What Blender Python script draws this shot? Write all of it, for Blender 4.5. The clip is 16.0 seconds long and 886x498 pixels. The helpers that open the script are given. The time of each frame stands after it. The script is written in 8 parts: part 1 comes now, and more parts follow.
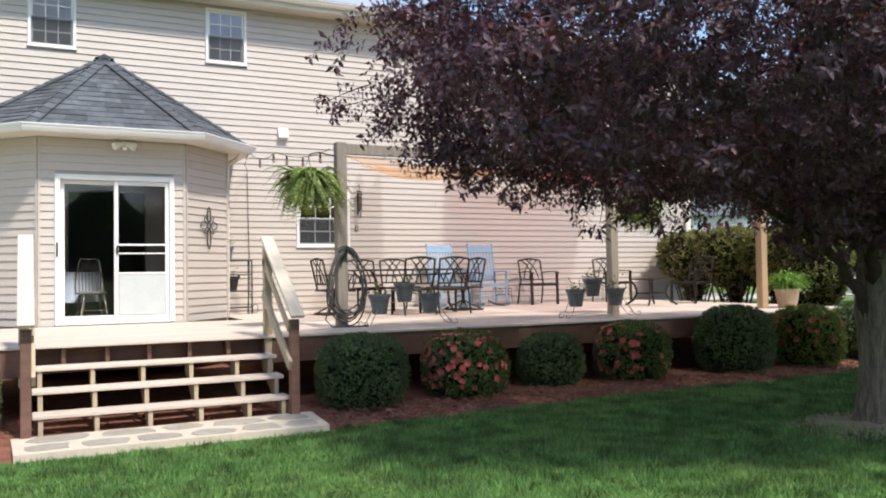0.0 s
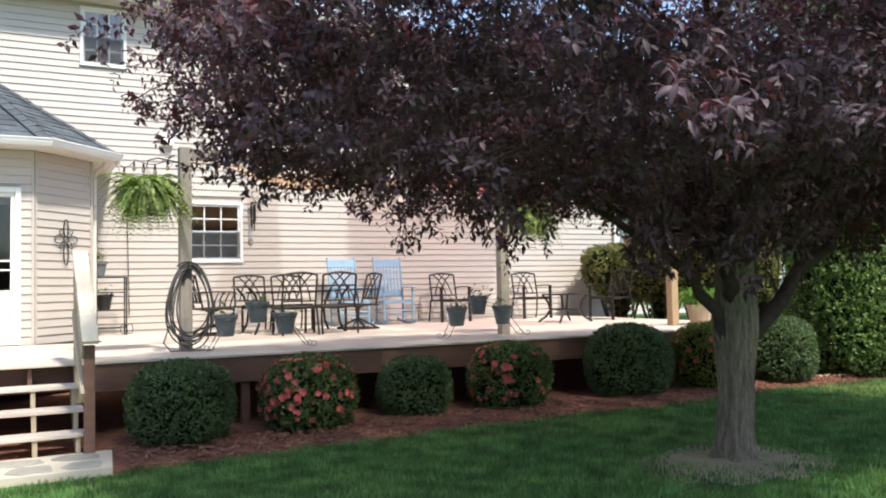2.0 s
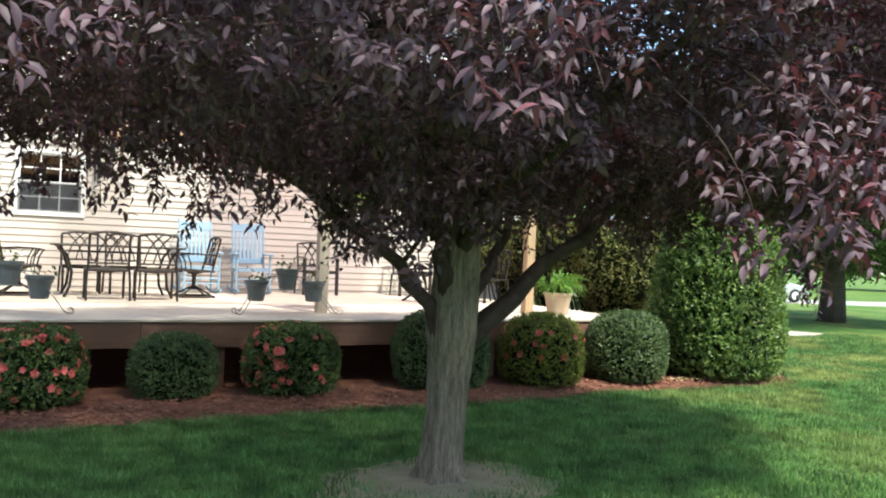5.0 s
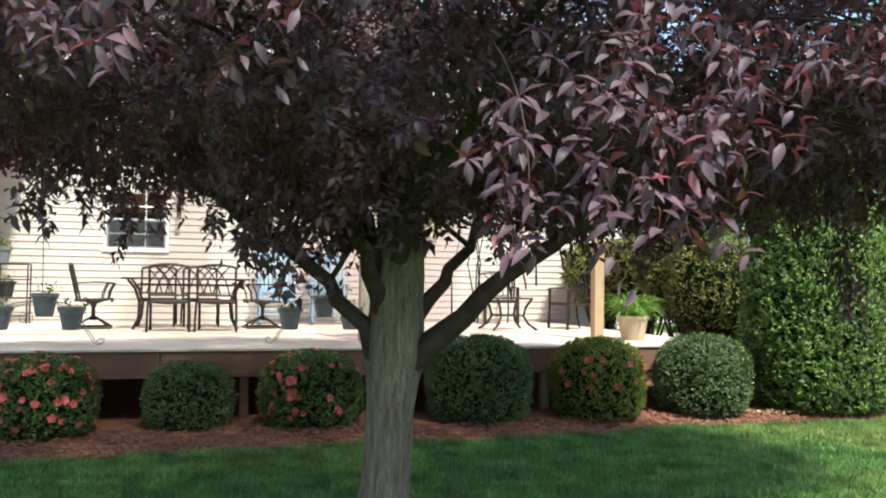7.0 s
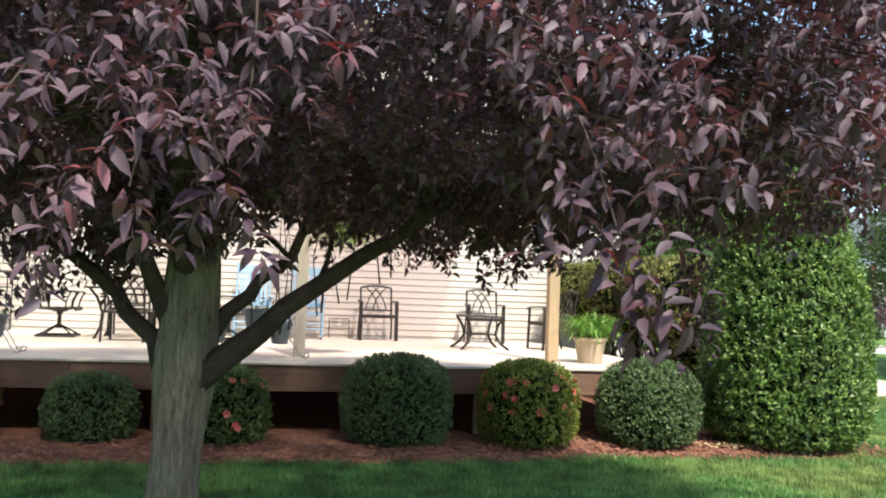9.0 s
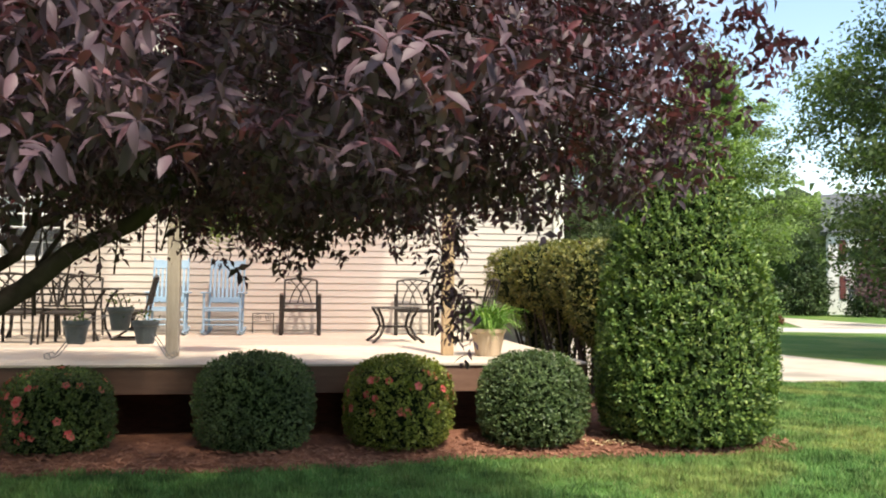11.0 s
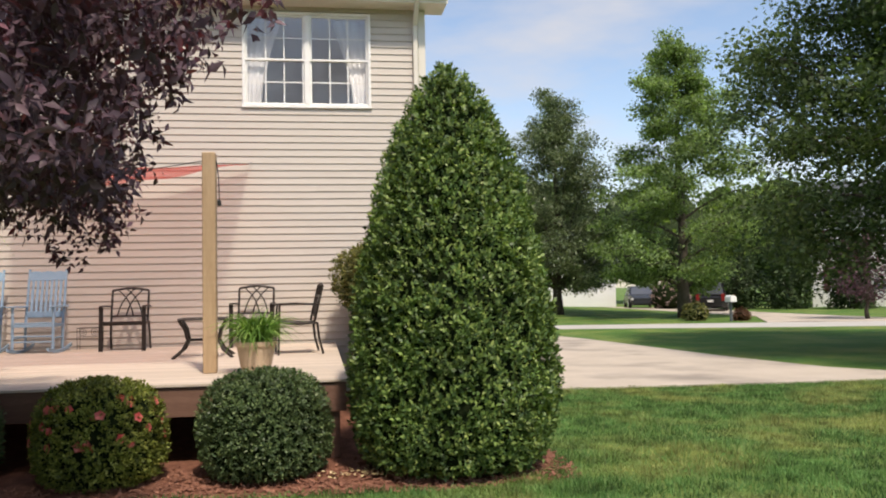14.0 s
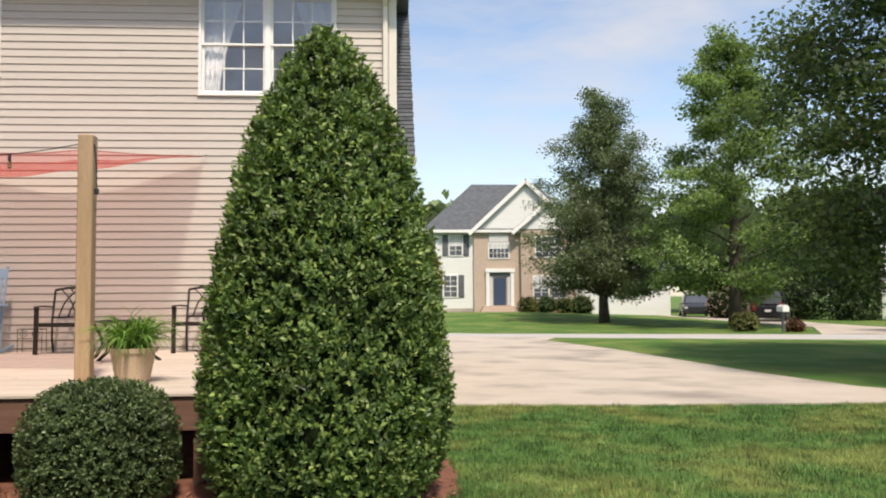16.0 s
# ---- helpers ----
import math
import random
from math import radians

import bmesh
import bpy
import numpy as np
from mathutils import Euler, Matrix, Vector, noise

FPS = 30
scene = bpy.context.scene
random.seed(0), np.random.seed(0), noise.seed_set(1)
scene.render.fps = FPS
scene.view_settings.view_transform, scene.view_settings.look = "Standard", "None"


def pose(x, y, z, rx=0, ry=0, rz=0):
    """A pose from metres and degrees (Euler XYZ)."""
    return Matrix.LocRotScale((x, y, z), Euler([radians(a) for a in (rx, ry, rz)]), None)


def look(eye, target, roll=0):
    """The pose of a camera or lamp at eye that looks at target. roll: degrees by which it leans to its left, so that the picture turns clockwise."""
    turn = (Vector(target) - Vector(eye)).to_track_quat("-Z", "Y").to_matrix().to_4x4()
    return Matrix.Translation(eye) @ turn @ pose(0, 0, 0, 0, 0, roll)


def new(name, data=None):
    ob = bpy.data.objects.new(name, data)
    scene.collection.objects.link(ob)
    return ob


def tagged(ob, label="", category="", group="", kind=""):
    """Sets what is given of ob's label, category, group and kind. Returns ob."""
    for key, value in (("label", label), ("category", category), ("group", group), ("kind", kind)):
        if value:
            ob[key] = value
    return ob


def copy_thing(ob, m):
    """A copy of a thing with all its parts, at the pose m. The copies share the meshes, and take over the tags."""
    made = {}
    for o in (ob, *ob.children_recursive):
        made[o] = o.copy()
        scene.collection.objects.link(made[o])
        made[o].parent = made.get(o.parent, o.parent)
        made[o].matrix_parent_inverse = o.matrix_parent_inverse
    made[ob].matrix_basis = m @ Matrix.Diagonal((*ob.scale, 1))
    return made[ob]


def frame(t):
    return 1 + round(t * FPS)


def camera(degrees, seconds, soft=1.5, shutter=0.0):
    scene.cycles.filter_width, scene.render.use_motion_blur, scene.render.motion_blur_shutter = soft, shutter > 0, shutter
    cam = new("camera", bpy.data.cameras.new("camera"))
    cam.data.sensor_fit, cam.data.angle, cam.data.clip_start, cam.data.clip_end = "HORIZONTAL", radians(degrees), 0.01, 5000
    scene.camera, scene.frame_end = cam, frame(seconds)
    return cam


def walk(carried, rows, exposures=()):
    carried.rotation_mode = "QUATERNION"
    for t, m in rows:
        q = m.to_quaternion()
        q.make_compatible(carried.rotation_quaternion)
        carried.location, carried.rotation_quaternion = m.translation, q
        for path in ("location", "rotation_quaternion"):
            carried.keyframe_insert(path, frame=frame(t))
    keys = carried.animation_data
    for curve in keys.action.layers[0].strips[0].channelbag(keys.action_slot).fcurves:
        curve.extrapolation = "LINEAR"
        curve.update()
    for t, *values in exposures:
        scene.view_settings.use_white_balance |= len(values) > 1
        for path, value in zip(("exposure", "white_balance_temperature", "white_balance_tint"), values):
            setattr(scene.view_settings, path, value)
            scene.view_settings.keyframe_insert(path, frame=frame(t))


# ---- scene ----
cam = camera(55.6, 16.0, soft=2.0)
PATH = [
    (0, (0.164, -0.114, 1.476), (1.055, 1.676, 1.531), -0.8),
    (0.5, (0.576, 0.019, 1.507), (1.461, 1.811, 1.571), -1.3),
    (1, (1.048, -0.031, 1.517), (1.923, 1.764, 1.62), -1.6),
    (1.5, (1.523, -0.018, 1.474), (2.411, 1.771, 1.577), -1.2),
    (2, (1.944, 0.064, 1.495), (2.867, 1.837, 1.581), -1.1),
    (2.5, (2.42, 0.059, 1.471), (3.357, 1.822, 1.569), -0.0),
    (3, (2.828, 0.019, 1.495), (3.776, 1.777, 1.614), 1.4),
    (3.5, (3.292, 0.089, 1.531), (4.252, 1.839, 1.662), 0.8),
    (4, (3.716, 0.023, 1.503), (4.65, 1.789, 1.606), 1.1),
    (4.5, (4.126, 0.0, 1.47), (5.036, 1.78, 1.525), 1.9),
    (5, (4.515, -0.016, 1.58), (5.442, 1.756, 1.596), 2.3),
    (7.5, (6.596, 0.097, 1.484), (7.059, 2.04, 1.575), 0.5),
    (8, (7.044, 0.227, 1.481), (7.459, 2.182, 1.556), 0.7),
    (8.5, (7.466, 0.177, 1.498), (7.85, 2.137, 1.592), 1.5),
    (9, (7.884, 0.019, 1.523), (8.253, 1.981, 1.643), 2.0),
    (11.5, (10.026, 0.433, 1.593), (10.326, 2.408, 1.676), -0.1),
    (12, (10.537, 0.511, 1.57), (10.854, 2.485, 1.642), -1.4),
    (12.5, (11.069, 0.715, 1.54), (11.398, 2.687, 1.6), -1.6),
    (13, (11.525, 0.877, 1.553), (11.861, 2.847, 1.617), -1.6),
    (13.5, (11.94, 0.867, 1.617), (12.25, 2.841, 1.695), -1.1),
    (14, (12.301, 1.183, 1.605), (12.596, 3.159, 1.702), -1.1),
    (14.5, (12.692, 1.357, 1.652), (12.94, 3.336, 1.8), -0.5),
    (15, (13.148, 1.569, 1.663), (13.283, 3.554, 1.864), -0.0),
    (15.5, (13.565, 1.93, 1.568), (13.693, 3.92, 1.719), -0.9),
    (16, (13.968, 2.19, 1.556), (14.099, 4.182, 1.669), -0.4),
]
walk(cam, [(t, look(eye, target, roll)) for t, eye, target, roll in PATH], [(0.0, 0.76, 6550, 13), (2.0, 1.04, 6450, 9), (4.0, 1.40, 6500, 3), (9.0, 1.40, 6600, 5), (11.5, 1.00, 7550, 8), (12.3, 0.66, 7600, 6), (13.0, 0.56, 7500, 10), (14.5, 0.42, 7300, 15), (15.0, 0.54, 7300, 15), (16.0, 0.52, 7350, 14)])

# ---------------------------------------------------------------- light
SUN_EL, SUN_AZ = 56.0, 166.0          # degrees; azimuth clockwise from +y
world = bpy.data.worlds.new("sky")
scene.world = world
world.use_nodes = True
wn, wl = world.node_tree.nodes, world.node_tree.links
wn.clear()
w_out = wn.new("ShaderNodeOutputWorld")
w_bg = wn.new("ShaderNodeBackground")
w_sky = wn.new("ShaderNodeTexSky")
w_sky.sky_type = "NISHITA"
w_sky.sun_disc = False
w_sky.sun_elevation = radians(SUN_EL)
w_sky.sun_rotation = radians(SUN_AZ)
w_sky.air_density, w_sky.dust_density, w_sky.ozone_density = 1.0, 0.7, 2.0
w_co = wn.new("ShaderNodeTexCoord")
w_map = wn.new("ShaderNodeMapping")
w_map.inputs["Scale"].default_value = (1.0, 1.0, 3.2)
w_no = wn.new("ShaderNodeTexNoise")
w_no.inputs["Scale"].default_value = 2.1
w_no.inputs["Detail"].default_value = 7
w_no.inputs["Roughness"].default_value = 0.55
w_ramp = wn.new("ShaderNodeValToRGB")
w_ramp.color_ramp.elements[0].position = 0.46
w_ramp.color_ramp.elements[1].position = 0.68
w_mix = wn.new("ShaderNodeMixRGB")
w_mix.inputs["Color2"].default_value = (3.4, 3.65, 4.1, 1)
w_bg.inputs["Strength"].default_value = 0.15
wl.new(w_co.outputs["Generated"], w_map.inputs["Vector"])
wl.new(w_map.outputs["Vector"], w_no.inputs["Vector"])
wl.new(w_no.outputs["Fac"], w_ramp.inputs["Fac"])
wl.new(w_ramp.outputs["Color"], w_mix.inputs["Fac"])
wl.new(w_sky.outputs["Color"], w_mix.inputs["Color1"])
wl.new(w_mix.outputs["Color"], w_bg.inputs["Color"])
wl.new(w_bg.outputs["Background"], w_out.inputs["Surface"])

sun = new("sun", bpy.data.lights.new("sun", "SUN"))
sun.data.energy, sun.data.angle, sun.data.color = 3.1, radians(4.5), (1.0, 0.955, 0.88)
_el, _az = radians(SUN_EL), radians(SUN_AZ)
SUN_DIR = Vector((math.cos(_el) * math.sin(_az), math.cos(_el) * math.cos(_az), math.sin(_el)))
sun.matrix_world = look(SUN_DIR * 60 + Vector((7, 7, 0)), (7, 7, 0))


# ---------------------------------------------------------------- mesh tools
class Shape:
    """Collects vertices and faces of one mesh."""

    def __init__(self):
        self.v, self.f = [], []

    def add(self, verts, faces):
        n = len(self.v)
        self.v += [tuple(p) for p in verts]
        self.f += [tuple(i + n for i in f) for f in faces]
        return self

    def box(self, a, b, m=None):
        (x0, y0, z0), (x1, y1, z1) = a, b
        vs = [(x, y, z) for z in (z0, z1) for y in (y0, y1) for x in (x0, x1)]
        if m is not None:
            vs = [tuple(m @ Vector(p)) for p in vs]
        return self.add(vs, [(0, 2, 3, 1), (4, 5, 7, 6), (0, 1, 5, 4), (2, 6, 7, 3), (0, 4, 6, 2), (1, 3, 7, 5)])

    def bbox(self, a, b, c=0.006, m=None):
        """A box with chamfered edges."""
        lo, hi = Vector(a), Vector(b)
        c = min(c, *[0.45 * (hi[i] - lo[i]) for i in range(3)])
        vs, idx = [], {}
        for sx in (0, 1):
            for sy in (0, 1):
                for sz in (0, 1):
                    s = (sx, sy, sz)
                    for ax in range(3):
                        p = [0, 0, 0]
                        for k in range(3):
                            edge = hi[k] if s[k] else lo[k]
                            p[k] = edge if k == ax else edge + (-c if s[k] else c)
                        idx[(s, ax)] = len(vs)
                        vs.append(p)
        fs = []
        for ax in range(3):
            o = [k for k in range(3) if k != ax]
            for side in (0, 1):
                q = []
                for u, w in ((0, 0), (1, 0), (1, 1), (0, 1)):
                    s = [0, 0, 0]
                    s[ax], s[o[0]], s[o[1]] = side, u, w
                    q.append(idx[(tuple(s), ax)])
                flip = (side == 1) != (ax == 1)
                fs.append(tuple(q if flip else q[::-1]))
        for ax in range(3):
            o = [k for k in range(3) if k != ax]
            for u in (0, 1):
                for w in (0, 1):
                    s0, s1 = [0, 0, 0], [0, 0, 0]
                    s0[o[0]] = s1[o[0]] = u
                    s0[o[1]] = s1[o[1]] = w
                    s1[ax] = 1
                    s0, s1 = tuple(s0), tuple(s1)
                    q = [idx[(s0, o[0])], idx[(s1, o[0])], idx[(s1, o[1])], idx[(s0, o[1])]]
                    fs.append(tuple(q))
        for sx in (0, 1):
            for sy in (0, 1):
                for sz in (0, 1):
                    s = (sx, sy, sz)
                    fs.append((idx[(s, 0)], idx[(s, 1)], idx[(s, 2)]))
        if m is not None:
            vs = [tuple(m @ Vector(p)) for p in vs]
        return self.add(vs, fs)

    def beam(self, p, q, w, h, c=0.004, up=(0, 0, 1)):
        """A bar from p to q, w wide and h high."""
        p, q = Vector(p), Vector(q)
        d = q - p
        y = d.normalized()
        x = y.cross(Vector(up))
        x = x.normalized() if x.length > 1e-4 else Vector((1, 0, 0))
        z = x.cross(y)
        m = Matrix((x, y, z)).transposed().to_4x4()
        m.translation = p
        return self.bbox((-w / 2, 0, -h / 2), (w / 2, d.length, h / 2), c, m)

    def ribbon(self, pts, w, h):
        """One bent bar of w by h along points that run in the y-z plane."""
        b, k = len(self.v), len(pts)
        for x, y, z in pts:
            self.v += [(x - w / 2, y, z - h / 2), (x + w / 2, y, z - h / 2), (x + w / 2, y, z + h / 2), (x - w / 2, y, z + h / 2)]
        for i in range(k - 1):
            for j in range(4):
                a0, a1 = b + 4 * i + j, b + 4 * i + (j + 1) % 4
                self.f.append((a0, a1, a1 + 4, a0 + 4))
        self.f += [(b + 3, b + 2, b + 1, b), tuple(b + 4 * (k - 1) + j for j in range(4))]
        return self

    def tube(self, pts, r, n=6, closed=False, caps=True):
        """A round bar along pts; r is a number or one for each point."""
        pts = [Vector(p) for p in pts]
        k = len(pts)
        rs = [r] * k if not hasattr(r, "__len__") else r
        ring0 = len(self.v)
        prev = None
        for i, p in enumerate(pts):
            a = pts[(i - 1) % k] if closed or i else p
            b = pts[(i + 1) % k] if closed or i < k - 1 else p
            t = (b - a).normalized()
            if prev is None:
                prev = t.orthogonal().normalized()
            u = (prev - t * prev.dot(t))
            u = u.normalized() if u.length > 1e-6 else t.orthogonal().normalized()
            prev = u
            w = t.cross(u)
            for j in range(n):
                g = 2 * math.pi * j / n
                self.v.append(tuple(p + (u * math.cos(g) + w * math.sin(g)) * rs[i]))
        for i in range(k if closed else k - 1):
            for j in range(n):
                a0, a1 = ring0 + i * n + j, ring0 + i * n + (j + 1) % n
                i2 = (i + 1) % k
                self.f.append((a0, a1, ring0 + i2 * n + (j + 1) % n, ring0 + i2 * n + j))
        if caps and not closed:
            self.f.append(tuple(ring0 + j for j in range(n))[::-1])
            self.f.append(tuple(ring0 + (k - 1) * n + j for j in range(n)))
        return self

    def lathe(self, prof, n=20, m=None):
        """Turns (radius, height) pairs round z."""
        base = len(self.v)
        for r, z in prof:
            for j in range(n):
                g = 2 * math.pi * j / n
                p = Vector((r * math.cos(g), r * math.sin(g), z))
                self.v.append(tuple(m @ p if m is not None else p))
        for i in range(len(prof) - 1):
            for j in range(n):
                a, b = base + i * n + j, base + i * n + (j + 1) % n
                self.f.append((a, b, b + n, a + n))
        self.f.append(tuple(base + j for j in range(n))[::-1])
        self.f.append(tuple(base + (len(prof) - 1) * n + j for j in range(n)))
        return self

    def prism(self, poly, z0, z1):
        n = len(poly)
        vs = [(x, y, z0) for x, y in poly] + [(x, y, z1) for x, y in poly]
        fs = [tuple(range(n))[::-1], tuple(range(n, 2 * n))]
        fs += [(i, (i + 1) % n, n + (i + 1) % n, n + i) for i in range(n)]
        return self.add(vs, fs)

    def mesh(self, name, smooth=False):
        me = bpy.data.meshes.new(name)
        me.from_pydata(self.v, [], self.f)
        me.validate()
        if smooth:
            me.polygons.foreach_set("use_smooth", [True] * len(me.polygons))
        me.update()
        return me


def put(name, shape, material, parent=None, label="", smooth=False, loc=None):
    me = shape if isinstance(shape, bpy.types.Mesh) else shape.mesh(name, smooth)
    if material is not None and not me.materials:
        me.materials.append(material)
    ob = new(name, me)
    if parent is not None:
        ob.parent = parent
    if loc is not None:
        ob.location = loc
    if label:
        ob["label"] = label
    return ob


def thing(name, label, category, loc=(0, 0, 0), rz=0.0, group="", kind=""):
    ob = new(name)
    ob.empty_display_size = 0.1
    ob.matrix_basis = pose(*loc, 0, 0, rz)
    return tagged(ob, label, category, group, kind)


# ---------------------------------------------------------------- materials
def mat(name, c1, c2, scale=6.0, rough=0.6, bump=0.15, metal=0.0, stretch=(1, 1, 1), fine=60.0, vary=0.0,
        island=False, spec=0.5, bump_dist=0.01, rough2=None, dirt=None):
    """A surface with two scales of variation, fine relief and, with vary, a tone of its own for each piece."""
    m = bpy.data.materials.new(name)
    m.use_nodes = True
    nt = m.node_tree
    N, L = nt.nodes, nt.links
    b = N["Principled BSDF"]
    co = N.new("ShaderNodeTexCoord")
    mp = N.new("ShaderNodeMapping")
    mp.inputs["Scale"].default_value = stretch
    L.new(co.outputs["Object"], mp.inputs["Vector"])
    vec = mp.outputs["Vector"]
    if vary:
        oi = N.new("ShaderNodeObjectInfo")
        off = N.new("ShaderNodeVectorMath")
        off.operation = "ADD"
        sc = N.new("ShaderNodeVectorMath")
        sc.operation = "SCALE"
        sc.inputs[0].default_value = (31.0, 17.0, 23.0)
        L.new(oi.outputs["Random"], sc.inputs["Scale"])
        L.new(vec, off.inputs[0])
        L.new(sc.outputs["Vector"], off.inputs[1])
        vec = off.outputs["Vector"]
    n1 = N.new("ShaderNodeTexNoise")
    n1.inputs["Scale"].default_value = scale
    n1.inputs["Detail"].default_value = 5
    n2 = N.new("ShaderNodeTexNoise")
    n2.inputs["Scale"].default_value = fine
    n2.inputs["Detail"].default_value = 3
    L.new(vec, n1.inputs["Vector"])
    L.new(vec, n2.inputs["Vector"])
    mixf = N.new("ShaderNodeMath")
    mixf.operation = "MULTIPLY_ADD"
    mixf.inputs[1].default_value = 0.45
    L.new(n2.outputs["Fac"], mixf.inputs[0])
    half = N.new("ShaderNodeMath")
    half.operation = "MULTIPLY"
    half.inputs[1].default_value = 0.55
    L.new(n1.outputs["Fac"], half.inputs[0])
    L.new(half.outputs["Value"], mixf.inputs[2])
    ramp = N.new("ShaderNodeValToRGB")
    ramp.color_ramp.elements[0].position, ramp.color_ramp.elements[1].position = 0.30, 0.70
    ramp.color_ramp.elements[0].color, ramp.color_ramp.elements[1].color = (*c1, 1), (*c2, 1)
    L.new(mixf.outputs["Value"], ramp.inputs["Fac"])
    col = ramp.outputs["Color"]
    if dirt:
        n3 = N.new("ShaderNodeTexNoise")
        n3.inputs["Scale"].default_value = dirt[1]
        n3.inputs["Detail"].default_value = 6
        L.new(co.outputs["Object"], n3.inputs["Vector"])
        r3 = N.new("ShaderNodeValToRGB")
        r3.color_ramp.elements[0].position, r3.color_ramp.elements[1].position = dirt[2], dirt[3]
        L.new(n3.outputs["Fac"], r3.inputs["Fac"])
        mx = N.new("ShaderNodeMixRGB")
        mx.inputs["Color2"].default_value = (*dirt[0], 1)
        L.new(r3.outputs["Color"], mx.inputs["Fac"])
        L.new(col, mx.inputs["Color1"])
        col = mx.outputs["Color"]
    if vary or island:
        hs = N.new("ShaderNodeHueSaturation")
        mr = N.new("ShaderNodeMapRange")
        amt = vary or 0.25
        mr.inputs["To Min"].default_value, mr.inputs["To Max"].default_value = 1 - amt, 1 + amt
        if island:
            src = N.new("ShaderNodeNewGeometry").outputs["Random Per Island"]
        else:
            src = oi.outputs["Random"]
        L.new(src, mr.inputs["Value"])
        L.new(mr.outputs["Result"], hs.inputs["Value"])
        L.new(col, hs.inputs["Color"])
        col = hs.outputs["Color"]
    L.new(col, b.inputs["Base Color"])
    b.inputs["Roughness"].default_value = rough
    if rough2 is not None:
        rr = N.new("ShaderNodeMapRange")
        rr.inputs["To Min"].default_value, rr.inputs["To Max"].default_value = rough, rough2
        L.new(n1.outputs["Fac"], rr.inputs["Value"])
        L.new(rr.outputs["Result"], b.inputs["Roughness"])
    b.inputs["Metallic"].default_value = metal
    b.inputs["Specular IOR Level"].default_value = spec
    if bump:
        bp = N.new("ShaderNodeBump")
        bp.inputs["Strength"].default_value = bump
        bp.inputs["Distance"].default_value = bump_dist
        L.new(mixf.outputs["Value"], bp.inputs["Height"])
        L.new(bp.outputs["Normal"], b.inputs["Normal"])
    return m


def leaf_mat(name, stops, rough=0.45, trans=0.25, spec=0.5, tint=(1, 1, 1), big=None):
    """Leaves: a tone for each leaf, some light through them."""
    m = bpy.data.materials.new(name)
    m.use_nodes = True
    N, L = m.node_tree.nodes, m.node_tree.links
    b, out = N["Principled BSDF"], N["Material Output"]
    g = N.new("ShaderNodeNewGeometry")
    ramp = N.new("ShaderNodeValToRGB")
    els = ramp.color_ramp.elements
    els[0].position, els[0].color = stops[0][0], (*stops[0][1], 1)
    els[1].position, els[1].color = stops[-1][0], (*stops[-1][1], 1)
    for p, c in stops[1:-1]:
        els.new(p).color = (*c, 1)
    L.new(g.outputs["Random Per Island"], ramp.inputs["Fac"])
    col = ramp.outputs["Color"]
    co = N.new("ShaderNodeTexCoord")
    no = N.new("ShaderNodeTexNoise")
    no.inputs["Scale"].default_value = big or 1.3
    no.inputs["Detail"].default_value = 2
    L.new(co.outputs["Object"], no.inputs["Vector"])
    hs = N.new("ShaderNodeHueSaturation")
    mr = N.new("ShaderNodeMapRange")
    mr.inputs["From Min"].default_value, mr.inputs["From Max"].default_value = 0.3, 0.7
    mr.inputs["To Min"].default_value, mr.inputs["To Max"].default_value = 0.7, 1.3
    L.new(no.outputs["Fac"], mr.inputs["Value"])
    L.new(mr.outputs["Result"], hs.inputs["Value"])
    L.new(col, hs.inputs["Color"])
    L.new(hs.outputs["Color"], b.inputs["Base Color"])
    b.inputs["Roughness"].default_value = rough
    b.inputs["Specular IOR Level"].default_value = spec
    tr = N.new("ShaderNodeBsdfTranslucent")
    tm = N.new("ShaderNodeMixRGB")
    tm.blend_type = "MULTIPLY"
    tm.inputs["Fac"].default_value = 1
    tm.inputs["Color2"].default_value = (*tint, 1)
    L.new(hs.outputs["Color"], tm.inputs["Color1"])
    L.new(tm.outputs["Color"], tr.inputs["Color"])
    ms = N.new("ShaderNodeMixShader")
    ms.inputs["Fac"].default_value = trans
    L.new(b.outputs["BSDF"], ms.inputs[1])
    L.new(tr.outputs["BSDF"], ms.inputs[2])
    L.new(ms.outputs["Shader"], out.inputs["Surface"])
    return m


def glass_mat(name, tint=(0.9, 0.93, 0.95), rough=0.01, ior=1.45):
    m = bpy.data.materials.new(name)
    m.use_nodes = True
    b = m.node_tree.nodes["Principled BSDF"]
    b.inputs["Base Color"].default_value = (*tint, 1)
    b.inputs["Transmission Weight"].default_value = 1.0
    b.inputs["Roughness"].default_value = rough
    b.inputs["IOR"].default_value = ior
    return m


def dry_zone(N, L, co, patches):
    """Dry patches grow stronger on the open lawn past the bed, towards the street."""
    sp = N.new("ShaderNodeSeparateXYZ")
    L.new(co.outputs["Object"], sp.inputs["Vector"])
    mr = N.new("ShaderNodeMapRange")
    mr.inputs["From Min"].default_value, mr.inputs["From Max"].default_value = 9.0, 15.0
    mr.inputs["To Min"].default_value, mr.inputs["To Max"].default_value = 0.12, 1.0
    L.new(sp.outputs["X"], mr.inputs["Value"])
    mu_ = N.new("ShaderNodeMath")
    mu_.operation = "MULTIPLY"
    L.new(mr.outputs["Result"], mu_.inputs[0])
    L.new(patches, mu_.inputs[1])
    return mu_.outputs["Value"]


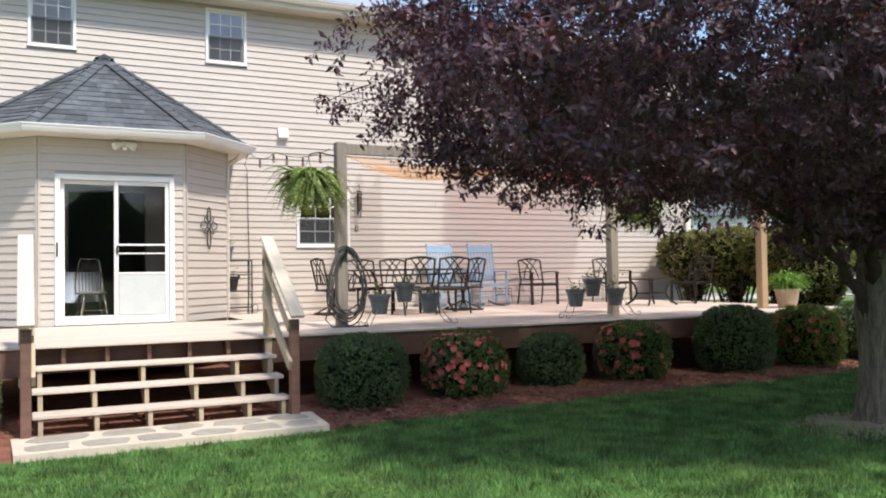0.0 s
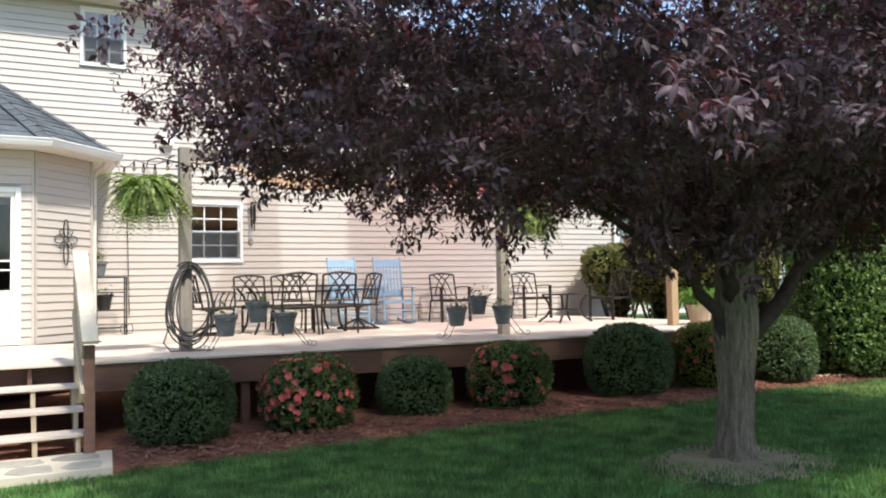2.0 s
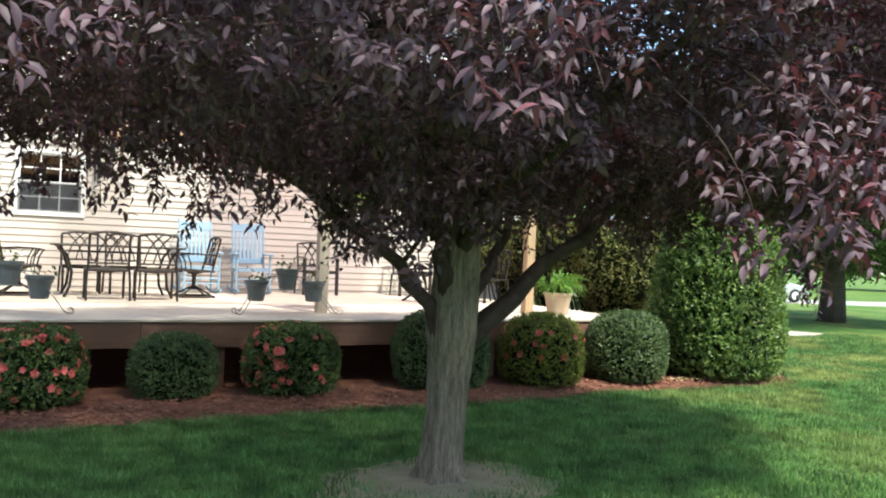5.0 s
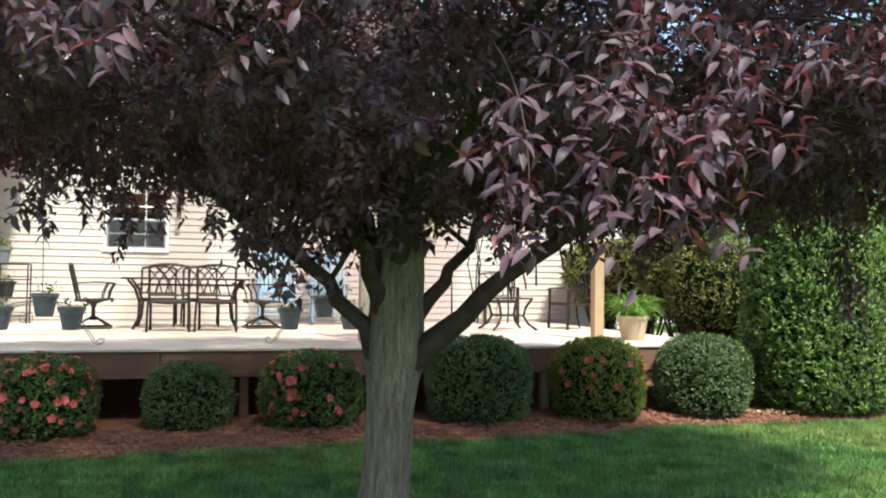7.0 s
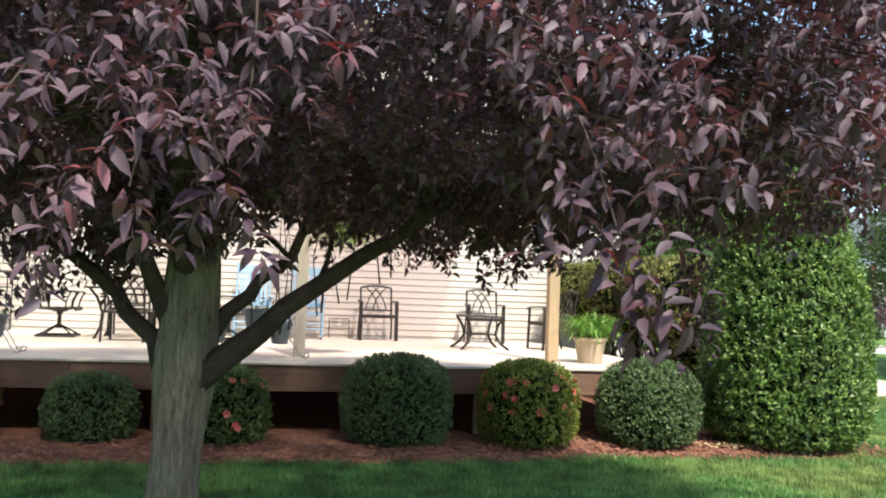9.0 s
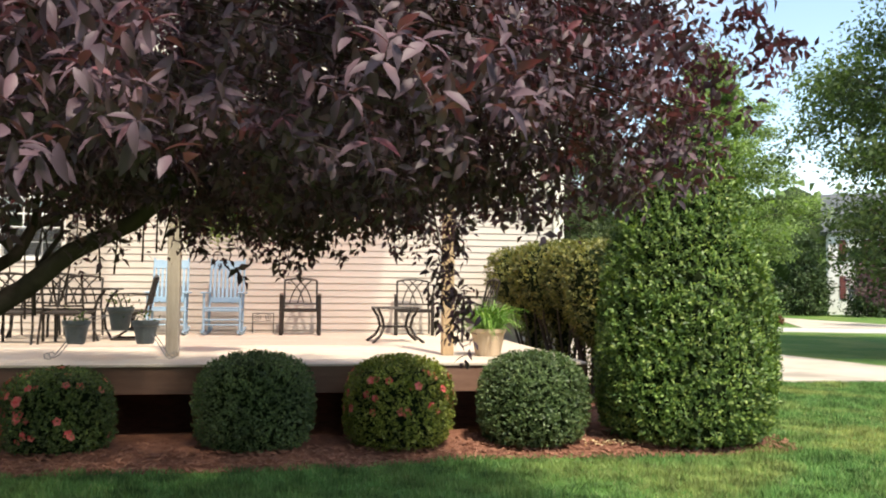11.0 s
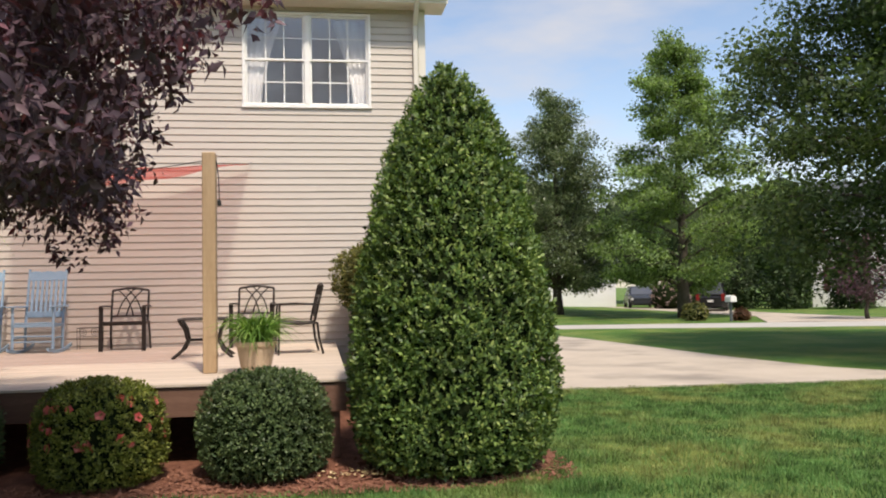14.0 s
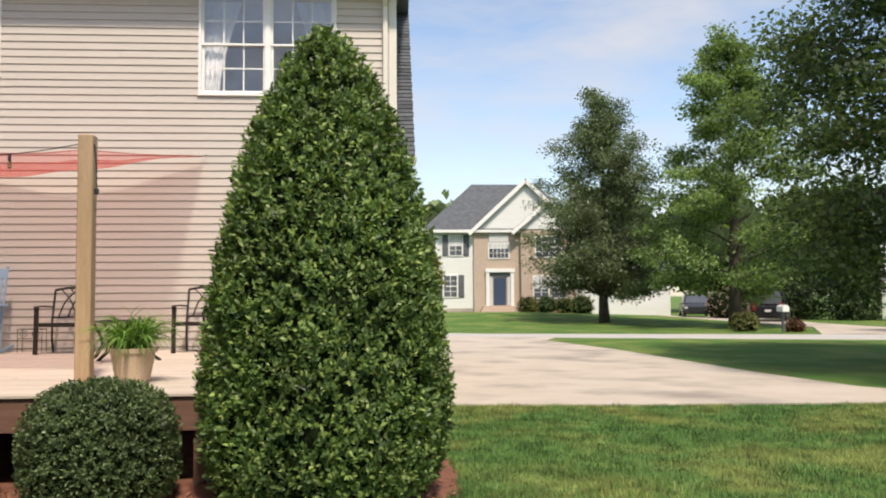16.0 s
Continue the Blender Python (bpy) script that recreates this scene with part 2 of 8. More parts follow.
def grass_mat():
    m = bpy.data.materials.new("lawn")
    m.use_nodes = True
    N, L = m.node_tree.nodes, m.node_tree.links
    b = N["Principled BSDF"]
    co = N.new("ShaderNodeTexCoord")

    def noise_at(scale, detail, stretch=(1, 1, 1)):
        mp = N.new("ShaderNodeMapping")
        mp.inputs["Scale"].default_value = stretch
        n = N.new("ShaderNodeTexNoise")
        n.inputs["Scale"].default_value, n.inputs["Detail"].default_value = scale, detail
        L.new(co.outputs["Object"], mp.inputs["Vector"])
        L.new(mp.outputs["Vector"], n.inputs["Vector"])
        return n.outputs["Fac"]

    r = N.new("ShaderNodeValToRGB")
    r.color_ramp.elements[0].position, r.color_ramp.elements[0].color = 0.33, (0.053, 0.118, 0.024, 1)
    r.color_ramp.elements[1].position, r.color_ramp.elements[1].color = 0.68, (0.116, 0.234, 0.048, 1)
    L.new(noise_at(45, 4), r.inputs["Fac"])
    r2 = N.new("ShaderNodeValToRGB")
    r2.color_ramp.elements[0].position, r2.color_ramp.elements[1].position = 0.44, 0.74
    r2.color_ramp.elements[1].color = (0.75, 0.75, 0.75, 1)
    L.new(noise_at(0.55, 4), r2.inputs["Fac"])
    mx = N.new("ShaderNodeMixRGB")
    mx.inputs["Color2"].default_value = (0.27, 0.29, 0.085, 1)
    L.new(dry_zone(N, L, co, r2.outputs["Color"]), mx.inputs["Fac"])
    L.new(r.outputs["Color"], mx.inputs["Color1"])
    L.new(mx.outputs["Color"], b.inputs["Base Color"])
    b.inputs["Roughness"].default_value = 0.85
    b.inputs["Specular IOR Level"].default_value = 0.2
    bp = N.new("ShaderNodeBump")
    bp.inputs["Strength"].default_value, bp.inputs["Distance"].default_value = 0.8, 0.03
    L.new(noise_at(70, 5), bp.inputs["Height"])
    L.new(bp.outputs["Normal"], b.inputs["Normal"])
    return m


M_GRASS = grass_mat()
def blade_mat():
    """Grass blades: a tone for each blade, darker tufts and dry yellow patches."""
    m = leaf_mat("grass_blade", [(0.0, (0.064, 0.148, 0.041)), (0.6, (0.119, 0.245, 0.069)), (0.94, (0.176, 0.298, 0.094)), (1.0, (0.27, 0.31, 0.14))], 0.6, 0.3, 0.25, big=3.6)
    N, L = m.node_tree.nodes, m.node_tree.links
    hs = [n for n in N if n.bl_idname == "ShaderNodeHueSaturation"][0]
    co = [n for n in N if n.bl_idname == "ShaderNodeTexCoord"][0]
    src = hs.inputs["Color"].links[0].from_socket
    no = N.new("ShaderNodeTexNoise")
    no.inputs["Scale"].default_value, no.inputs["Detail"].default_value = 0.75, 5
    L.new(co.outputs["Object"], no.inputs["Vector"])
    rp = N.new("ShaderNodeValToRGB")
    rp.color_ramp.elements[0].position, rp.color_ramp.elements[1].position = 0.47, 0.60
    rp.color_ramp.elements[1].color = (0.8, 0.8, 0.8, 1)
    L.new(no.outputs["Fac"], rp.inputs["Fac"])
    mx = N.new("ShaderNodeMixRGB")
    mx.inputs["Color2"].default_value = (0.33, 0.34, 0.11, 1)
    L.new(dry_zone(N, L, co, rp.outputs["Color"]), mx.inputs["Fac"])
    L.new(src, mx.inputs["Color1"])
    L.new(mx.outputs["Color"], hs.inputs["Color"])
    mr = hs.inputs["Value"].links[0].from_node
    mr.inputs["From Min"].default_value, mr.inputs["From Max"].default_value = 0.36, 0.64
    mr.inputs["To Min"].default_value, mr.inputs["To Max"].default_value = 0.55, 1.35
    return m


M_BLADE = blade_mat()
M_MULCH = mat("mulch", (0.105, 0.044, 0.030), (0.33, 0.150, 0.098), 9, 0.95, 0.9, fine=70, bump_dist=0.04, spec=0.15)
M_CHIP = mat("bark_chip", (0.13, 0.056, 0.038), (0.37, 0.180, 0.120), 14, 0.9, 0.3, island=True, spec=0.15)
M_FALLEN = leaf_mat("fallen_leaf", [(0.0, (0.50, 0.36, 0.15)), (1.0, (0.72, 0.60, 0.36))], 0.7, 0.1)
M_SOIL = mat("bare_soil", (0.23, 0.20, 0.125), (0.42, 0.37, 0.25), 5, 0.95, 0.5, fine=60, spec=0.1)
M_CONC = mat("concrete", (0.45, 0.385, 0.315), (0.58, 0.505, 0.42), 1.2, 0.85, 0.2, fine=35, dirt=((0.30, 0.26, 0.22), 0.5, 0.50, 0.68), spec=0.3)
M_ROAD = mat("road_surface", (0.42, 0.40, 0.37), (0.52, 0.50, 0.46), 0.8, 0.9, 0.2, fine=30, spec=0.3)
M_SIDING = mat("vinyl_siding", (0.491, 0.436, 0.378), (0.540, 0.482, 0.419), 2.0, 0.42, 0.08, stretch=(0.6, 1, 4), fine=25, vary=0.025, bump_dist=0.004)
M_TRIM = mat("white_vinyl", (0.76, 0.75, 0.72), (0.83, 0.82, 0.79), 3, 0.4, 0.05, fine=40, bump_dist=0.003)
M_CREAM = mat("cream_aluminium", (0.66, 0.62, 0.54), (0.74, 0.70, 0.62), 2, 0.45, 0.05, fine=30, bump_dist=0.003)
M_SHINGLE = mat("asphalt_shingle", (0.060, 0.068, 0.075), (0.135, 0.145, 0.155), 8, 0.95, 0.6, fine=160, vary=0.28, bump_dist=0.006, spec=0.2)
M_SHINGLE_B = mat("shingle_field", (0.070, 0.078, 0.086), (0.14, 0.15, 0.16), 3, 0.95, 0.5, fine=60, spec=0.2)
M_DECK = mat("deck_board", (0.52, 0.43, 0.345), (0.65, 0.555, 0.46), 3, 0.7, 0.2, stretch=(0.5, 6, 6), fine=22, vary=0.10, bump_dist=0.004)
M_STAIN = mat("brown_stained_lumber", (0.120, 0.060, 0.040), (0.200, 0.108, 0.074), 3, 0.7, 0.25, stretch=(0.6, 6, 6), fine=20, vary=0.12, bump_dist=0.004)
M_RAIL = mat("pale_lumber", (0.38, 0.295, 0.19), (0.52, 0.42, 0.29), 4, 0.65, 0.2, stretch=(6, 1, 1), fine=24, bump_dist=0.004)
M_PALE = mat("weathered_top_board", (0.50, 0.44, 0.34), (0.66, 0.59, 0.47), 4, 0.7, 0.35, stretch=(6, 1, 1), fine=24, bump_dist=0.004)
M_POSTGREY = mat("grey_weathered_post", (0.20, 0.17, 0.14), (0.34, 0.29, 0.24), 4, 0.8, 0.3, stretch=(6, 6, 0.6), fine=22, bump_dist=0.004)
M_POST = mat("treated_pine_post", (0.35, 0.230, 0.125), (0.49, 0.345, 0.21), 4, 0.7, 0.3, stretch=(6, 6, 0.6), fine=22, bump_dist=0.004)
# Lighter version of the grey post; the sunlight on it is in the colour.
M_POSTSUN = mat("sunlit_tan_post", (0.33, 0.275, 0.215), (0.48, 0.41, 0.33), 4, 0.8, 0.3, stretch=(6, 6, 0.6), fine=22, bump_dist=0.004)
M_IRON = mat("bronze_powdercoat", (0.018, 0.014, 0.012), (0.035, 0.027, 0.022), 20, 0.45, 0.1, metal=0.3, fine=150, bump_dist=0.001)
M_BLACK = mat("black_wire", (0.010, 0.010, 0.010), (0.022, 0.021, 0.020), 20, 0.5, 0.1, fine=120, bump_dist=0.001)
M_BARK = mat("tree_bark", (0.080, 0.061, 0.045), (0.40, 0.33, 0.25), 5, 0.95, 1.0, stretch=(7, 7, 0.8), fine=22, bump_dist=0.05, spec=0.15)
# Dark young limb bark, darkened further to carry the shade under the crown.
M_LIMB = mat("plum_limb_bark_shaded", (0.036, 0.024, 0.021), (0.090, 0.062, 0.052), 6, 0.9, 0.8, fine=18, bump_dist=0.03, spec=0.15)
M_BARK2 = mat("far_bark", (0.05, 0.042, 0.034), (0.12, 0.10, 0.08), 3, 0.95, 0.6, fine=14, bump_dist=0.05, spec=0.15)
M_GLASS = glass_mat("window_glass", (0.93, 0.93, 0.93), ior=1.8)
M_DOOR_GLASS = glass_mat("door_glass", (0.80, 0.82, 0.84), ior=1.38)
# The dimness of the rooms is put into this dark grey.
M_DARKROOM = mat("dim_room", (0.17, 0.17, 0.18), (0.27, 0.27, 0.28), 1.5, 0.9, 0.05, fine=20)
M_PURPLE = leaf_mat("plum_leaf", [(0.0, (0.046, 0.026, 0.035)), (0.45, (0.082, 0.047, 0.061)), (0.85, (0.122, 0.075, 0.092)), (0.955, (0.135, 0.078, 0.096)), (0.99, (0.14, 0.068, 0.085)), (1.0, (0.17, 0.05, 0.060))], 0.56, 0.16, 0.42, (2.3, 0.80, 0.90), 0.9)
def redden(m):
    """Groups of young wine-red leaves among the dark ones."""
    N, L = m.node_tree.nodes, m.node_tree.links
    hs = [n for n in N if n.bl_idname == "ShaderNodeHueSaturation"][0]
    co = [n for n in N if n.bl_idname == "ShaderNodeTexCoord"][0]
    src = hs.inputs["Color"].links[0].from_socket
    no = N.new("ShaderNodeTexNoise")
    no.inputs["Scale"].default_value, no.inputs["Detail"].default_value = 3.2, 1
    L.new(co.outputs["Object"], no.inputs["Vector"])
    rp = N.new("ShaderNodeValToRGB")
    rp.color_ramp.elements[0].position, rp.color_ramp.elements[1].position = 0.66, 0.74
    rp.color_ramp.elements[1].color = (0.7, 0.7, 0.7, 1)
    L.new(no.outputs["Fac"], rp.inputs["Fac"])
    mx = N.new("ShaderNodeMixRGB")
    mx.inputs["Color2"].default_value = (0.20, 0.040, 0.052, 1)
    L.new(rp.outputs["Color"], mx.inputs["Fac"])
    L.new(src, mx.inputs["Color1"])
    L.new(mx.outputs["Color"], hs.inputs["Color"])


redden(M_PURPLE)
M_BOX = leaf_mat("boxwood_leaf", [(0.0, (0.042, 0.070, 0.029)), (0.6, (0.092, 0.142, 0.056)), (1.0, (0.200, 0.260, 0.105))], 0.46, 0.22, 0.4, (1.2, 1.4, 0.6), 3.0)
M_AZALEA = leaf_mat("azalea_leaf", [(0.0, (0.048, 0.076, 0.026)), (0.6, (0.100, 0.148, 0.046)), (1.0, (0.21, 0.26, 0.080))], 0.45, 0.25, 0.4, (1.2, 1.4, 0.6), 3.0)
M_AZALEA_Y = leaf_mat("yellow_green_azalea_leaf", [(0.0, (0.090, 0.110, 0.022)), (0.6, (0.180, 0.215, 0.042)), (1.0, (0.32, 0.33, 0.075))], 0.5, 0.28, 0.35, (1.2, 1.3, 0.6), 3.0)
M_HOLLY = leaf_mat("holly_leaf", [(0.0, (0.044, 0.086, 0.027)), (0.55, (0.110, 0.184, 0.048)), (0.85, (0.215, 0.300, 0.080)), (1.0, (0.33, 0.40, 0.12))], 0.46, 0.22, 0.36, (1.3, 1.4, 0.5), 2.5)
M_EVERGREEN = leaf_mat("dark_evergreen", [(0.0, (0.028, 0.050, 0.020)), (0.6, (0.052, 0.086, 0.034)), (1.0, (0.090, 0.130, 0.052))], 0.6, 0.15, 0.3, (1.1, 1.2, 0.7), 0.8)
M_HEDGE = leaf_mat("hedge_leaf", [(0.0, (0.070, 0.080, 0.024)), (0.6, (0.145, 0.158, 0.045)), (1.0, (0.30, 0.265, 0.085))], 0.5, 0.25, 0.4, (1.3, 1.3, 0.6), 1.5)
M_OAK = leaf_mat("oak_leaf", [(0.0, (0.088, 0.132, 0.055)), (0.6, (0.178, 0.255, 0.102)), (1.0, (0.305, 0.40, 0.175))], 0.5, 0.45, 0.4, (1.3, 1.5, 0.5), 0.5)
M_PEAR = leaf_mat("pear_leaf", [(0.0, (0.052, 0.078, 0.036)), (0.6, (0.130, 0.170, 0.085)), (1.0, (0.235, 0.280, 0.150))], 0.42, 0.3, 0.5, (1.2, 1.4, 0.6), 0.5)
M_SHADEOAK = leaf_mat("shade_oak_leaf", [(0.0, (0.040, 0.066, 0.027)), (0.6, (0.082, 0.124, 0.048)), (1.0, (0.15, 0.205, 0.082))], 0.5, 0.42, 0.4, (1.2, 1.4, 0.6), 0.5)
# Near-black body colour that paints the shade between the shrub leaves.
M_CORE = mat("shrub_shade_core", (0.008, 0.013, 0.005), (0.018, 0.026, 0.010), 12, 1.0, 0.6, fine=60, spec=0.05)
# Dark green that paints the shade inside the far trees.
M_WOODS = mat("woods_painted_shade", (0.022, 0.034, 0.016), (0.055, 0.078, 0.034), 2.5, 1.0, 0.8, fine=8, spec=0.05)
M_FLOWER = leaf_mat("coral_petal", [(0.0, (0.78, 0.11, 0.11)), (1.0, (0.92, 0.27, 0.24))], 0.5, 0.35, 0.3, (1, 0.8, 0.7))

# ---------------------------------------------------------------- ground
WALL_Y, BAY_Y, DECK_Z = 14.89, 12.63, 0.80


def ground_z(x, y):
    """Height of the land: level near the house, a slight rise across the street."""
    s = min(max((y - 42.0) / 14.0, 0.0), 1.0)
    s = s * s * (3 - 2 * s)
    k = min(max((37.0 - x) / 14.0, 0.0), 1.0)
    return 0.5 * s * k


def axis_steps(lo, a, b, hi, fine, n):
    out = list(np.arange(a, b + 1e-6, fine))
    left = [a - (a - lo) * (i / n) ** 2.2 for i in range(n, 0, -1)]
    right = [b + (hi - b) * (i / n) ** 2.2 for i in range(1, n + 1)]
    return left + out + right


gx = axis_steps(-900, -4, 40, 900, 1.0, 14)
gy = axis_steps(-900, -4, 70, 900, 1.0, 14)
g = Shape()
g.v = [(x, y, ground_z(x, y)) for y in gy for x in gx]
nx = len(gx)
g.f = [(j * nx + i, j * nx + i + 1, (j + 1) * nx + i + 1, (j + 1) * nx + i) for j in range(len(gy) - 1) for i in range(nx - 1)]
tagged(put("ground", g, M_GRASS, smooth=True), "mown green lawn with paler dry patches", "lawn", kind="structure")


def smooth_line(pts, n=8):
    """A soft curve through the points."""
    P = [Vector((*p, 0)) for p in pts]
    out = []
    for i in range(len(P) - 1):
        p0, p1, p2, p3 = P[max(i - 1, 0)], P[i], P[i + 1], P[min(i + 2, len(P) - 1)]
        for k in range(n):
            t = k / n
            q = 0.5 * ((2 * p1) + (p2 - p0) * t + (2 * p0 - 5 * p1 + 4 * p2 - p3) * t * t + (3 * p1 - p0 - 3 * p2 + p3) * t ** 3)
            out.append((q.x, q.y))
    out.append((P[-1].x, P[-1].y))
    return out


MULCH_EDGE = smooth_line([(-3.2, 7.45), (-1.0, 7.45), (0.1, 7.5), (2.7, 7.5), (3.6, 7.55), (5.6, 7.72), (7.6, 7.8), (9.6, 7.80), (11.2, 8.06), (12.4, 8.00), (13.2, 7.96), (13.8, 8.08), (14.3, 8.42), (14.56, 9.0), (14.56, 10.2), (14.45, 12.0), (14.3, 14.2)])
mu = Shape()
rows_m = 7
for x, y in MULCH_EDGE:
    for k in range(rows_m):
        f = k / (rows_m - 1)
        px = x + (min(x, 13.2) - x) * f
        py = y + ((14.4 if x < 14 else 13.5) - y) * f * (0.35 + 0.65 * f)
        z = 0.004 + 0.055 * min(1, f * 4) + 0.015 * noise.noise(Vector((px * 3, py * 3, 0)))
        mu.v.append((px, py, z if k else 0.0))
for i in range(len(MULCH_EDGE) - 1):
    for k in range(rows_m - 1):
        a = i * rows_m + k
        mu.f.append((a, a + rows_m, a + rows_m + 1, a + 1))
tagged(put("mulch_bed", mu, M_MULCH, smooth=True), "reddish bark mulch bed along the deck", "mulch bed", kind="structure")

# loose chips on the mulch
rng = np.random.default_rng(5)
ch = Shape()
edge_x = np.array([p[0] for p in MULCH_EDGE])
edge_y = np.array([p[1] for p in MULCH_EDGE])
for _ in range(5200):
    x = rng.uniform(-2.5, 14.5)
    y0 = float(np.interp(x, edge_x[:90], edge_y[:90]))
    y = y0 + abs(rng.normal(0, 0.45)) - 0.04
    if (y > 9.4 and x < 12.6) or (-0.05 < x < 2.86 and y < 8.36):
        continue
    a, s = rng.uniform(0, 6.28), rng.uniform(0.012, 0.035)
    m = pose(x, y, 0.055 * min(1, max(0, (y - y0) * 2.0)) + 0.012, *rng.uniform(-25, 25, 2), math.degrees(a))
    ch.box((-s, -s * 0.35, -0.004), (s, s * 0.35, 0.004), m)
tagged(put("bark_chips", ch, M_CHIP), "loose reddish bark chips on the mulch", "mulch", kind="stuff")

fa_n = 170
fa_x = np.clip(rng.normal(12.85, 0.26, fa_n), 12.2, 13.5)
fa_y = np.clip(8.22 + np.abs(rng.normal(0, 0.22, fa_n)) + 0.05 * (fa_x - 12.2), 0, 9.0)
FALLEN_AT = np.stack([fa_x, fa_y, np.full(fa_n, 0.082)], 1)

# bare soil round the plum tree
TREE_X, TREE_Y = 7.27, 5.16
so = Shape()
so.v.append((TREE_X, TREE_Y, 0.05))
for k, rr in enumerate((0.22, 0.50, 0.92)):
    for j in range(36):
        g_ = 2 * math.pi * j / 36
        r_ = rr * (1 + 0.34 * noise.noise(Vector((math.cos(g_) * 2.6, math.sin(g_) * 2.6, 3 + k))))
        so.v.append((TREE_X + 1.25 * r_ * math.cos(g_), TREE_Y + r_ * math.sin(g_), (0.035, 0.008, -0.012)[k]))
so.f += [(0, 1 + j, 1 + (j + 1) % 36) for j in range(36)]
for k in range(2):
    so.f += [(1 + k * 36 + j, 1 + (k + 1) * 36 + j, 1 + (k + 1) * 36 + (j + 1) % 36, 1 + k * 36 + (j + 1) % 36) for j in range(36)]
tagged(put("bare_soil_ring", so, M_SOIL, smooth=True), "pale dry soil ring at the foot of the tree", "soil", kind="structure")

# driveway, street, the neighbour's driveway and pavement
def slab(name, poly, z, material, label, category):
    s = Shape()
    n = len(poly)
    s.v = [(x, y, ground_z(x, y) + z) for x, y in poly] + [(x, y, ground_z(x, y) - 0.1) for x, y in poly]
    s.f = [tuple(range(n))] + [(i, n + i, n + (i + 1) % n, (i + 1) % n) for i in range(n)]
    return tagged(put(name, s, material), label, category, kind="structure")


DRIVE = [(14.3, 14.35), (17.0, 14.0), (20.0, 13.75), (22.0, 13.8), (22.7, 14.1), (22.4, 14.7), (21.75, 15.8), (21.2, 18.5), (20.9, 21.5), (20.4, 26.0), (19.4, 31.0), (20.2, 33.2), (12.0, 36.2), (12.6, 32.0), (13.0, 26.0), (14.0, 20.5)]
slab("driveway", DRIVE, 0.025, M_CONC, "pale concrete driveway beside the house", "driveway")
slab("road", [(-90, 72.0), (12, 36.1), (20, 33.2), (28, 30.3), (60, 20.0), (140, -8.0), (142, -2.0), (62, 25.5), (38, 31.5), (30, 33.6), (18, 36.9), (12, 39.4), (-90, 77.0)], 0.012, M_ROAD, "pale grey residential street", "road")
slab("neighbour_driveway", [(30.5, 33.4), (39.0, 31.3), (36.8, 35.5), (36.6, 45.0), (38.5, 56.0), (31.5, 57.5), (33.2, 46.0), (33.6, 40.0)], 0.03, M_CONC, "pale concrete driveway across the street", "driveway")

# ---------------------------------------------------------------- house
COURSE = 0.1137


def rects_around(s0, s1, z0, z1, holes):
    """The stretch s0..s1, z0..z1 cut into boxes round the holes (a, b, lo, hi)."""
    xs = sorted({s0, s1, *[min(max(v, s0), s1) for h in holes for v in h[:2]]})
    zs = sorted({z0, z1, *[min(max(v, z0), z1) for h in holes for v in h[2:]]})
    out = []
    for a, b in zip(xs, xs[1:]):
        for c, d in zip(zs, zs[1:]):
            mx_, mz_ = (a + b) / 2, (c + d) / 2
            if not any(h[0] < mx_ < h[1] and h[2] < mz_ < h[3] for h in holes):
                out.append((a, b, c, d))
    return out


def wall_frame(p0, p1):
    """A frame whose x runs along the wall from p0 to p1 and whose -y points out of the house."""
    d = Vector((p1[0] - p0[0], p1[1] - p0[1], 0))
    return pose(p0[0], p0[1], 0, 0, 0, math.degrees(math.atan2(d.y, d.x))), d.length


def wall_body(name, p0, p1, z0, z1, holes, label, thick=0.15, ends=(0, 0)):
    m, ln = wall_frame(p0, p1)
    s = Shape()
    for a, b, c, d in rects_around(0, ln, z0, z1, holes):
        s.box((a + (ends[0] if a == 0 else 0), 0.02, c), (b - (ends[1] if b == ln else 0), 0.02 + thick, d))
    ob = put(name, s, M_SIDING)
    ob.matrix_basis = m
    return tagged(ob, label, "wall", kind="structure"), ln


SIDING_MESH = {}


def siding_piece(ln):
    key = round(ln, 2)
    if key not in SIDING_MESH:
        prof = [(0.02, 0.0), (-0.013, 0.0), (-0.015, 0.006), (-0.013, 0.016), (0.002, COURSE + 0.004), (0.02, COURSE + 0.004)]
        s = Shape()
        n = len(prof)
        s.v = [(x, y, z) for x in (0.0, ln) for y, z in prof]
        s.f = [(i, (i + 1) % n, n + (i + 1) % n, n + i) for i in range(n)] + [tuple(range(n))[::-1], tuple(range(n, 2 * n))]
        me = s.mesh("siding_board")
        me.materials.append(M_SIDING)
        SIDING_MESH[key] = me
    return SIDING_MESH[key]


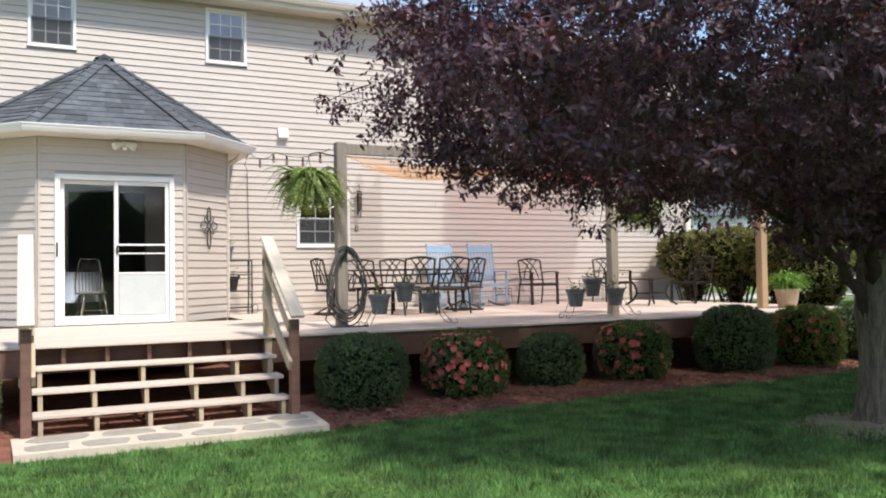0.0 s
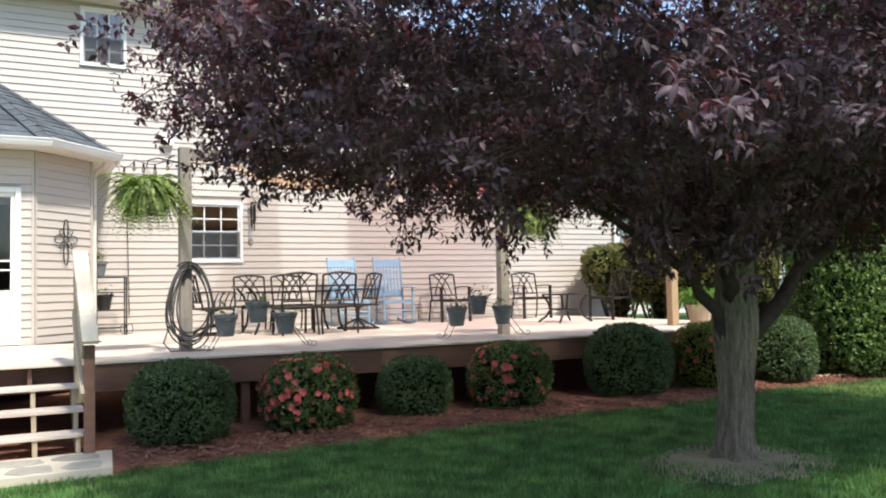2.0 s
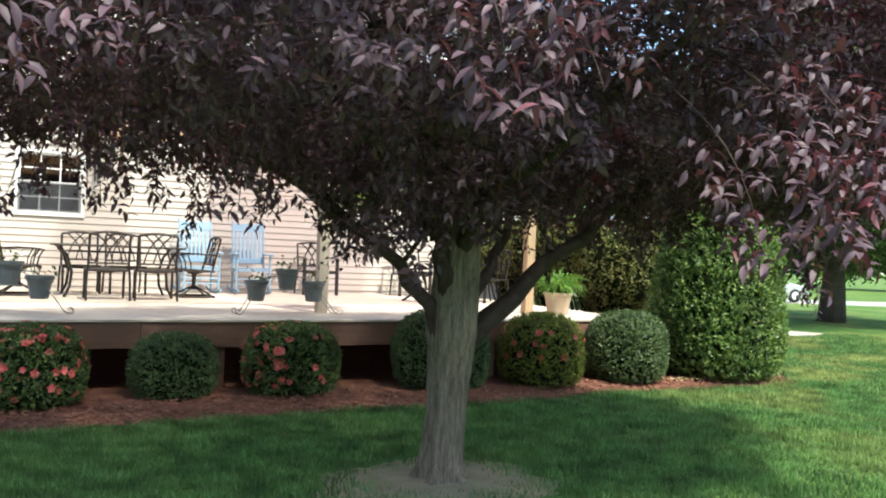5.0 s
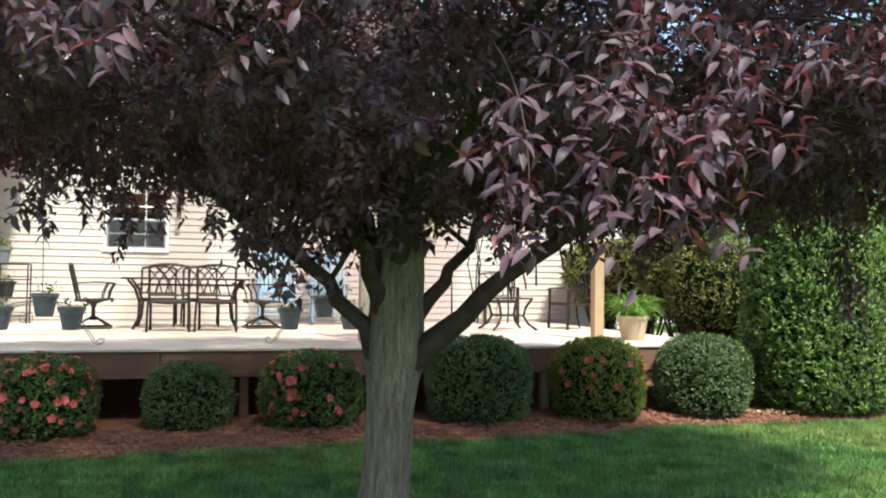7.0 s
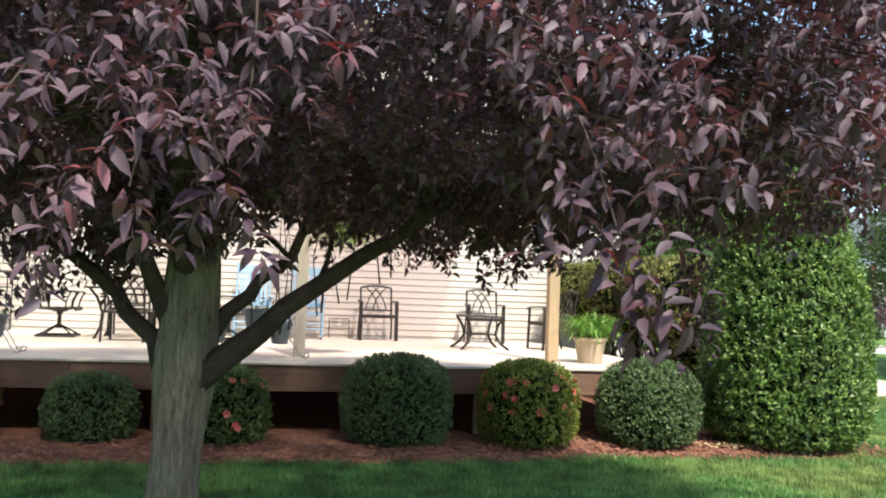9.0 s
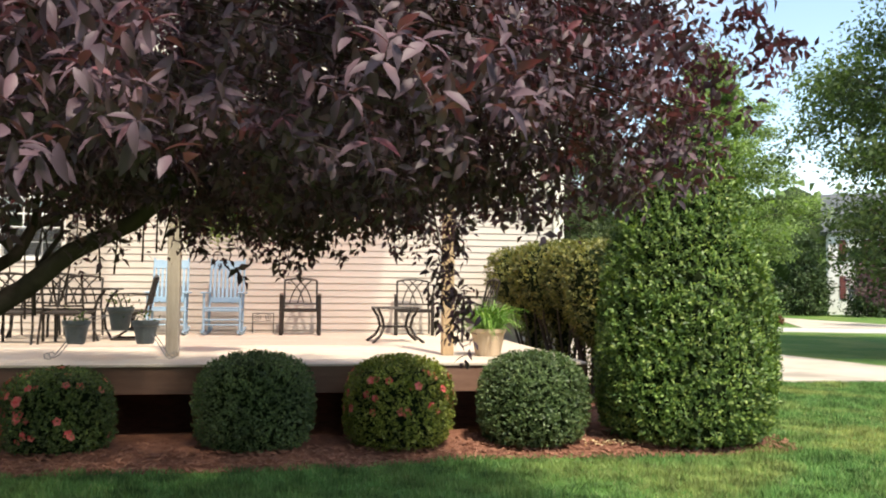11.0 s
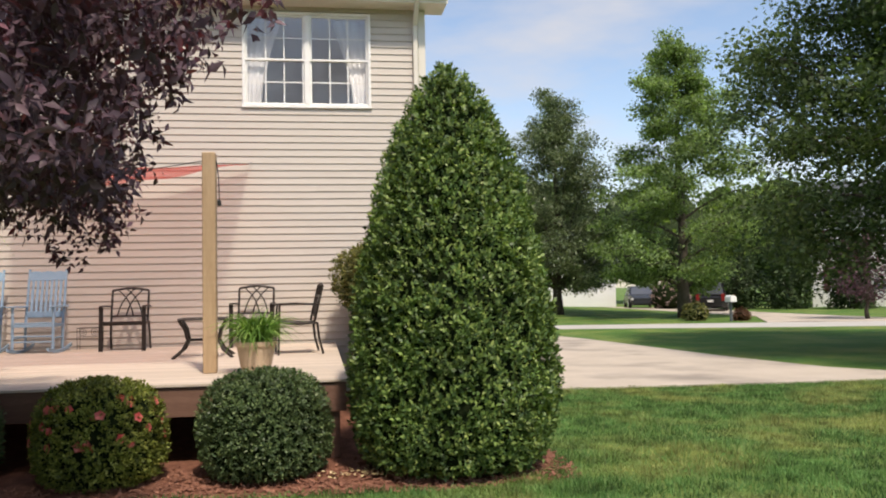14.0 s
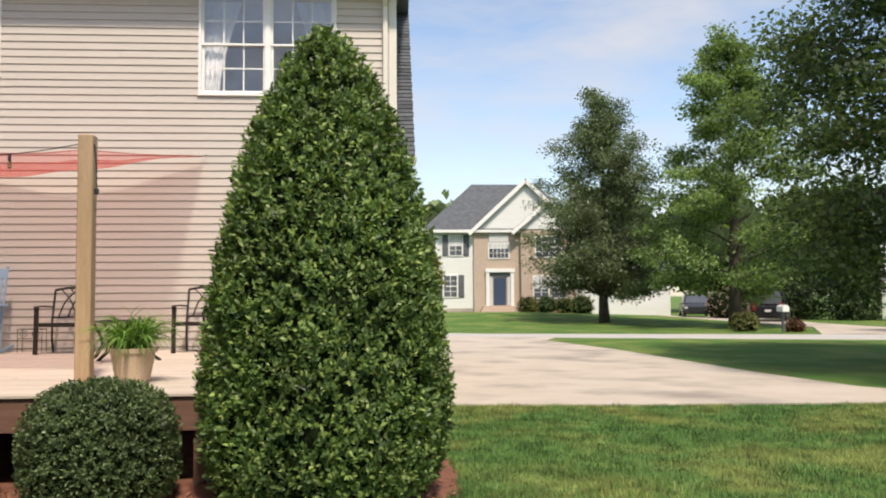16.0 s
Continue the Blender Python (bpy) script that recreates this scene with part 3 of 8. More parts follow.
def side_wall(wall, ln, z0, z1, holes, seed, seam=3.66, ends=(0.0, 0.0)):
    """Lapped vinyl courses on a wall, cut round its openings and butted end to end."""
    rnd = random.Random(seed)
    z, row = z0, 0
    while z < z1 - 0.02:
        cuts = [(h[0], h[1]) for h in holes if h[2] < z + COURSE - 0.012 and h[3] > z + 0.012]
        spans, a = [], ends[0]
        for c0, c1 in sorted(cuts):
            if c0 > a:
                spans.append((a, c0))
            a = max(a, c1)
        if a < ln - ends[1]:
            spans.append((a, ln - ends[1]))
        for a, b in spans:
            p = a
            first = seam * (0.35 + 0.65 * rnd.random())
            while p < b - 0.01:
                q = min(p + first, b)
                if b - q < 0.4:
                    q = b
                first = seam
                ob = put("siding_board", siding_piece(q - p), M_SIDING, wall)
                ob.location = (p, 0, z + rnd.uniform(-0.003, 0.003))
                if q - p != round(q - p, 2):
                    ob.scale.x = (q - p) / round(q - p, 2) if round(q - p, 2) else 1
                p = q
        z += COURSE
        row += 1


HOLES_MAIN = []


def screen_mat():
    """Fine grey mesh that lets most of the light through."""
    m = bpy.data.materials.new("insect_screen")
    m.use_nodes = True
    N, L = m.node_tree.nodes, m.node_tree.links
    b, out = N["Principled BSDF"], N["Material Output"]
    b.inputs["Base Color"].default_value = (0.07, 0.075, 0.08, 1)
    b.inputs["Roughness"].default_value = 0.7
    t_ = N.new("ShaderNodeBsdfTransparent")
    mx = N.new("ShaderNodeMixShader")
    mx.inputs["Fac"].default_value = 0.7
    L.new(b.outputs["BSDF"], mx.inputs[1])
    L.new(t_.outputs["BSDF"], mx.inputs[2])
    L.new(mx.outputs["Shader"], out.inputs["Surface"])
    return m


M_SCREEN = screen_mat()


def sash_window(name, x0, x1, z0, z1, units=1, cols=3, rows=2, y=WALL_Y, label="", curtains=False, half=False):
    """Double-hung window: white casing, two sashes a unit with muntin bars, panes of glass."""
    w = thing(name, label or "white vinyl double-hung window with muntin bars", "window", (x0, y, z0), kind="structure")
    W, H = x1 - x0, z1 - z0
    cs = 0.048
    fr = Shape()
    for a, b in (((0, -0.035, 0), (cs, 0.10, H)), ((W - cs, -0.035, 0), (W, 0.10, H)), ((cs, -0.035, H - cs), (W - cs, 0.10, H)), ((cs, -0.035, 0), (W - cs, 0.10, cs * 0.7))):
        fr.bbox(a, b, 0.006)
    for u in range(1, units):
        c = W * u / units
        fr.bbox((c - 0.045, -0.03, cs * 0.7), (c + 0.045, 0.10, H - cs), 0.006)
    put("window_frame", fr, M_TRIM, w)
    sill = Shape().bbox((-0.012, -0.045, -0.028), (W + 0.012, 0.02, 0.0), 0.005)
    put("window_sill", sill, M_TRIM, w)
    for u in range(units):
        a0 = W * u / units + (cs if u == 0 else 0.045)
        a1 = W * (u + 1) / units - (cs if u == units - 1 else 0.045)
        zm = (cs * 0.7 + H - cs) / 2
        for k, (b0, b1, yy) in enumerate(((cs * 0.7, zm + 0.015, 0.045), (zm - 0.015, H - cs, 0.015))):
            sh = Shape()
            t = 0.032
            sh.bbox((a0, yy - 0.014, b0), (a0 + t, yy + 0.014, b1), 0.003)
            sh.bbox((a1 - t, yy - 0.014, b0), (a1, yy + 0.014, b1), 0.003)
            sh.bbox((a0 + t, yy - 0.014, b0), (a1 - t, yy + 0.014, b0 + t), 0.003)
            sh.bbox((a0 + t, yy - 0.014, b1 - t), (a1 - t, yy + 0.014, b1), 0.003)
            sash = put("sash", sh, M_TRIM, w)
            bars = Shape()
            for c in range(1, cols):
                xx = a0 + t + (a1 - a0 - 2 * t) * c / cols
                bars.box((xx - 0.010, yy - 0.002, b0 + t), (xx + 0.010, yy + 0.005, b1 - t))
            for r in range(1, rows):
                zz = b0 + t + (b1 - b0 - 2 * t) * r / rows
                bars.box((a0 + t, yy - 0.0015, zz - 0.010), (a1 - t, yy + 0.0045, zz + 0.010))
            put("muntin", bars, M_TRIM, sash)
            pane = put("pane", Shape().box((a0 + t, yy + 0.006, b0 + t), (a1 - t, yy + 0.010, b1 - t)), M_GLASS, sash)
            pane.visible_shadow = False
            if k == 0 and not curtains:
                put("insect_screen", Shape().box((a0 + 0.004, -0.004, b0 + 0.004), (a1 - 0.004, -0.002, b1 - 0.006)), M_SCREEN, w, "fine grey insect screen")
        if curtains:
            for side in (u % 2,):
                cu = Shape()
                nseg, rowsn = 14, 10
                for r in range(rowsn + 1):
                    f = r / rowsn
                    wtop, wlow = (a1 - a0) * 0.62, (a1 - a0) * 0.26
                    wd = wlow + (wtop - wlow) * (f ** 1.5)
                    for k in range(nseg + 1):
                        q = k / nseg
                        off = q * wd
                        xx = a0 + off if side == 0 else a1 - off
                        cu.v.append((xx, 0.125 + 0.016 * math.sin(k * 1.9), 0.08 + f * (H - 0.16)))
                for r in range(rowsn):
                    for k in range(nseg):
                        i = r * (nseg + 1) + k
                        cu.f.append((i, i + 1, i + nseg + 2, i + nseg + 1))
                put("curtain", cu, M_CURTAIN, w, "sheer white curtain drawn aside", smooth=True)
    HOLES_MAIN.append((x0, x1, z0, z1))
    return w


M_CURTAIN = leaf_mat("sheer_curtain", [(0.0, (0.84, 0.84, 0.85)), (1.0, (0.88, 0.88, 0.89))], 0.9, 0.35, 0.1)

WIN_UP_A = (0.20, 0.92, 5.24, 6.20)
WIN_UP_B = (3.01, 3.73, 5.24, 6.20)
WIN_LOW = (4.63, 5.66, 1.99, 3.02)
WIN_TWIN = (11.13, 13.20, 4.62, 6.17)
WIN_UP_C = (7.29, 8.24, 4.88, 6.17)
sash_window("window_1", *WIN_UP_A, cols=3)
sash_window("window_2", *WIN_UP_B, cols=3)
sash_window("window_3", *WIN_LOW, cols=3, label="white double-hung kitchen window above the deck")
sash_window("window_4", *WIN_TWIN, units=2, label="white twin double-hung window with sheer curtains", curtains=True)
sash_window("window_5", *WIN_UP_C, cols=3)

X_LEFT, X_RIGHT, WALL_TOP = -6.0, 14.09, 6.26
holes = [(a - X_LEFT, b - X_LEFT, c, d) for a, b, c, d in HOLES_MAIN]
bay_hole = (-0.45 - X_LEFT, 3.0 - X_LEFT, 0.3, 3.40)
wall_main, ln = wall_body("wall_south", (X_LEFT, WALL_Y), (X_RIGHT, WALL_Y), -0.1, WALL_TOP, holes + [(0.8 - X_LEFT, 2.0 - X_LEFT, 0.82, 2.9)], "cream vinyl lap siding on the back wall", ends=(0, 0))
side_wall(wall_main, ln, 0.62, WALL_TOP, holes + [bay_hole], 3, ends=(0.0, 0.10))
# corner board, right side wall
wall_side, ln2 = wall_body("wall_east", (X_RIGHT, WALL_Y + 0.17), (X_RIGHT, WALL_Y + 9.0), -0.1, WALL_TOP, [], "cream vinyl siding on the side wall")
side_wall(wall_side, ln2, 0.62, WALL_TOP, [], 4, ends=(0.0, 0.0))
cb = Shape().bbox((X_RIGHT - 0.10, WALL_Y - 0.022, 0.6), (X_RIGHT + 0.022, WALL_Y + 0.10, WALL_TOP), 0.006)
tagged(put("corner_trim", cb, M_CREAM), "cream vinyl corner trim of the house", "trim", kind="structure")
tagged(put("foundation", Shape().box((X_LEFT, WALL_Y + 0.004, -0.2), (X_RIGHT - 0.002, WALL_Y + 0.018, 0.62)), M_CONC), "grey concrete foundation under the siding", "foundation", kind="structure")
back = Shape()
back.box((X_LEFT - 0.15, WALL_Y + 0.02, -0.1), (X_LEFT - 0.002, WALL_Y + 9, WALL_TOP))
back.box((X_LEFT, WALL_Y + 9.0, -0.1), (X_RIGHT, WALL_Y + 9.15, WALL_TOP))
tagged(put("wall_north", back, M_SIDING), "plain far walls of the house", "wall", kind="structure")
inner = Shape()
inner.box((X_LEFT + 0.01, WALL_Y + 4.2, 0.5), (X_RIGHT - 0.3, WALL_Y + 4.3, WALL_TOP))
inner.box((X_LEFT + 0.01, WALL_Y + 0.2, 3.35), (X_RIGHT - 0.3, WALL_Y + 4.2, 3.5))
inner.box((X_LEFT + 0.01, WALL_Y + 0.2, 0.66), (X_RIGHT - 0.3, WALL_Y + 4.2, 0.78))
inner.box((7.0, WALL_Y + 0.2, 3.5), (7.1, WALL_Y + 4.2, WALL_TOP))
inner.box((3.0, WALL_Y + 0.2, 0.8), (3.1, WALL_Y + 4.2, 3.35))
tagged(put("wall_inside", inner, M_DARKROOM), "inner walls and floors in dark grey for dim rooms", "wall", kind="structure")
# Pale wall added only to brighten what shows through the upper windows.
tagged(put("wall_bedroom", Shape().box((7.12, WALL_Y + 3.0, 3.5), (X_RIGHT - 0.3, WALL_Y + 3.1, WALL_TOP - 0.05)), M_CURTAIN), "pale wall added to brighten the room behind the upper windows", "wall", kind="structure")
tagged(put("ceiling", Shape().box((X_LEFT, WALL_Y + 0.18, WALL_TOP - 0.04), (X_RIGHT - 0.17, WALL_Y + 8.9, WALL_TOP)), M_TRIM), "white ceiling of the upper rooms", "ceiling", kind="structure")

# main roof: soffit, fascia, gutter, slope
EAVE_Y = WALL_Y - 0.40
roof = thing("roof", "grey asphalt shingle roof with cream eaves", "roof", kind="structure")
sl = Shape()
ry, rz = 5.4, 1.9
sl.add([(X_LEFT - 0.3, EAVE_Y - 0.02, 6.44), (X_RIGHT + 0.36, EAVE_Y - 0.02, 6.44), (X_RIGHT + 0.36, EAVE_Y + ry, 6.44 + rz), (X_LEFT - 0.3, EAVE_Y + ry, 6.44 + rz),
        (X_LEFT - 0.3, EAVE_Y - 0.02, 6.40), (X_RIGHT + 0.36, EAVE_Y - 0.02, 6.40), (X_RIGHT + 0.36, EAVE_Y + ry, 6.30 + rz), (X_LEFT - 0.3, EAVE_Y + ry, 6.30 + rz)],
       [(0, 1, 2, 3), (7, 6, 5, 4), (0, 4, 5, 1), (1, 5, 6, 2), (2, 6, 7, 3), (3, 7, 4, 0)])
sl.add([(X_LEFT - 0.3, EAVE_Y + ry, 6.44 + rz), (X_RIGHT + 0.36, EAVE_Y + ry, 6.44 + rz), (X_RIGHT + 0.36, EAVE_Y + 2 * ry, 6.44), (X_LEFT - 0.3, EAVE_Y + 2 * ry, 6.44)], [(0, 1, 2, 3)])
put("roof_slope", sl, M_SHINGLE_B, roof)
put("soffit", Shape().box((X_LEFT - 0.3, EAVE_Y + 0.02, WALL_TOP + 0.004), (X_RIGHT + 0.34, WALL_Y + 0.2, WALL_TOP + 0.03)), M_CREAM, roof)
put("fascia", Shape().bbox((X_LEFT - 0.3, EAVE_Y, WALL_TOP + 0.0), (X_RIGHT + 0.355, EAVE_Y + 0.02, WALL_TOP + 0.17), 0.003), M_CREAM, roof)
gp = [(0.0, 0.0), (-0.075, 0.0), (-0.10, 0.045), (-0.105, 0.075), (-0.12, 0.085), (-0.12, 0.10), (-0.105, 0.10), (-0.095, 0.085), (-0.068, 0.012), (-0.005, 0.012), (-0.005, 0.10), (0.0, 0.10)]


def gutter(a, b, z, ex0=0.0, ex1=0.0):
    """A K-profile gutter along a to b, its back against that line."""
    m, ln = wall_frame(a, b)
    s = Shape()
    n = len(gp)
    s.v = [tuple(m @ Vector((x - (ex0 if i == 0 else -ex1) * (-y / 0.12), y, z + zz))) for i, x in enumerate((0.0, ln)) for y, zz in gp]
    s.f = [(i, (i + 1) % n, n + (i + 1) % n, n + i) for i in range(n)] + [tuple(range(n))[::-1], tuple(range(n, 2 * n))]
    return s


put("gutter", gutter((X_LEFT - 0.3, EAVE_Y), (X_RIGHT + 0.34, EAVE_Y), WALL_TOP + 0.075), M_CREAM, roof, "cream aluminium gutter")
gab = Shape()
gab.add([(X_RIGHT - 0.01, WALL_Y, WALL_TOP), (X_RIGHT - 0.01, EAVE_Y + 2 * ry - 0.4, WALL_TOP), (X_RIGHT - 0.01, EAVE_Y + ry, 6.28 + rz)], [(0, 1, 2)])
put("gable", gab, M_SIDING, roof)

# downspout at the corner
ds = Shape()
ds.bbox((13.90, WALL_Y - 0.085, 0.15), (13.98, WALL_Y - 0.022, WALL_TOP - 0.25), 0.012)
ds.beam((13.94, WALL_Y - 0.05, WALL_TOP - 0.27), (13.94, EAVE_Y - 0.06, WALL_TOP + 0.09), 0.075, 0.06, 0.01)
tagged(put("downspout", ds, M_CREAM), "cream aluminium downspout at the house corner", "downspout", kind="structure")

# lower shingled roof at the side of the house
SR_A, SR_B = Vector((X_RIGHT + 0.03, 16.95, 4.05)), Vector((X_RIGHT + 0.03, 21.4, 8.37))
sr = Shape()
sr.add([(x, p.y, p.z - d) for d in (0.0, 0.10) for x, p in ((X_RIGHT + 0.03, SR_A), (14.44, SR_A), (14.44, SR_B), (X_RIGHT + 0.03, SR_B))],
       [(0, 1, 2, 3), (7, 6, 5, 4), (0, 4, 5, 1), (1, 5, 6, 2), (2, 6, 7, 3), (3, 7, 4, 0)])
side_roof = tagged(put("side_roof", sr, M_SHINGLE_B), "steep grey shingle roof beside the house", "roof", kind="structure")
put("gutter", gutter((X_RIGHT + 0.03, 16.94), (14.48, 16.94), 3.92), M_TRIM, side_roof)
sr_n = int((SR_B - SR_A).length / 0.14)
sr_up = (SR_B - SR_A).normalized()
sr_out = Vector((0, -sr_up.z, sr_up.y))
for k in range(sr_n):
    p0, p1 = SR_A + sr_up * 0.14 * k, SR_A + sr_up * min(0.14 * k + 0.19, (SR_B - SR_A).length)
    x0, x1 = X_RIGHT + 0.04, 14.455 + 0.008 * math.sin(k * 2.3)
    q0, q1 = p0 + sr_out * 0.030, p1 + sr_out * 0.006
    c0, c1 = p0 + sr_out * 0.006, p1 + sr_out * 0.002
    put("shingle", Shape().add([(x, p.y, p.z) for p in (c0, q0, q1, c1) for x in (x0, x1)], [(0, 1, 3, 2), (2, 3, 5, 4), (0, 2, 4, 6), (1, 7, 5, 3), (4, 5, 7, 6)]), M_SHINGLE, side_roof)

# ---------------------------------------------------------------- bay with the sliding door
BAY_PTS = [(-0.47, WALL_Y), (-0.47, 13.45), (0.32, BAY_Y), (2.28, BAY_Y), (3.06, 13.45), (3.06, WALL_Y)]
BAY_TOP = 3.42
DOOR = (0.53, 2.12, 0.81, 2.91)
names = ["wall_bay_1", "wall_bay_2", "wall_bay_3", "wall_bay_4", "wall_bay_5"]
for i in range(5):
    p, q = BAY_PTS[i], BAY_PTS[i + 1]
    hl = [(DOOR[0] - 0.32, DOOR[1] - 0.32, DOOR[2], DOOR[3])] if i == 2 else []
    w_, l_ = wall_body(names[i], p, q, 0.3, BAY_TOP, hl, "cream vinyl lap siding on the dining bay", thick=0.12)
    side_wall(w_, l_, 0.80, BAY_TOP, hl, 10 + i, ends=(0.0 if i == 0 else 0.03, 0.03 if i < 4 else 0.0))
    if i < 4:
        a0 = Vector((q[0] - p[0], q[1] - p[1], 0)).normalized()
        r_ = BAY_PTS[i + 2]
        b0 = Vector((r_[0] - q[0], r_[1] - q[1], 0)).normalized()
        tp = Shape()
        for d_, s_ in ((a0, -1), (b0, 1)):
            n_ = Vector((d_.y, -d_.x, 0))
            o = Vector((q[0], q[1], 0))
            e = o + d_ * s_ * 0.034
            poly = [o + n_ * 0.024 * 1.0, e + n_ * 0.022, e - n_ * 0.02, o - n_ * 0.02]
            poly = [(v.x, v.y) for v in poly]
            if s_ == 1:
                poly = poly[::-1]
            tp.prism(poly, 0.80, BAY_TOP)
        tagged(put("corner_trim", tp, M_SIDING), "narrow cream vinyl corner post of the bay", "trim", kind="structure")

EAVE_PTS = [(-0.80, WALL_Y), (-0.80, 13.32), (0.17, 12.27), (2.44, 12.27), (3.38, 13.32), (3.38, WALL_Y)]
PEAK = Vector((1.26, 13.75, 4.86))
bay_roof = thing("bay_roof", "grey asphalt shingle hip roof over the bay", "roof", kind="structure")
ZE = 3.53
deckr = Shape()
for i in range(5):
    p, q = EAVE_PTS[i], EAVE_PTS[i + 1]
    tip = [(PEAK.x, PEAK.y, PEAK.z)]
    if i in (0, 4):
        rv = (PEAK.x, WALL_Y, PEAK.z)
        deckr.add([(*p, ZE), (*q, ZE), tip[0], rv] if i == 0 else [(*p, ZE), (*q, ZE), rv, tip[0]], [(0, 1, 2, 3)])
    else:
        deckr.add([(*p, ZE), (*q, ZE), tip[0]], [(0, 1, 2)])
put("roof_deck", deckr, M_SHINGLE_B, bay_roof)
rnd = random.Random(11)


def shingle_face(p, q, top_a, top_b, expo=0.125, tab=0.30):
    """Rows of thin overlapping tabs on the face p, q, top_b, top_a."""
    p, q, ta, tb = [Vector(v) for v in (p, q, top_a, top_b)]
    n = (q - p).cross(ta - p).normalized()
    rows = int(((ta + tb) / 2 - (p + q) / 2).length / expo)
    for r in range(rows):
        f0, f1 = r / rows, min((r + 1.25) / rows, 1)
        a0, b0 = p.lerp(ta, f0), q.lerp(tb, f0)
        a1, b1 = p.lerp(ta, f1), q.lerp(tb, f1)
        width = (b0 - a0).length
        if width < 0.05:
            continue
        cuts, s = [0.0], -tab * rnd.random()
        while s < width:
            s += tab * rnd.choice((0.6, 0.8, 1.0, 1.2))
            if 0.03 < s < width - 0.03:
                cuts.append(s / width)
        cuts.append(1.0)
        for c0, c1 in zip(cuts, cuts[1:]):
            lift = n * rnd.choice((0.012, 0.012, 0.018))
            g0, g1 = c0 + 0.0003, c1 - 0.0003
            t = [a0.lerp(b0, g0), a0.lerp(b0, g1), a1.lerp(b1, g1), a1.lerp(b1, g0)]
            t = [t[0] + lift, t[1] + lift, t[2] + n * 0.004, t[3] + n * 0.004, t[0], t[1]]
            put("shingle", Shape().add(t, [(0, 1, 2, 3), (4, 5, 1, 0)]), M_SHINGLE, bay_roof)


for i in range(5):
    p, q = (*EAVE_PTS[i], ZE), (*EAVE_PTS[i + 1], ZE)
    ridge_w = (PEAK.x, WALL_Y, PEAK.z)
    if i == 0:
        shingle_face(p, q, ridge_w, PEAK, tab=0.4)
    elif i == 4:
        shingle_face(p, q, PEAK, ridge_w, tab=0.4)
    else:
        shingle_face(p, q, PEAK, PEAK)
for i in range(1, 5):
    a, b = Vector((*EAVE_PTS[i], ZE)), PEAK
    k = 15
    for j in range(k):
        c0, c1 = a.lerp(b, j / k), a.lerp(b, min((j + 1.2) / k, 1))
        d_ = (c1 - c0).normalized()
        s_ = d_.cross(Vector((0, 0, 1))).normalized()
        u_ = s_.cross(d_)
        w = 0.13
        top0, top1 = c0 + u_ * 0.040, c1 + u_ * 0.026
        v = [c0 + s_ * w - u_ * 0.012, top0, c0 - s_ * w - u_ * 0.012, c1 + s_ * w - u_ * 0.02, top1, c1 - s_ * w - u_ * 0.02]
        put("ridge_cap", Shape().add(v, [(1, 0, 3, 4), (2, 1, 4, 5), (0, 1, 2)]), M_SHINGLE, bay_roof)
rc = Shape().add([(1.12, PEAK.y - 0.1, PEAK.z - 0.03), (1.26, PEAK.y - 0.1, PEAK.z + 0.04), (1.40, PEAK.y - 0.1, PEAK.z - 0.03), (1.12, WALL_Y, PEAK.z - 0.03), (1.26, WALL_Y, PEAK.z + 0.04), (1.40, WALL_Y, PEAK.z - 0.03)], [(0, 1, 4, 3), (1, 2, 5, 4), (0, 2, 1)])
put("ridge_cap", rc, M_SHINGLE, bay_roof)
for i in range(5):
    s = gutter(EAVE_PTS[i], EAVE_PTS[i + 1], ZE - 0.10, 0.05 if i else 0, 0.05 if i < 4 else 0)
    put("gutter", s, M_TRIM, bay_roof, "white aluminium gutter")
so_ = Shape()
so_.add([(*p, BAY_TOP + 0.004) for p in EAVE_PTS] + [(*p, ZE - 0.004) for p in EAVE_PTS], [(5, 4, 3, 2, 1, 0)] + [(i, i + 1, i + 7, i + 6) for i in range(5)])
put("soffit", so_, M_CREAM, bay_roof)
el = Shape().tube([(3.27, 13.45, 3.44), (3.24, 13.52, 3.36), (3.14, 13.62, 3.30), (3.12, 13.70, 3.22), (3.12, 13.72, 0.9)], 0.035, 8)
put("downspout", el, M_CREAM, bay_roof)

# sliding door
dr = thing("door_1", "white sliding patio door with a pet panel, closed", "door", (DOOR[0], BAY_Y, DOOR[2]), kind="structure")
DW, DH = DOOR[1] - DOOR[0], DOOR[3] - DOOR[2]
fr = Shape()
fr.bbox((0, -0.04, 0), (0.07, 0.12, DH), 0.006).bbox((DW - 0.07, -0.04, 0), (DW, 0.12, DH), 0.006).bbox((0.07, -0.04, DH - 0.07), (DW - 0.07, 0.12, DH), 0.006).bbox((0.07, -0.05, 0), (DW - 0.07, 0.12, 0.04), 0.006)
put("door_frame", fr, M_TRIM, dr)
mid = DW / 2


def door_leaf(x0, x1, y, name):
    s = Shape()
    t = 0.055
    z0, z1 = 0.045, DH - 0.075
    s.bbox((x0, y - 0.018, z0), (x0 + t, y + 0.018, z1), 0.004).bbox((x1 - t, y - 0.018, z0), (x1, y + 0.018, z1), 0.004)
    s.bbox((x0 + t, y - 0.018, z0), (x1 - t, y + 0.018, z0 + 0.075), 0.004).bbox((x0 + t, y - 0.018, z1 - t), (x1 - t, y + 0.018, z1), 0.004)
    lf = put(name, s, M_TRIM, dr)
    p = put("pane", Shape().box((x0 + t, y - 0.003, z0 + 0.075), (x1 - t, y + 0.003, z1 - t)), M_DOOR_GLASS, lf)
    p.visible_shadow = False
    return lf


door_leaf(0.072, mid + 0.03, 0.065, "door_panel")
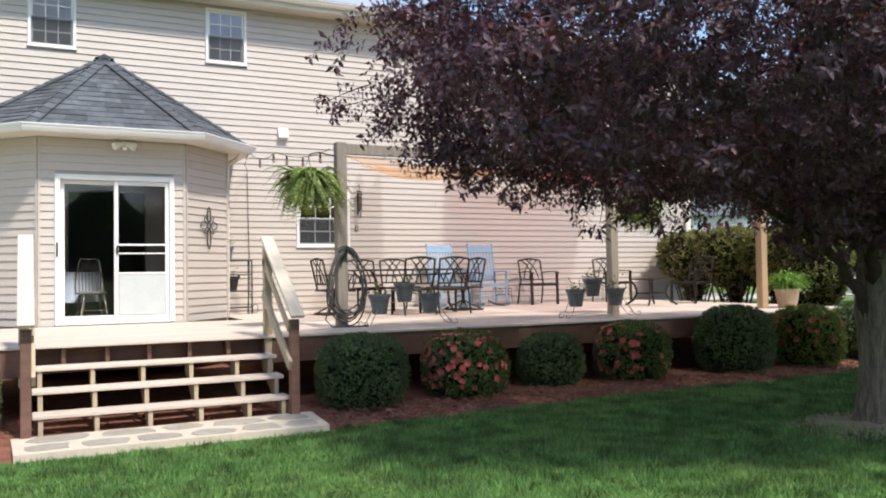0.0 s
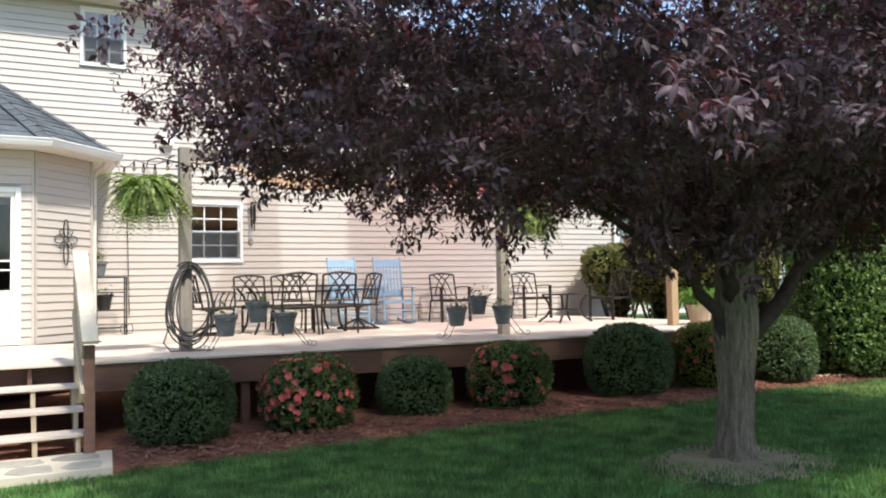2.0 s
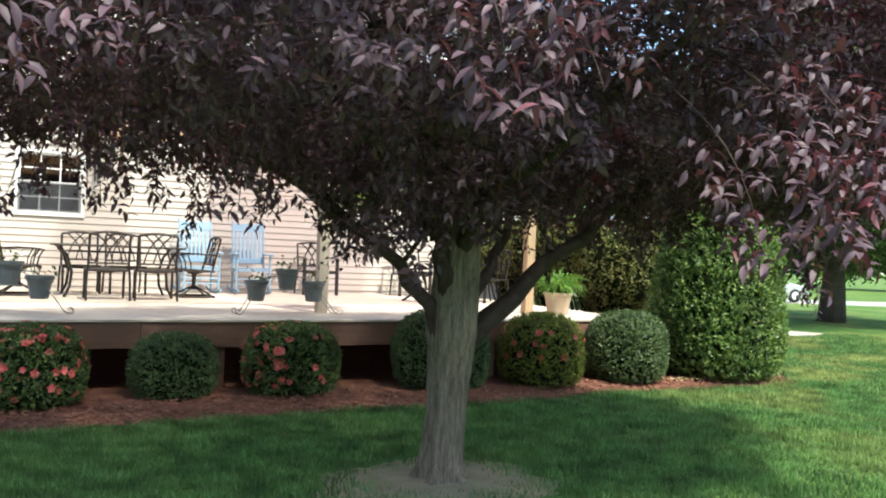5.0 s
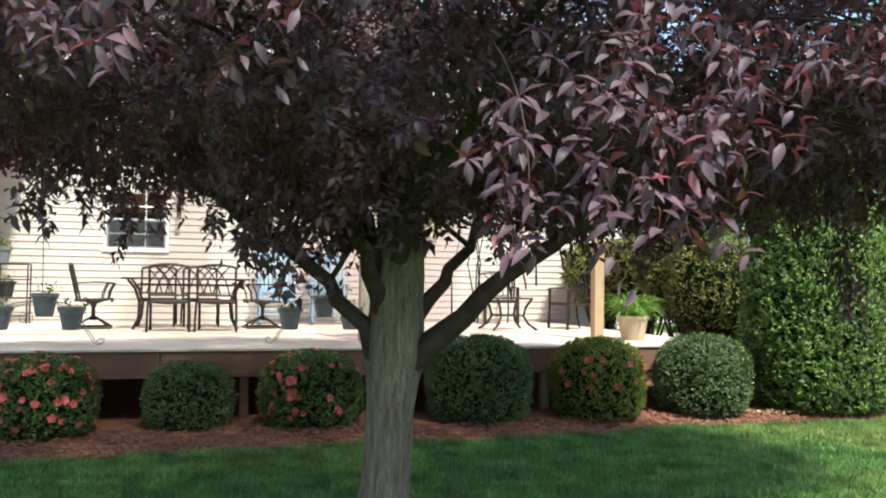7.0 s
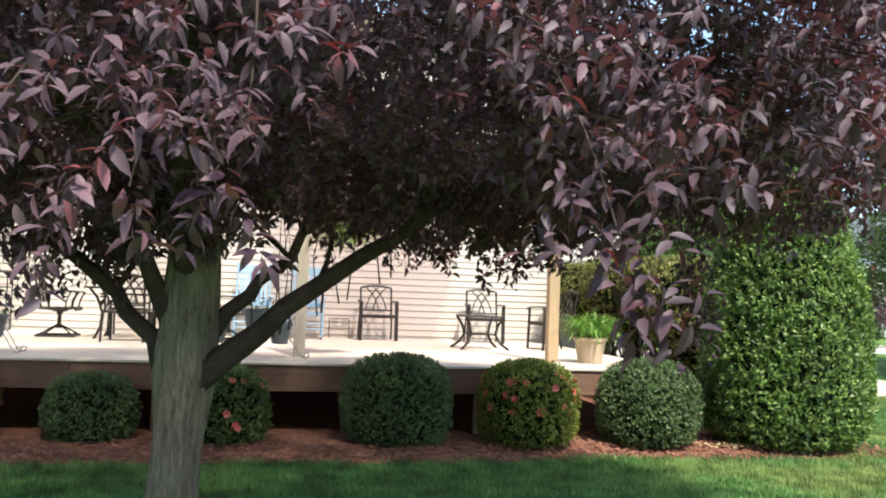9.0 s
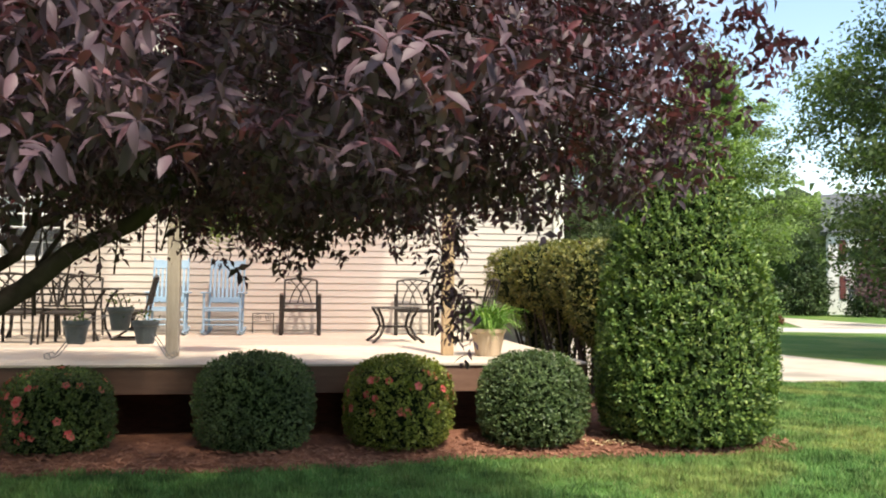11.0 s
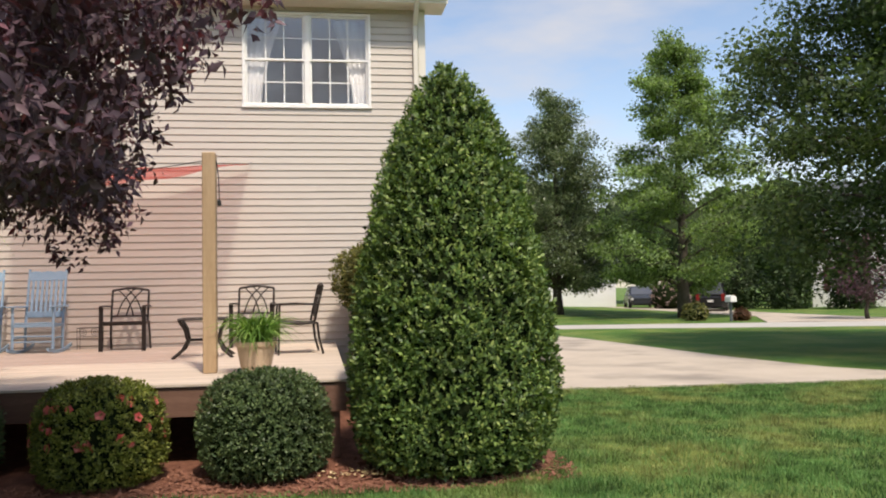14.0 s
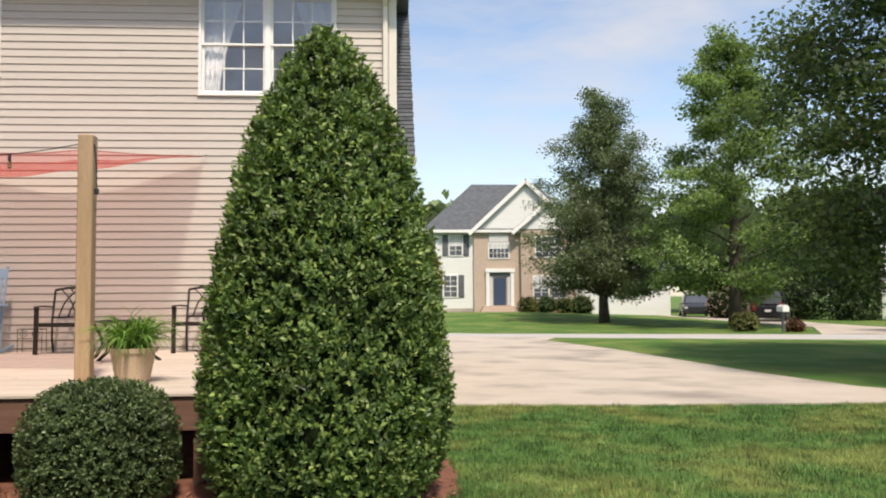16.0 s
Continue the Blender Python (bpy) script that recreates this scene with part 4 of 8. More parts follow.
lb = door_leaf(mid - 0.025, DW - 0.072, 0.02, "door_panel")
M_FROST = mat("frosted_plastic", (0.50, 0.53, 0.51), (0.58, 0.61, 0.59), 5, 0.35, 0.05, fine=30)
put("lower_panel", Shape().bbox((mid + 0.035, -0.006, 0.12), (DW - 0.13, 0.0, 0.70), 0.003), M_FROST, lb, "translucent lower pet panel")
bar = Shape().bbox((mid + 0.03, -0.014, 0.70), (DW - 0.127, 0.001, 0.725), 0.003).bbox((mid + 0.03, -0.012, 0.985), (DW - 0.127, 0.001, 1.005), 0.003).bbox((mid + 0.03, -0.012, 1.105), (DW - 0.127, 0.001, 1.13), 0.003)
put("cross_bar", bar, M_TRIM, lb)
hd = Shape().bbox((0.018, -0.062, 0.95), (0.040, -0.042, 1.15), 0.005)
put("handle", hd, M_BLACK, dr)
hd = Shape().bbox((mid + 0.0, -0.035, 0.98), (mid + 0.022, 0.003, 1.11), 0.005)
put("handle", hd, M_BLACK, lb)

# dining room behind the door
M_FLOORIN = mat("dim_oak_floor", (0.10, 0.065, 0.04), (0.16, 0.105, 0.065), 4, 0.4, 0.1, stretch=(0.6, 5, 1), fine=20)
BAY_IN = [(-0.3, WALL_Y + 0.1), (-0.3, 13.55), (0.42, 12.80), (2.18, 12.80), (2.89, 13.55), (2.89, WALL_Y + 0.1)]
rm = Shape().prism(BAY_IN, 0.70, 0.80)
tagged(put("floor_dining", rm, M_FLOORIN), "dark oak floor of the dining room", "floor", kind="structure")
tagged(put("ceiling_dining", Shape().prism(BAY_IN, 3.30, 3.36), M_DARKROOM), "dining bay ceiling in dark grey for a dim room", "ceiling", kind="structure")
M_CLOTH = mat("pale_blue_cloth", (0.42, 0.48, 0.58), (0.52, 0.58, 0.66), 5, 0.9, 0.2, fine=50)
tc = Shape()
for k in range(24):
    a = 2 * math.pi * k / 24
    for rr, zz in ((0.0, 0.75), (0.50, 0.75), (0.52, 0.72), (0.55 + 0.03 * math.sin(5 * a), 0.42), (0.58 + 0.05 * math.sin(5 * a + 0.5), 0.30)):
        tc.v.append((rr * math.cos(a), rr * math.sin(a), zz))
for k in range(24):
    for j in range(4):
        a, b = k * 5 + j, ((k + 1) % 24) * 5 + j
        tc.f.append((a, b, b + 1, a + 1))
tt = thing("dining_table", "round dining table under a pale blue cloth, indoors", "table", (0.72, 14.05, 0.80))
put("tablecloth", tc, M_CLOTH, tt, smooth=True)
put("pedestal", Shape().lathe([(0.28, 0.0), (0.26, 0.03), (0.06, 0.08), (0.05, 0.70), (0.2, 0.735)], 14), M_FLOORIN, tt)
M_WIND = mat("whitewashed_chair", (0.18, 0.15, 0.12), (0.27, 0.23, 0.19), 6, 0.5, 0.1, fine=40)
wc = thing("windsor_chair", "pale spindle-back wooden dining chair indoors", "chair", (1.05, 13.35, 0.80), 180 + 8)
put("seat", Shape().lathe([(0.17, 0.42), (0.215, 0.43), (0.22, 0.45), (0.16, 0.455)], 20), M_WIND, wc)
for sx in (-1, 1):
    for sy in (-1, 1):
        put("leg", Shape().tube([(sx * 0.13, sy * 0.13, 0.43), (sx * 0.165, sy * 0.165, 0.2), (sx * 0.20, sy * 0.20, 0.0)], [0.014, 0.02, 0.012], 8), M_WIND, wc)
put("stretcher", Shape().tube([(-0.17, -0.17, 0.18), (-0.17, 0.17, 0.18)], 0.01, 6).tube([(0.17, -0.17, 0.18), (0.17, 0.17, 0.18)], 0.01, 6).tube([(-0.17, 0, 0.18), (0.17, 0, 0.18)], 0.01, 6), M_WIND, wc)
bow = [(0.19 * math.cos(math.pi * k / 14), -0.17 - 0.06 * math.sin(math.pi * k / 14), 0.45 + 0.50 * min(1, 1.35 * math.sin(math.pi * k / 14)) ** 0.8) for k in range(15)]
put("back_bow", Shape().tube(bow, 0.012, 6), M_WIND, wc)
for k in range(7):
    x = -0.135 + 0.045 * k
    put("spindle", Shape().tube([(x, -0.17, 0.45), (x * 1.08, -0.215, 0.90 - 1.2 * x * x)], 0.007, 6), M_WIND, wc)

# floodlight, cross, vent, chime, outlet on the walls
fl = thing("floodlight", "white twin-head motion floodlight under the eave", "light fixture", (1.43, BAY_Y - 0.016, 3.36))
put("base", Shape().lathe([(0.05, 0.0), (0.05, 0.02), (0.03, 0.035)], 16, pose(0, 0, 0, 90)), M_TRIM, fl)
for sx in (-1, 1):
    m = look((sx * 0.05, -0.05, 0.0), (sx * 0.32, -0.16, -0.13)) @ pose(0, 0, 0, 180)
    put("lamp_head", Shape().lathe([(0.02, -0.02), (0.035, 0.0), (0.05, 0.06), (0.058, 0.11), (0.045, 0.105)], 14, m), M_TRIM, fl)
put("sensor", Shape().lathe([(0.03, 0.0), (0.03, 0.04), (0.02, 0.055)], 12, pose(0, -0.07, -0.05, 120)), M_TRIM, fl)

cr = thing("wall_cross", "dark wrought-iron scroll cross hung on the siding", "wall decoration", (2.67, 13.04, 2.24), math.degrees(math.atan2(13.45 - BAY_Y, 3.06 - 2.28)))


def loop(cx, cz, rx, rz_, a=0.0, n=18):
    return [(cx + rx * math.cos(2 * math.pi * k / n) * math.cos(a) - rz_ * math.sin(2 * math.pi * k / n) * math.sin(a), -0.035, cz + rx * math.cos(2 * math.pi * k / n) * math.sin(a) + rz_ * math.sin(2 * math.pi * k / n) * math.cos(a)) for k in range(n)]


scrolls = [(loop(0, 0.0, 0.045, 0.045), 0.008), (loop(0, 0.16, 0.045, 0.12), 0.009), (loop(0, -0.20, 0.045, 0.16), 0.009)]
for sx in (-1, 1):
    scrolls += [(loop(sx * 0.135, 0.0, 0.090, 0.055), 0.007), (loop(sx * 0.078, 0.078, 0.066, 0.028, sx * 0.8), 0.006), (loop(sx * 0.078, -0.078, 0.066, 0.028, -sx * 0.8), 0.006)]
for line, thick in scrolls:
    put("scroll", Shape().tube(line, thick, 6, closed=True), M_BLACK, cr)
put("hook", Shape().beam((0, 0.0, 0.22), (0, -0.05, 0.22), 0.01, 0.01), M_BLACK, cr)

vt = thing("wall_vent", "white plastic dryer vent hood on the siding", "vent", (4.38, WALL_Y - 0.012, 4.02))
put("hood", Shape().add([(-0.09, 0, 0.12), (0.09, 0, 0.12), (0.09, -0.05, 0.12), (-0.09, -0.05, 0.12), (-0.09, 0, -0.08), (0.09, 0, -0.08), (0.09, -0.10, -0.05), (-0.09, -0.10, -0.05)], [(0, 1, 2, 3), (7, 6, 5, 4), (3, 2, 6, 7), (0, 3, 7, 4), (1, 5, 6, 2)]), M_TRIM, vt)

ou = thing("outlet_box", "small dark outlet box on the siding", "outlet", (5.80, WALL_Y - 0.014, 2.34))
put("cover", Shape().bbox((-0.035, -0.03, -0.05), (0.035, 0.0, 0.05), 0.008), M_POSTGREY, ou)

chm = thing("wind_chime", "dark tube wind chime hung by the window", "wind chime", (5.83, WALL_Y - 0.10, 3.02))
put("top_disc", Shape().lathe([(0.05, -0.01), (0.055, 0.0), (0.05, 0.012)], 16), M_BLACK, chm)
put("hanger", Shape().tube([(0, 0.09, 0.12), (0, 0.02, 0.13), (0, 0, 0.10), (0, 0, 0.01)], 0.005, 6), M_BLACK, chm)
for k in range(5):
    a = 2 * math.pi * k / 5
    put("chime_tube", Shape().tube([(0.04 * math.cos(a), 0.04 * math.sin(a), -0.03), (0.04 * math.cos(a), 0.04 * math.sin(a), -0.34 - 0.04 * k)], 0.010, 8), M_IRON, chm)

# ---------------------------------------------------------------- deck
DX0, DX1, DY0 = -3.4, 12.55, 9.10
deck = thing("deck", "raised wooden deck with pale boards and brown rim", "deck", kind="structure")
rim = Shape()
for a, b in ((DX0, 0.14), (2.62, 5.8), (5.803, 9.2), (9.203, DX1)):
    put("rim_board", Shape().bbox((a, DY0, 0.50), (b, DY0 + 0.038, 0.772), 0.004), M_STAIN, deck)
put("rim_board", Shape().bbox((0.143, DY0 + 0.24, 0.50), (2.617, DY0 + 0.275, 0.772), 0.004), M_STAIN, deck)
put("rim_board", Shape().bbox((DX1 - 0.038, DY0 + 0.042, 0.50), (DX1, WALL_Y - 0.03, 0.772), 0.004), M_STAIN, deck)
jo = Shape()
x = DX0 + 0.2
while x < DX1 - 0.1:
    jo.box((x, DY0 + 0.05, 0.56), (x + 0.04, BAY_Y - 0.15 if x < 3.2 else WALL_Y - 0.1, 0.772))
    x += 0.41
put("joists", jo, M_STAIN, deck)
for x in (-2.4, -0.4, 4.2, 6.6, 10.02, 12.40):
    put("support_post", Shape().bbox((x, DY0 + 0.05, 0.0), (x + 0.09, DY0 + 0.14, 0.555), 0.005), M_RAIL if x == 10.02 else M_STAIN, deck)

# ---------------------------------------------------------------- stairs and pad
SX0, SX1 = 0.27, 2.54
stairs = thing("stairs", "wooden deck stairs with three open treads", "stairs", kind="structure")
RISE, RUN = 0.1875, 0.27
for k in range(3):
    z = 0.05 + RISE * (k + 1)
    y = DY0 - RUN * (3 - k) - 0.02
    for j in range(2):
        put("tread", Shape().bbox((SX0 - 0.05, y + j * 0.142, z - 0.036), (SX1 + 0.05, y + j * 0.142 + 0.138, z), 0.005), M_DECK, stairs)
for x in (SX0, SX0 + 0.47, SX0 + 0.94, SX0 + 1.41, SX0 + 1.88, SX1 - 0.04):
    st = Shape()
    pts = [(DY0 - 3 * RUN, 0.05)]
    for k in range(3):
        z = 0.05 + RISE * (k + 1) - 0.038
        y = DY0 - RUN * (3 - k)
        pts += [(y, z), (y + RUN, z)]
    pts += [(DY0, 0.60), (DY0, 0.46), (DY0 - 3 * RUN + 0.16, 0.05)]
    n = len(pts)
    st.v = [(x, y, z) for y, z in pts] + [(x + 0.04, y, z) for y, z in pts]
    st.f = [tuple(range(n)), tuple(range(n, 2 * n))[::-1]] + [(i, n + i, n + (i + 1) % n, (i + 1) % n) for i in range(n)]
    put("stringer", st, M_RAIL, stairs)

for sx, xc, lab in ((0, 0.17, "a"), (1, 2.605, "b")):
    rl = thing("stair_railing", "stair handrail with brown newel and pale cap board", "railing", (xc, 0, 0), group="stair railings", kind="structure")
    put("newel_post", Shape().bbox((-0.045, 8.16, 0.0), (0.045, 8.25, 1.02), 0.006), M_STAIN, rl, "brown stained newel post")
    put("top_post", Shape().bbox((-0.045 - 0.02, DY0 + 0.01, 0.40), (0.025, DY0 + 0.10, 1.80), 0.006), M_RAIL, rl)
    put("cap_board", Shape().beam((0, 8.06, 1.05), (0, 9.26, 1.895), 0.14, 0.038, 0.006), M_PALE, rl, "pale weathered cap board")
    put("side_board", Shape().beam((-0.055 if sx else 0.055, 8.20, 0.93), (-0.055 if sx else 0.055, 9.20, 1.64), 0.02, 0.09, 0.004), M_RAIL, rl)
    put("lower_rail", Shape().beam((-0.06 if sx else 0.06, 8.14, 0.56), (-0.06 if sx else 0.06, 9.18, 1.27), 0.036, 0.11, 0.004), M_RAIL, rl)

pad = thing("stone_pad", "flagstone landing pad at the foot of the stairs", "landing", kind="structure")
M_FLAG = mat("flagstone", (0.25, 0.232, 0.19), (0.40, 0.37, 0.30), 6, 0.85, 0.35, fine=50, vary=0.12, bump_dist=0.008)
M_MORTAR = mat("pale_mortar", (0.50, 0.43, 0.33), (0.62, 0.54, 0.42), 8, 0.9, 0.3, fine=60)
PAD = [(0.08, 7.42), (2.72, 7.46), (2.80, 8.28), (0.05, 8.20)]
put("mortar_bed", Shape().prism(PAD, -0.02, 0.066), M_MORTAR, pad)
rnd = random.Random(4)
for r in range(2):
    y0 = 7.50 + r * 0.38
    x = 0.13
    while x < 2.62:
        w = rnd.uniform(0.34, 0.62)
        x1 = min(x + w, 2.70)
        if x1 - x > 0.15:
            cx, cy, hw, hh = (x + x1) / 2, y0 + 0.16 + rnd.uniform(-0.02, 0.02), (x1 - x) / 2 - 0.014, 0.172
            poly = []
            for k in range(9):
                a = 2 * math.pi * (k + rnd.uniform(-0.25, 0.25)) / 9
                ca, sa = math.cos(a), math.sin(a)
                q = 1.0 / max(abs(ca), abs(sa)) ** 0.7
                poly.append((cx + hw * ca * q * rnd.uniform(0.76, 0.98), cy + hh * sa * q * rnd.uniform(0.70, 0.98)))
            put("flagstone", Shape().prism(poly, 0.03, 0.070 + rnd.uniform(0, 0.006)), M_FLAG, pad)
        x = x1

# posts for the sails
def post(x, top, material, label):
    p = thing("sail_post", label, "post", (x, 10.10, DECK_Z), group="posts for the shade sails")
    put("shaft", Shape().bbox((-0.068, -0.068, 0), (0.068, 0.068, top - DECK_Z), 0.010), material, p)
    return p


POST_A, POST_B, POST_C = 3.79, 8.10, 11.20
post(POST_A, 3.16, M_POSTGREY, "grey weathered square timber post on the deck")
post(POST_B, 3.12, M_POSTSUN, "grey-tan weathered square timber post on the deck, made paler as sunlit")
post(POST_C, 3.07, M_POST, "yellowish treated pine post on the deck")
bm_ = thing("cross_beam", "grey weathered beam between two posts", "beam", (POST_A, 10.10, 3.10))
put("beam", Shape().bbox((0.07, -0.03, -0.09), (POST_B - POST_A - 0.07, 0.03, 0.05), 0.006), M_POSTGREY, bm_)

# ---------------------------------------------------------------- plants
def leaf_mesh(name, base, axis, normal, length, width, material, fold=0.18, droop=0.12, broad=0.45, grade=0):
    """Folded, bent leaves from arrays of base points, axes and normals. grade 0: two triangles a leaf, 1: four, 2: a full outline with a midrib."""
    base, axis, normal = [np.asarray(a, float) for a in (base, axis, normal)]
    axis = axis / np.maximum(np.linalg.norm(axis, axis=1, keepdims=True), 1e-9)
    side = np.cross(axis, normal)
    side /= np.maximum(np.linalg.norm(side, axis=1, keepdims=True), 1e-9)
    nrm = np.cross(side, axis)
    L_, W_ = np.asarray(length, float).reshape(-1, 1), np.asarray(width, float).reshape(-1, 1)
    n = len(base)

    def at(f, w, lift):
        return base + axis * L_ * f + side * W_ * w + nrm * (W_ * lift - L_ * droop * f * f)
    if grade == 2:
        rows = [at(0, 0, 0)]
        for f, w in ((0.20, 0.30), (0.45, 0.50), (0.74, 0.36)):
            rows += [at(f, w, fold * w * 2), at(f, 0, 0), at(f, -w, fold * w * 2)]
        rows.append(at(1, 0, 0))
        polys = [(0, 1, 2), (0, 2, 3), (1, 4, 5, 2), (2, 5, 6, 3), (4, 7, 8, 5), (5, 8, 9, 6), (7, 10, 8), (8, 10, 9)]
    elif grade == 1:
        rows = [at(0, 0, 0), at(broad, 0.5, fold), at(1, 0, 0), at(broad, -0.5, fold), at(0.52, 0, 0)]
        polys = [(0, 1, 2, 4), (0, 4, 2, 3)]
    else:
        rows = [at(0, 0, 0), at(broad, 0.5, fold), at(1, 0, 0), at(broad, -0.5, fold)]
        polys = [(0, 1, 2, 3)]
    k = len(rows)
    v = np.stack(rows, 1)
    flat = np.array([i for f in polys for i in f])
    loops = ((np.arange(n) * k).reshape(-1, 1) + flat.reshape(1, -1)).reshape(-1)
    sizes = np.array([len(f) for f in polys])
    starts = np.concatenate([[0], np.cumsum(sizes)[:-1]])
    starts = ((np.arange(n) * len(flat)).reshape(-1, 1) + starts.reshape(1, -1)).reshape(-1)
    me = bpy.data.meshes.new(name)
    me.vertices.add(n * k)
    me.vertices.foreach_set("co", v.reshape(-1).astype(np.float32))
    me.loops.add(len(loops))
    me.loops.foreach_set("vertex_index", loops.astype(np.int32))
    me.polygons.add(len(starts))
    me.polygons.foreach_set("loop_start", starts.astype(np.int32))
    me.materials.append(material)
    if grade == 2:
        me.polygons.foreach_set("use_smooth", np.ones(len(starts), bool))
    me.update(calc_edges=True)
    return me


def unit(a):
    return a / np.maximum(np.linalg.norm(a, axis=-1, keepdims=True), 1e-9)


def lumpy(name, prof, material, seed, n=28, amp=0.05, freq=3.0, m=None):
    """A closed, uneven turned body that stands in for the shaded inside of a shrub."""
    s = Shape()
    for i, (r, z) in enumerate(prof):
        for j in range(n):
            a = 2 * math.pi * j / n
            k = 1 + amp * noise.noise(Vector((math.cos(a) * freq + seed, math.sin(a) * freq, z * freq)))
            s.v.append((r * k * math.cos(a), r * k * math.sin(a), z))
    for i in range(len(prof) - 1):
        for j in range(n):
            s.f.append((i * n + j, i * n + (j + 1) % n, (i + 1) * n + (j + 1) % n, (i + 1) * n + j))
    s.f.append(tuple(range(n))[::-1])
    s.f.append(tuple(range((len(prof) - 1) * n, len(prof) * n)))
    return s


def shrub(name, label, category, x, y, prof, sx, sy, leaf, size, count, seed, group="", flowers=0, fl_side=None, amp=0.05, z0=0.05, up=0.25, shag=0.035, aspect=0.55, sprig=6):
    """A clipped shrub: leaves over an uneven turned outline (radius, height), a near-black body inside as shade."""
    r = np.random.default_rng(seed)
    pr = np.array(prof)
    seg = np.hypot(np.diff(pr[:, 0]), np.diff(pr[:, 1]))
    area = seg * (pr[:-1, 0] + pr[1:, 0] + 0.02)
    tw = max(count // sprig, 1)
    pick = r.choice(len(seg), tw, p=area / area.sum())
    t = r.random(tw)
    R = pr[pick, 0] + (pr[pick + 1, 0] - pr[pick, 0]) * t
    Z = pr[pick, 1] + (pr[pick + 1, 1] - pr[pick, 1]) * t
    ang = r.uniform(0, 2 * np.pi, tw)
    nr, nz = (pr[pick + 1, 1] - pr[pick, 1]) / seg[pick], -(pr[pick + 1, 0] - pr[pick, 0]) / seg[pick]
    ca, sa = np.cos(ang), np.sin(ang)
    lump = amp * (np.sin(3 * ang + seed) * 0.5 + np.sin(5 * ang + 4 * Z + seed * 2) * 0.35 + np.sin(9 * ang - 7 * Z + seed) * 0.25)
    depth = -np.abs(r.normal(0, shag, tw)) + shag * 0.6
    rad = R * (1 + lump) + nr * depth
    P = np.stack([rad * ca * sx, rad * sa * sy, Z + nz * depth], 1)
    nrm = unit(np.stack([nr * ca / sx, nr * sa / sy, nz], 1))
    tip = unit(nrm * 0.8 + r.normal(0, 0.40, (tw, 3)) + np.array([0, 0, up]))
    k = np.tile(np.arange(sprig), tw)
    P, nrm, tip = np.repeat(P, sprig, 0), np.repeat(nrm, sprig, 0), np.repeat(tip, sprig, 0)
    count = tw * sprig
    P = P + tip * ((k / sprig - 0.6) * size * 1.9)[:, None] + r.normal(0, size * 0.10, P.shape)
    P[:, 2] = np.maximum(P[:, 2], 0.0)
    ax = unit(tip * 0.75 + unit(np.cross(tip, r.normal(0, 1, tip.shape))) * (1.0 - 0.55 * k / sprig)[:, None])
    face = unit(tip + nrm * 0.5 + r.normal(0, 0.35, (count, 3)))
    L_ = size * r.uniform(0.7, 1.2, count)
    th = thing(name, label, category, (x, y, z0), group=group)
    put("foliage", leaf_mesh("foliage", P, ax, face, L_, L_ * aspect, leaf), None, th)
    # Solid body added to close the gaps; its near-black colour paints the shade.
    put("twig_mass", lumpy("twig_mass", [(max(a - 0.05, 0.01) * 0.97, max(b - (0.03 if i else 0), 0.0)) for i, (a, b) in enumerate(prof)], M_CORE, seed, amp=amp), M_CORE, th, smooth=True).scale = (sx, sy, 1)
    if flowers:
        k = 0
        fb, fx, fn, fl_ = [], [], [], []
        while k < flowers:
            i = int(r.integers(0, count))
            p, nn = P[i], nrm[i]
            if nn[1] > 0.35 or p[2] < 0.12:
                continue
            if fl_side is not None and r.random() > fl_side(p[0], p[2]):
                continue
            k += 1
            c = p + nn * 0.012
            u = unit(np.cross(nn, r.normal(0, 1, 3)))
            w = np.cross(nn, u)
            s = r.uniform(0.032, 0.050)
            for j in range(5):
                a = 2 * np.pi * j / 5
                d = u * np.cos(a) + w * np.sin(a)
                fb.append(c)
                fx.append(d + nn * 0.45)
                fn.append(nn)
                fl_.append(s)
        put("blossoms", leaf_mesh("blossoms", fb, fx, fn, fl_, np.array(fl_) * 0.95, M_FLOWER, broad=0.62), None, th, "coral red azalea blossoms")
    return th


GLOBE = [(0.30, 0.02), (0.43, 0.06), (0.485, 0.18), (0.50, 0.36), (0.485, 0.52), (0.44, 0.64), (0.36, 0.73), (0.22, 0.79), (0.02, 0.81)]


def globe(sc, h):
    return [(a * sc, b / 0.81 * h) for a, b in GLOBE]


shrub("boxwood_globe", "clipped dark green boxwood globe in the mulch", "shrub", 3.44, 8.49, globe(0.98, 0.75), 1, 0.95, M_BOX, 0.029, 22000, 1, "clipped shrubs by the deck")
shrub("azalea_bush", "clipped azalea with many coral red blossoms", "shrub", 4.76, 8.62, globe(0.99, 0.72), 1.0, 0.95, M_AZALEA, 0.033, 15000, 2, "azaleas by the deck", 120, lambda x, z: 0.9 if x < -0.15 else 0.35, amp=0.08)
shrub("boxwood_globe", "small clipped boxwood mound in the mulch", "shrub", 6.09, 8.80, globe(0.85, 0.62), 1, 0.85, M_BOX, 0.028, 16000, 3, "clipped shrubs by the deck")
shrub("azalea_bush", "clipped azalea with coral red blossoms on one side", "shrub", 7.30, 8.72, globe(1.00, 0.73), 1, 0.9, M_AZALEA, 0.033, 16000, 4, "azaleas by the deck", 75, lambda x, z: 0.95 if x < -0.1 else 0.12, amp=0.08)
shrub("boxwood_globe", "large clipped boxwood globe in the mulch", "shrub", 9.10, 8.68, globe(1.12, 0.88), 1, 0.9, M_BOX, 0.029, 25000, 5, "clipped shrubs by the deck")
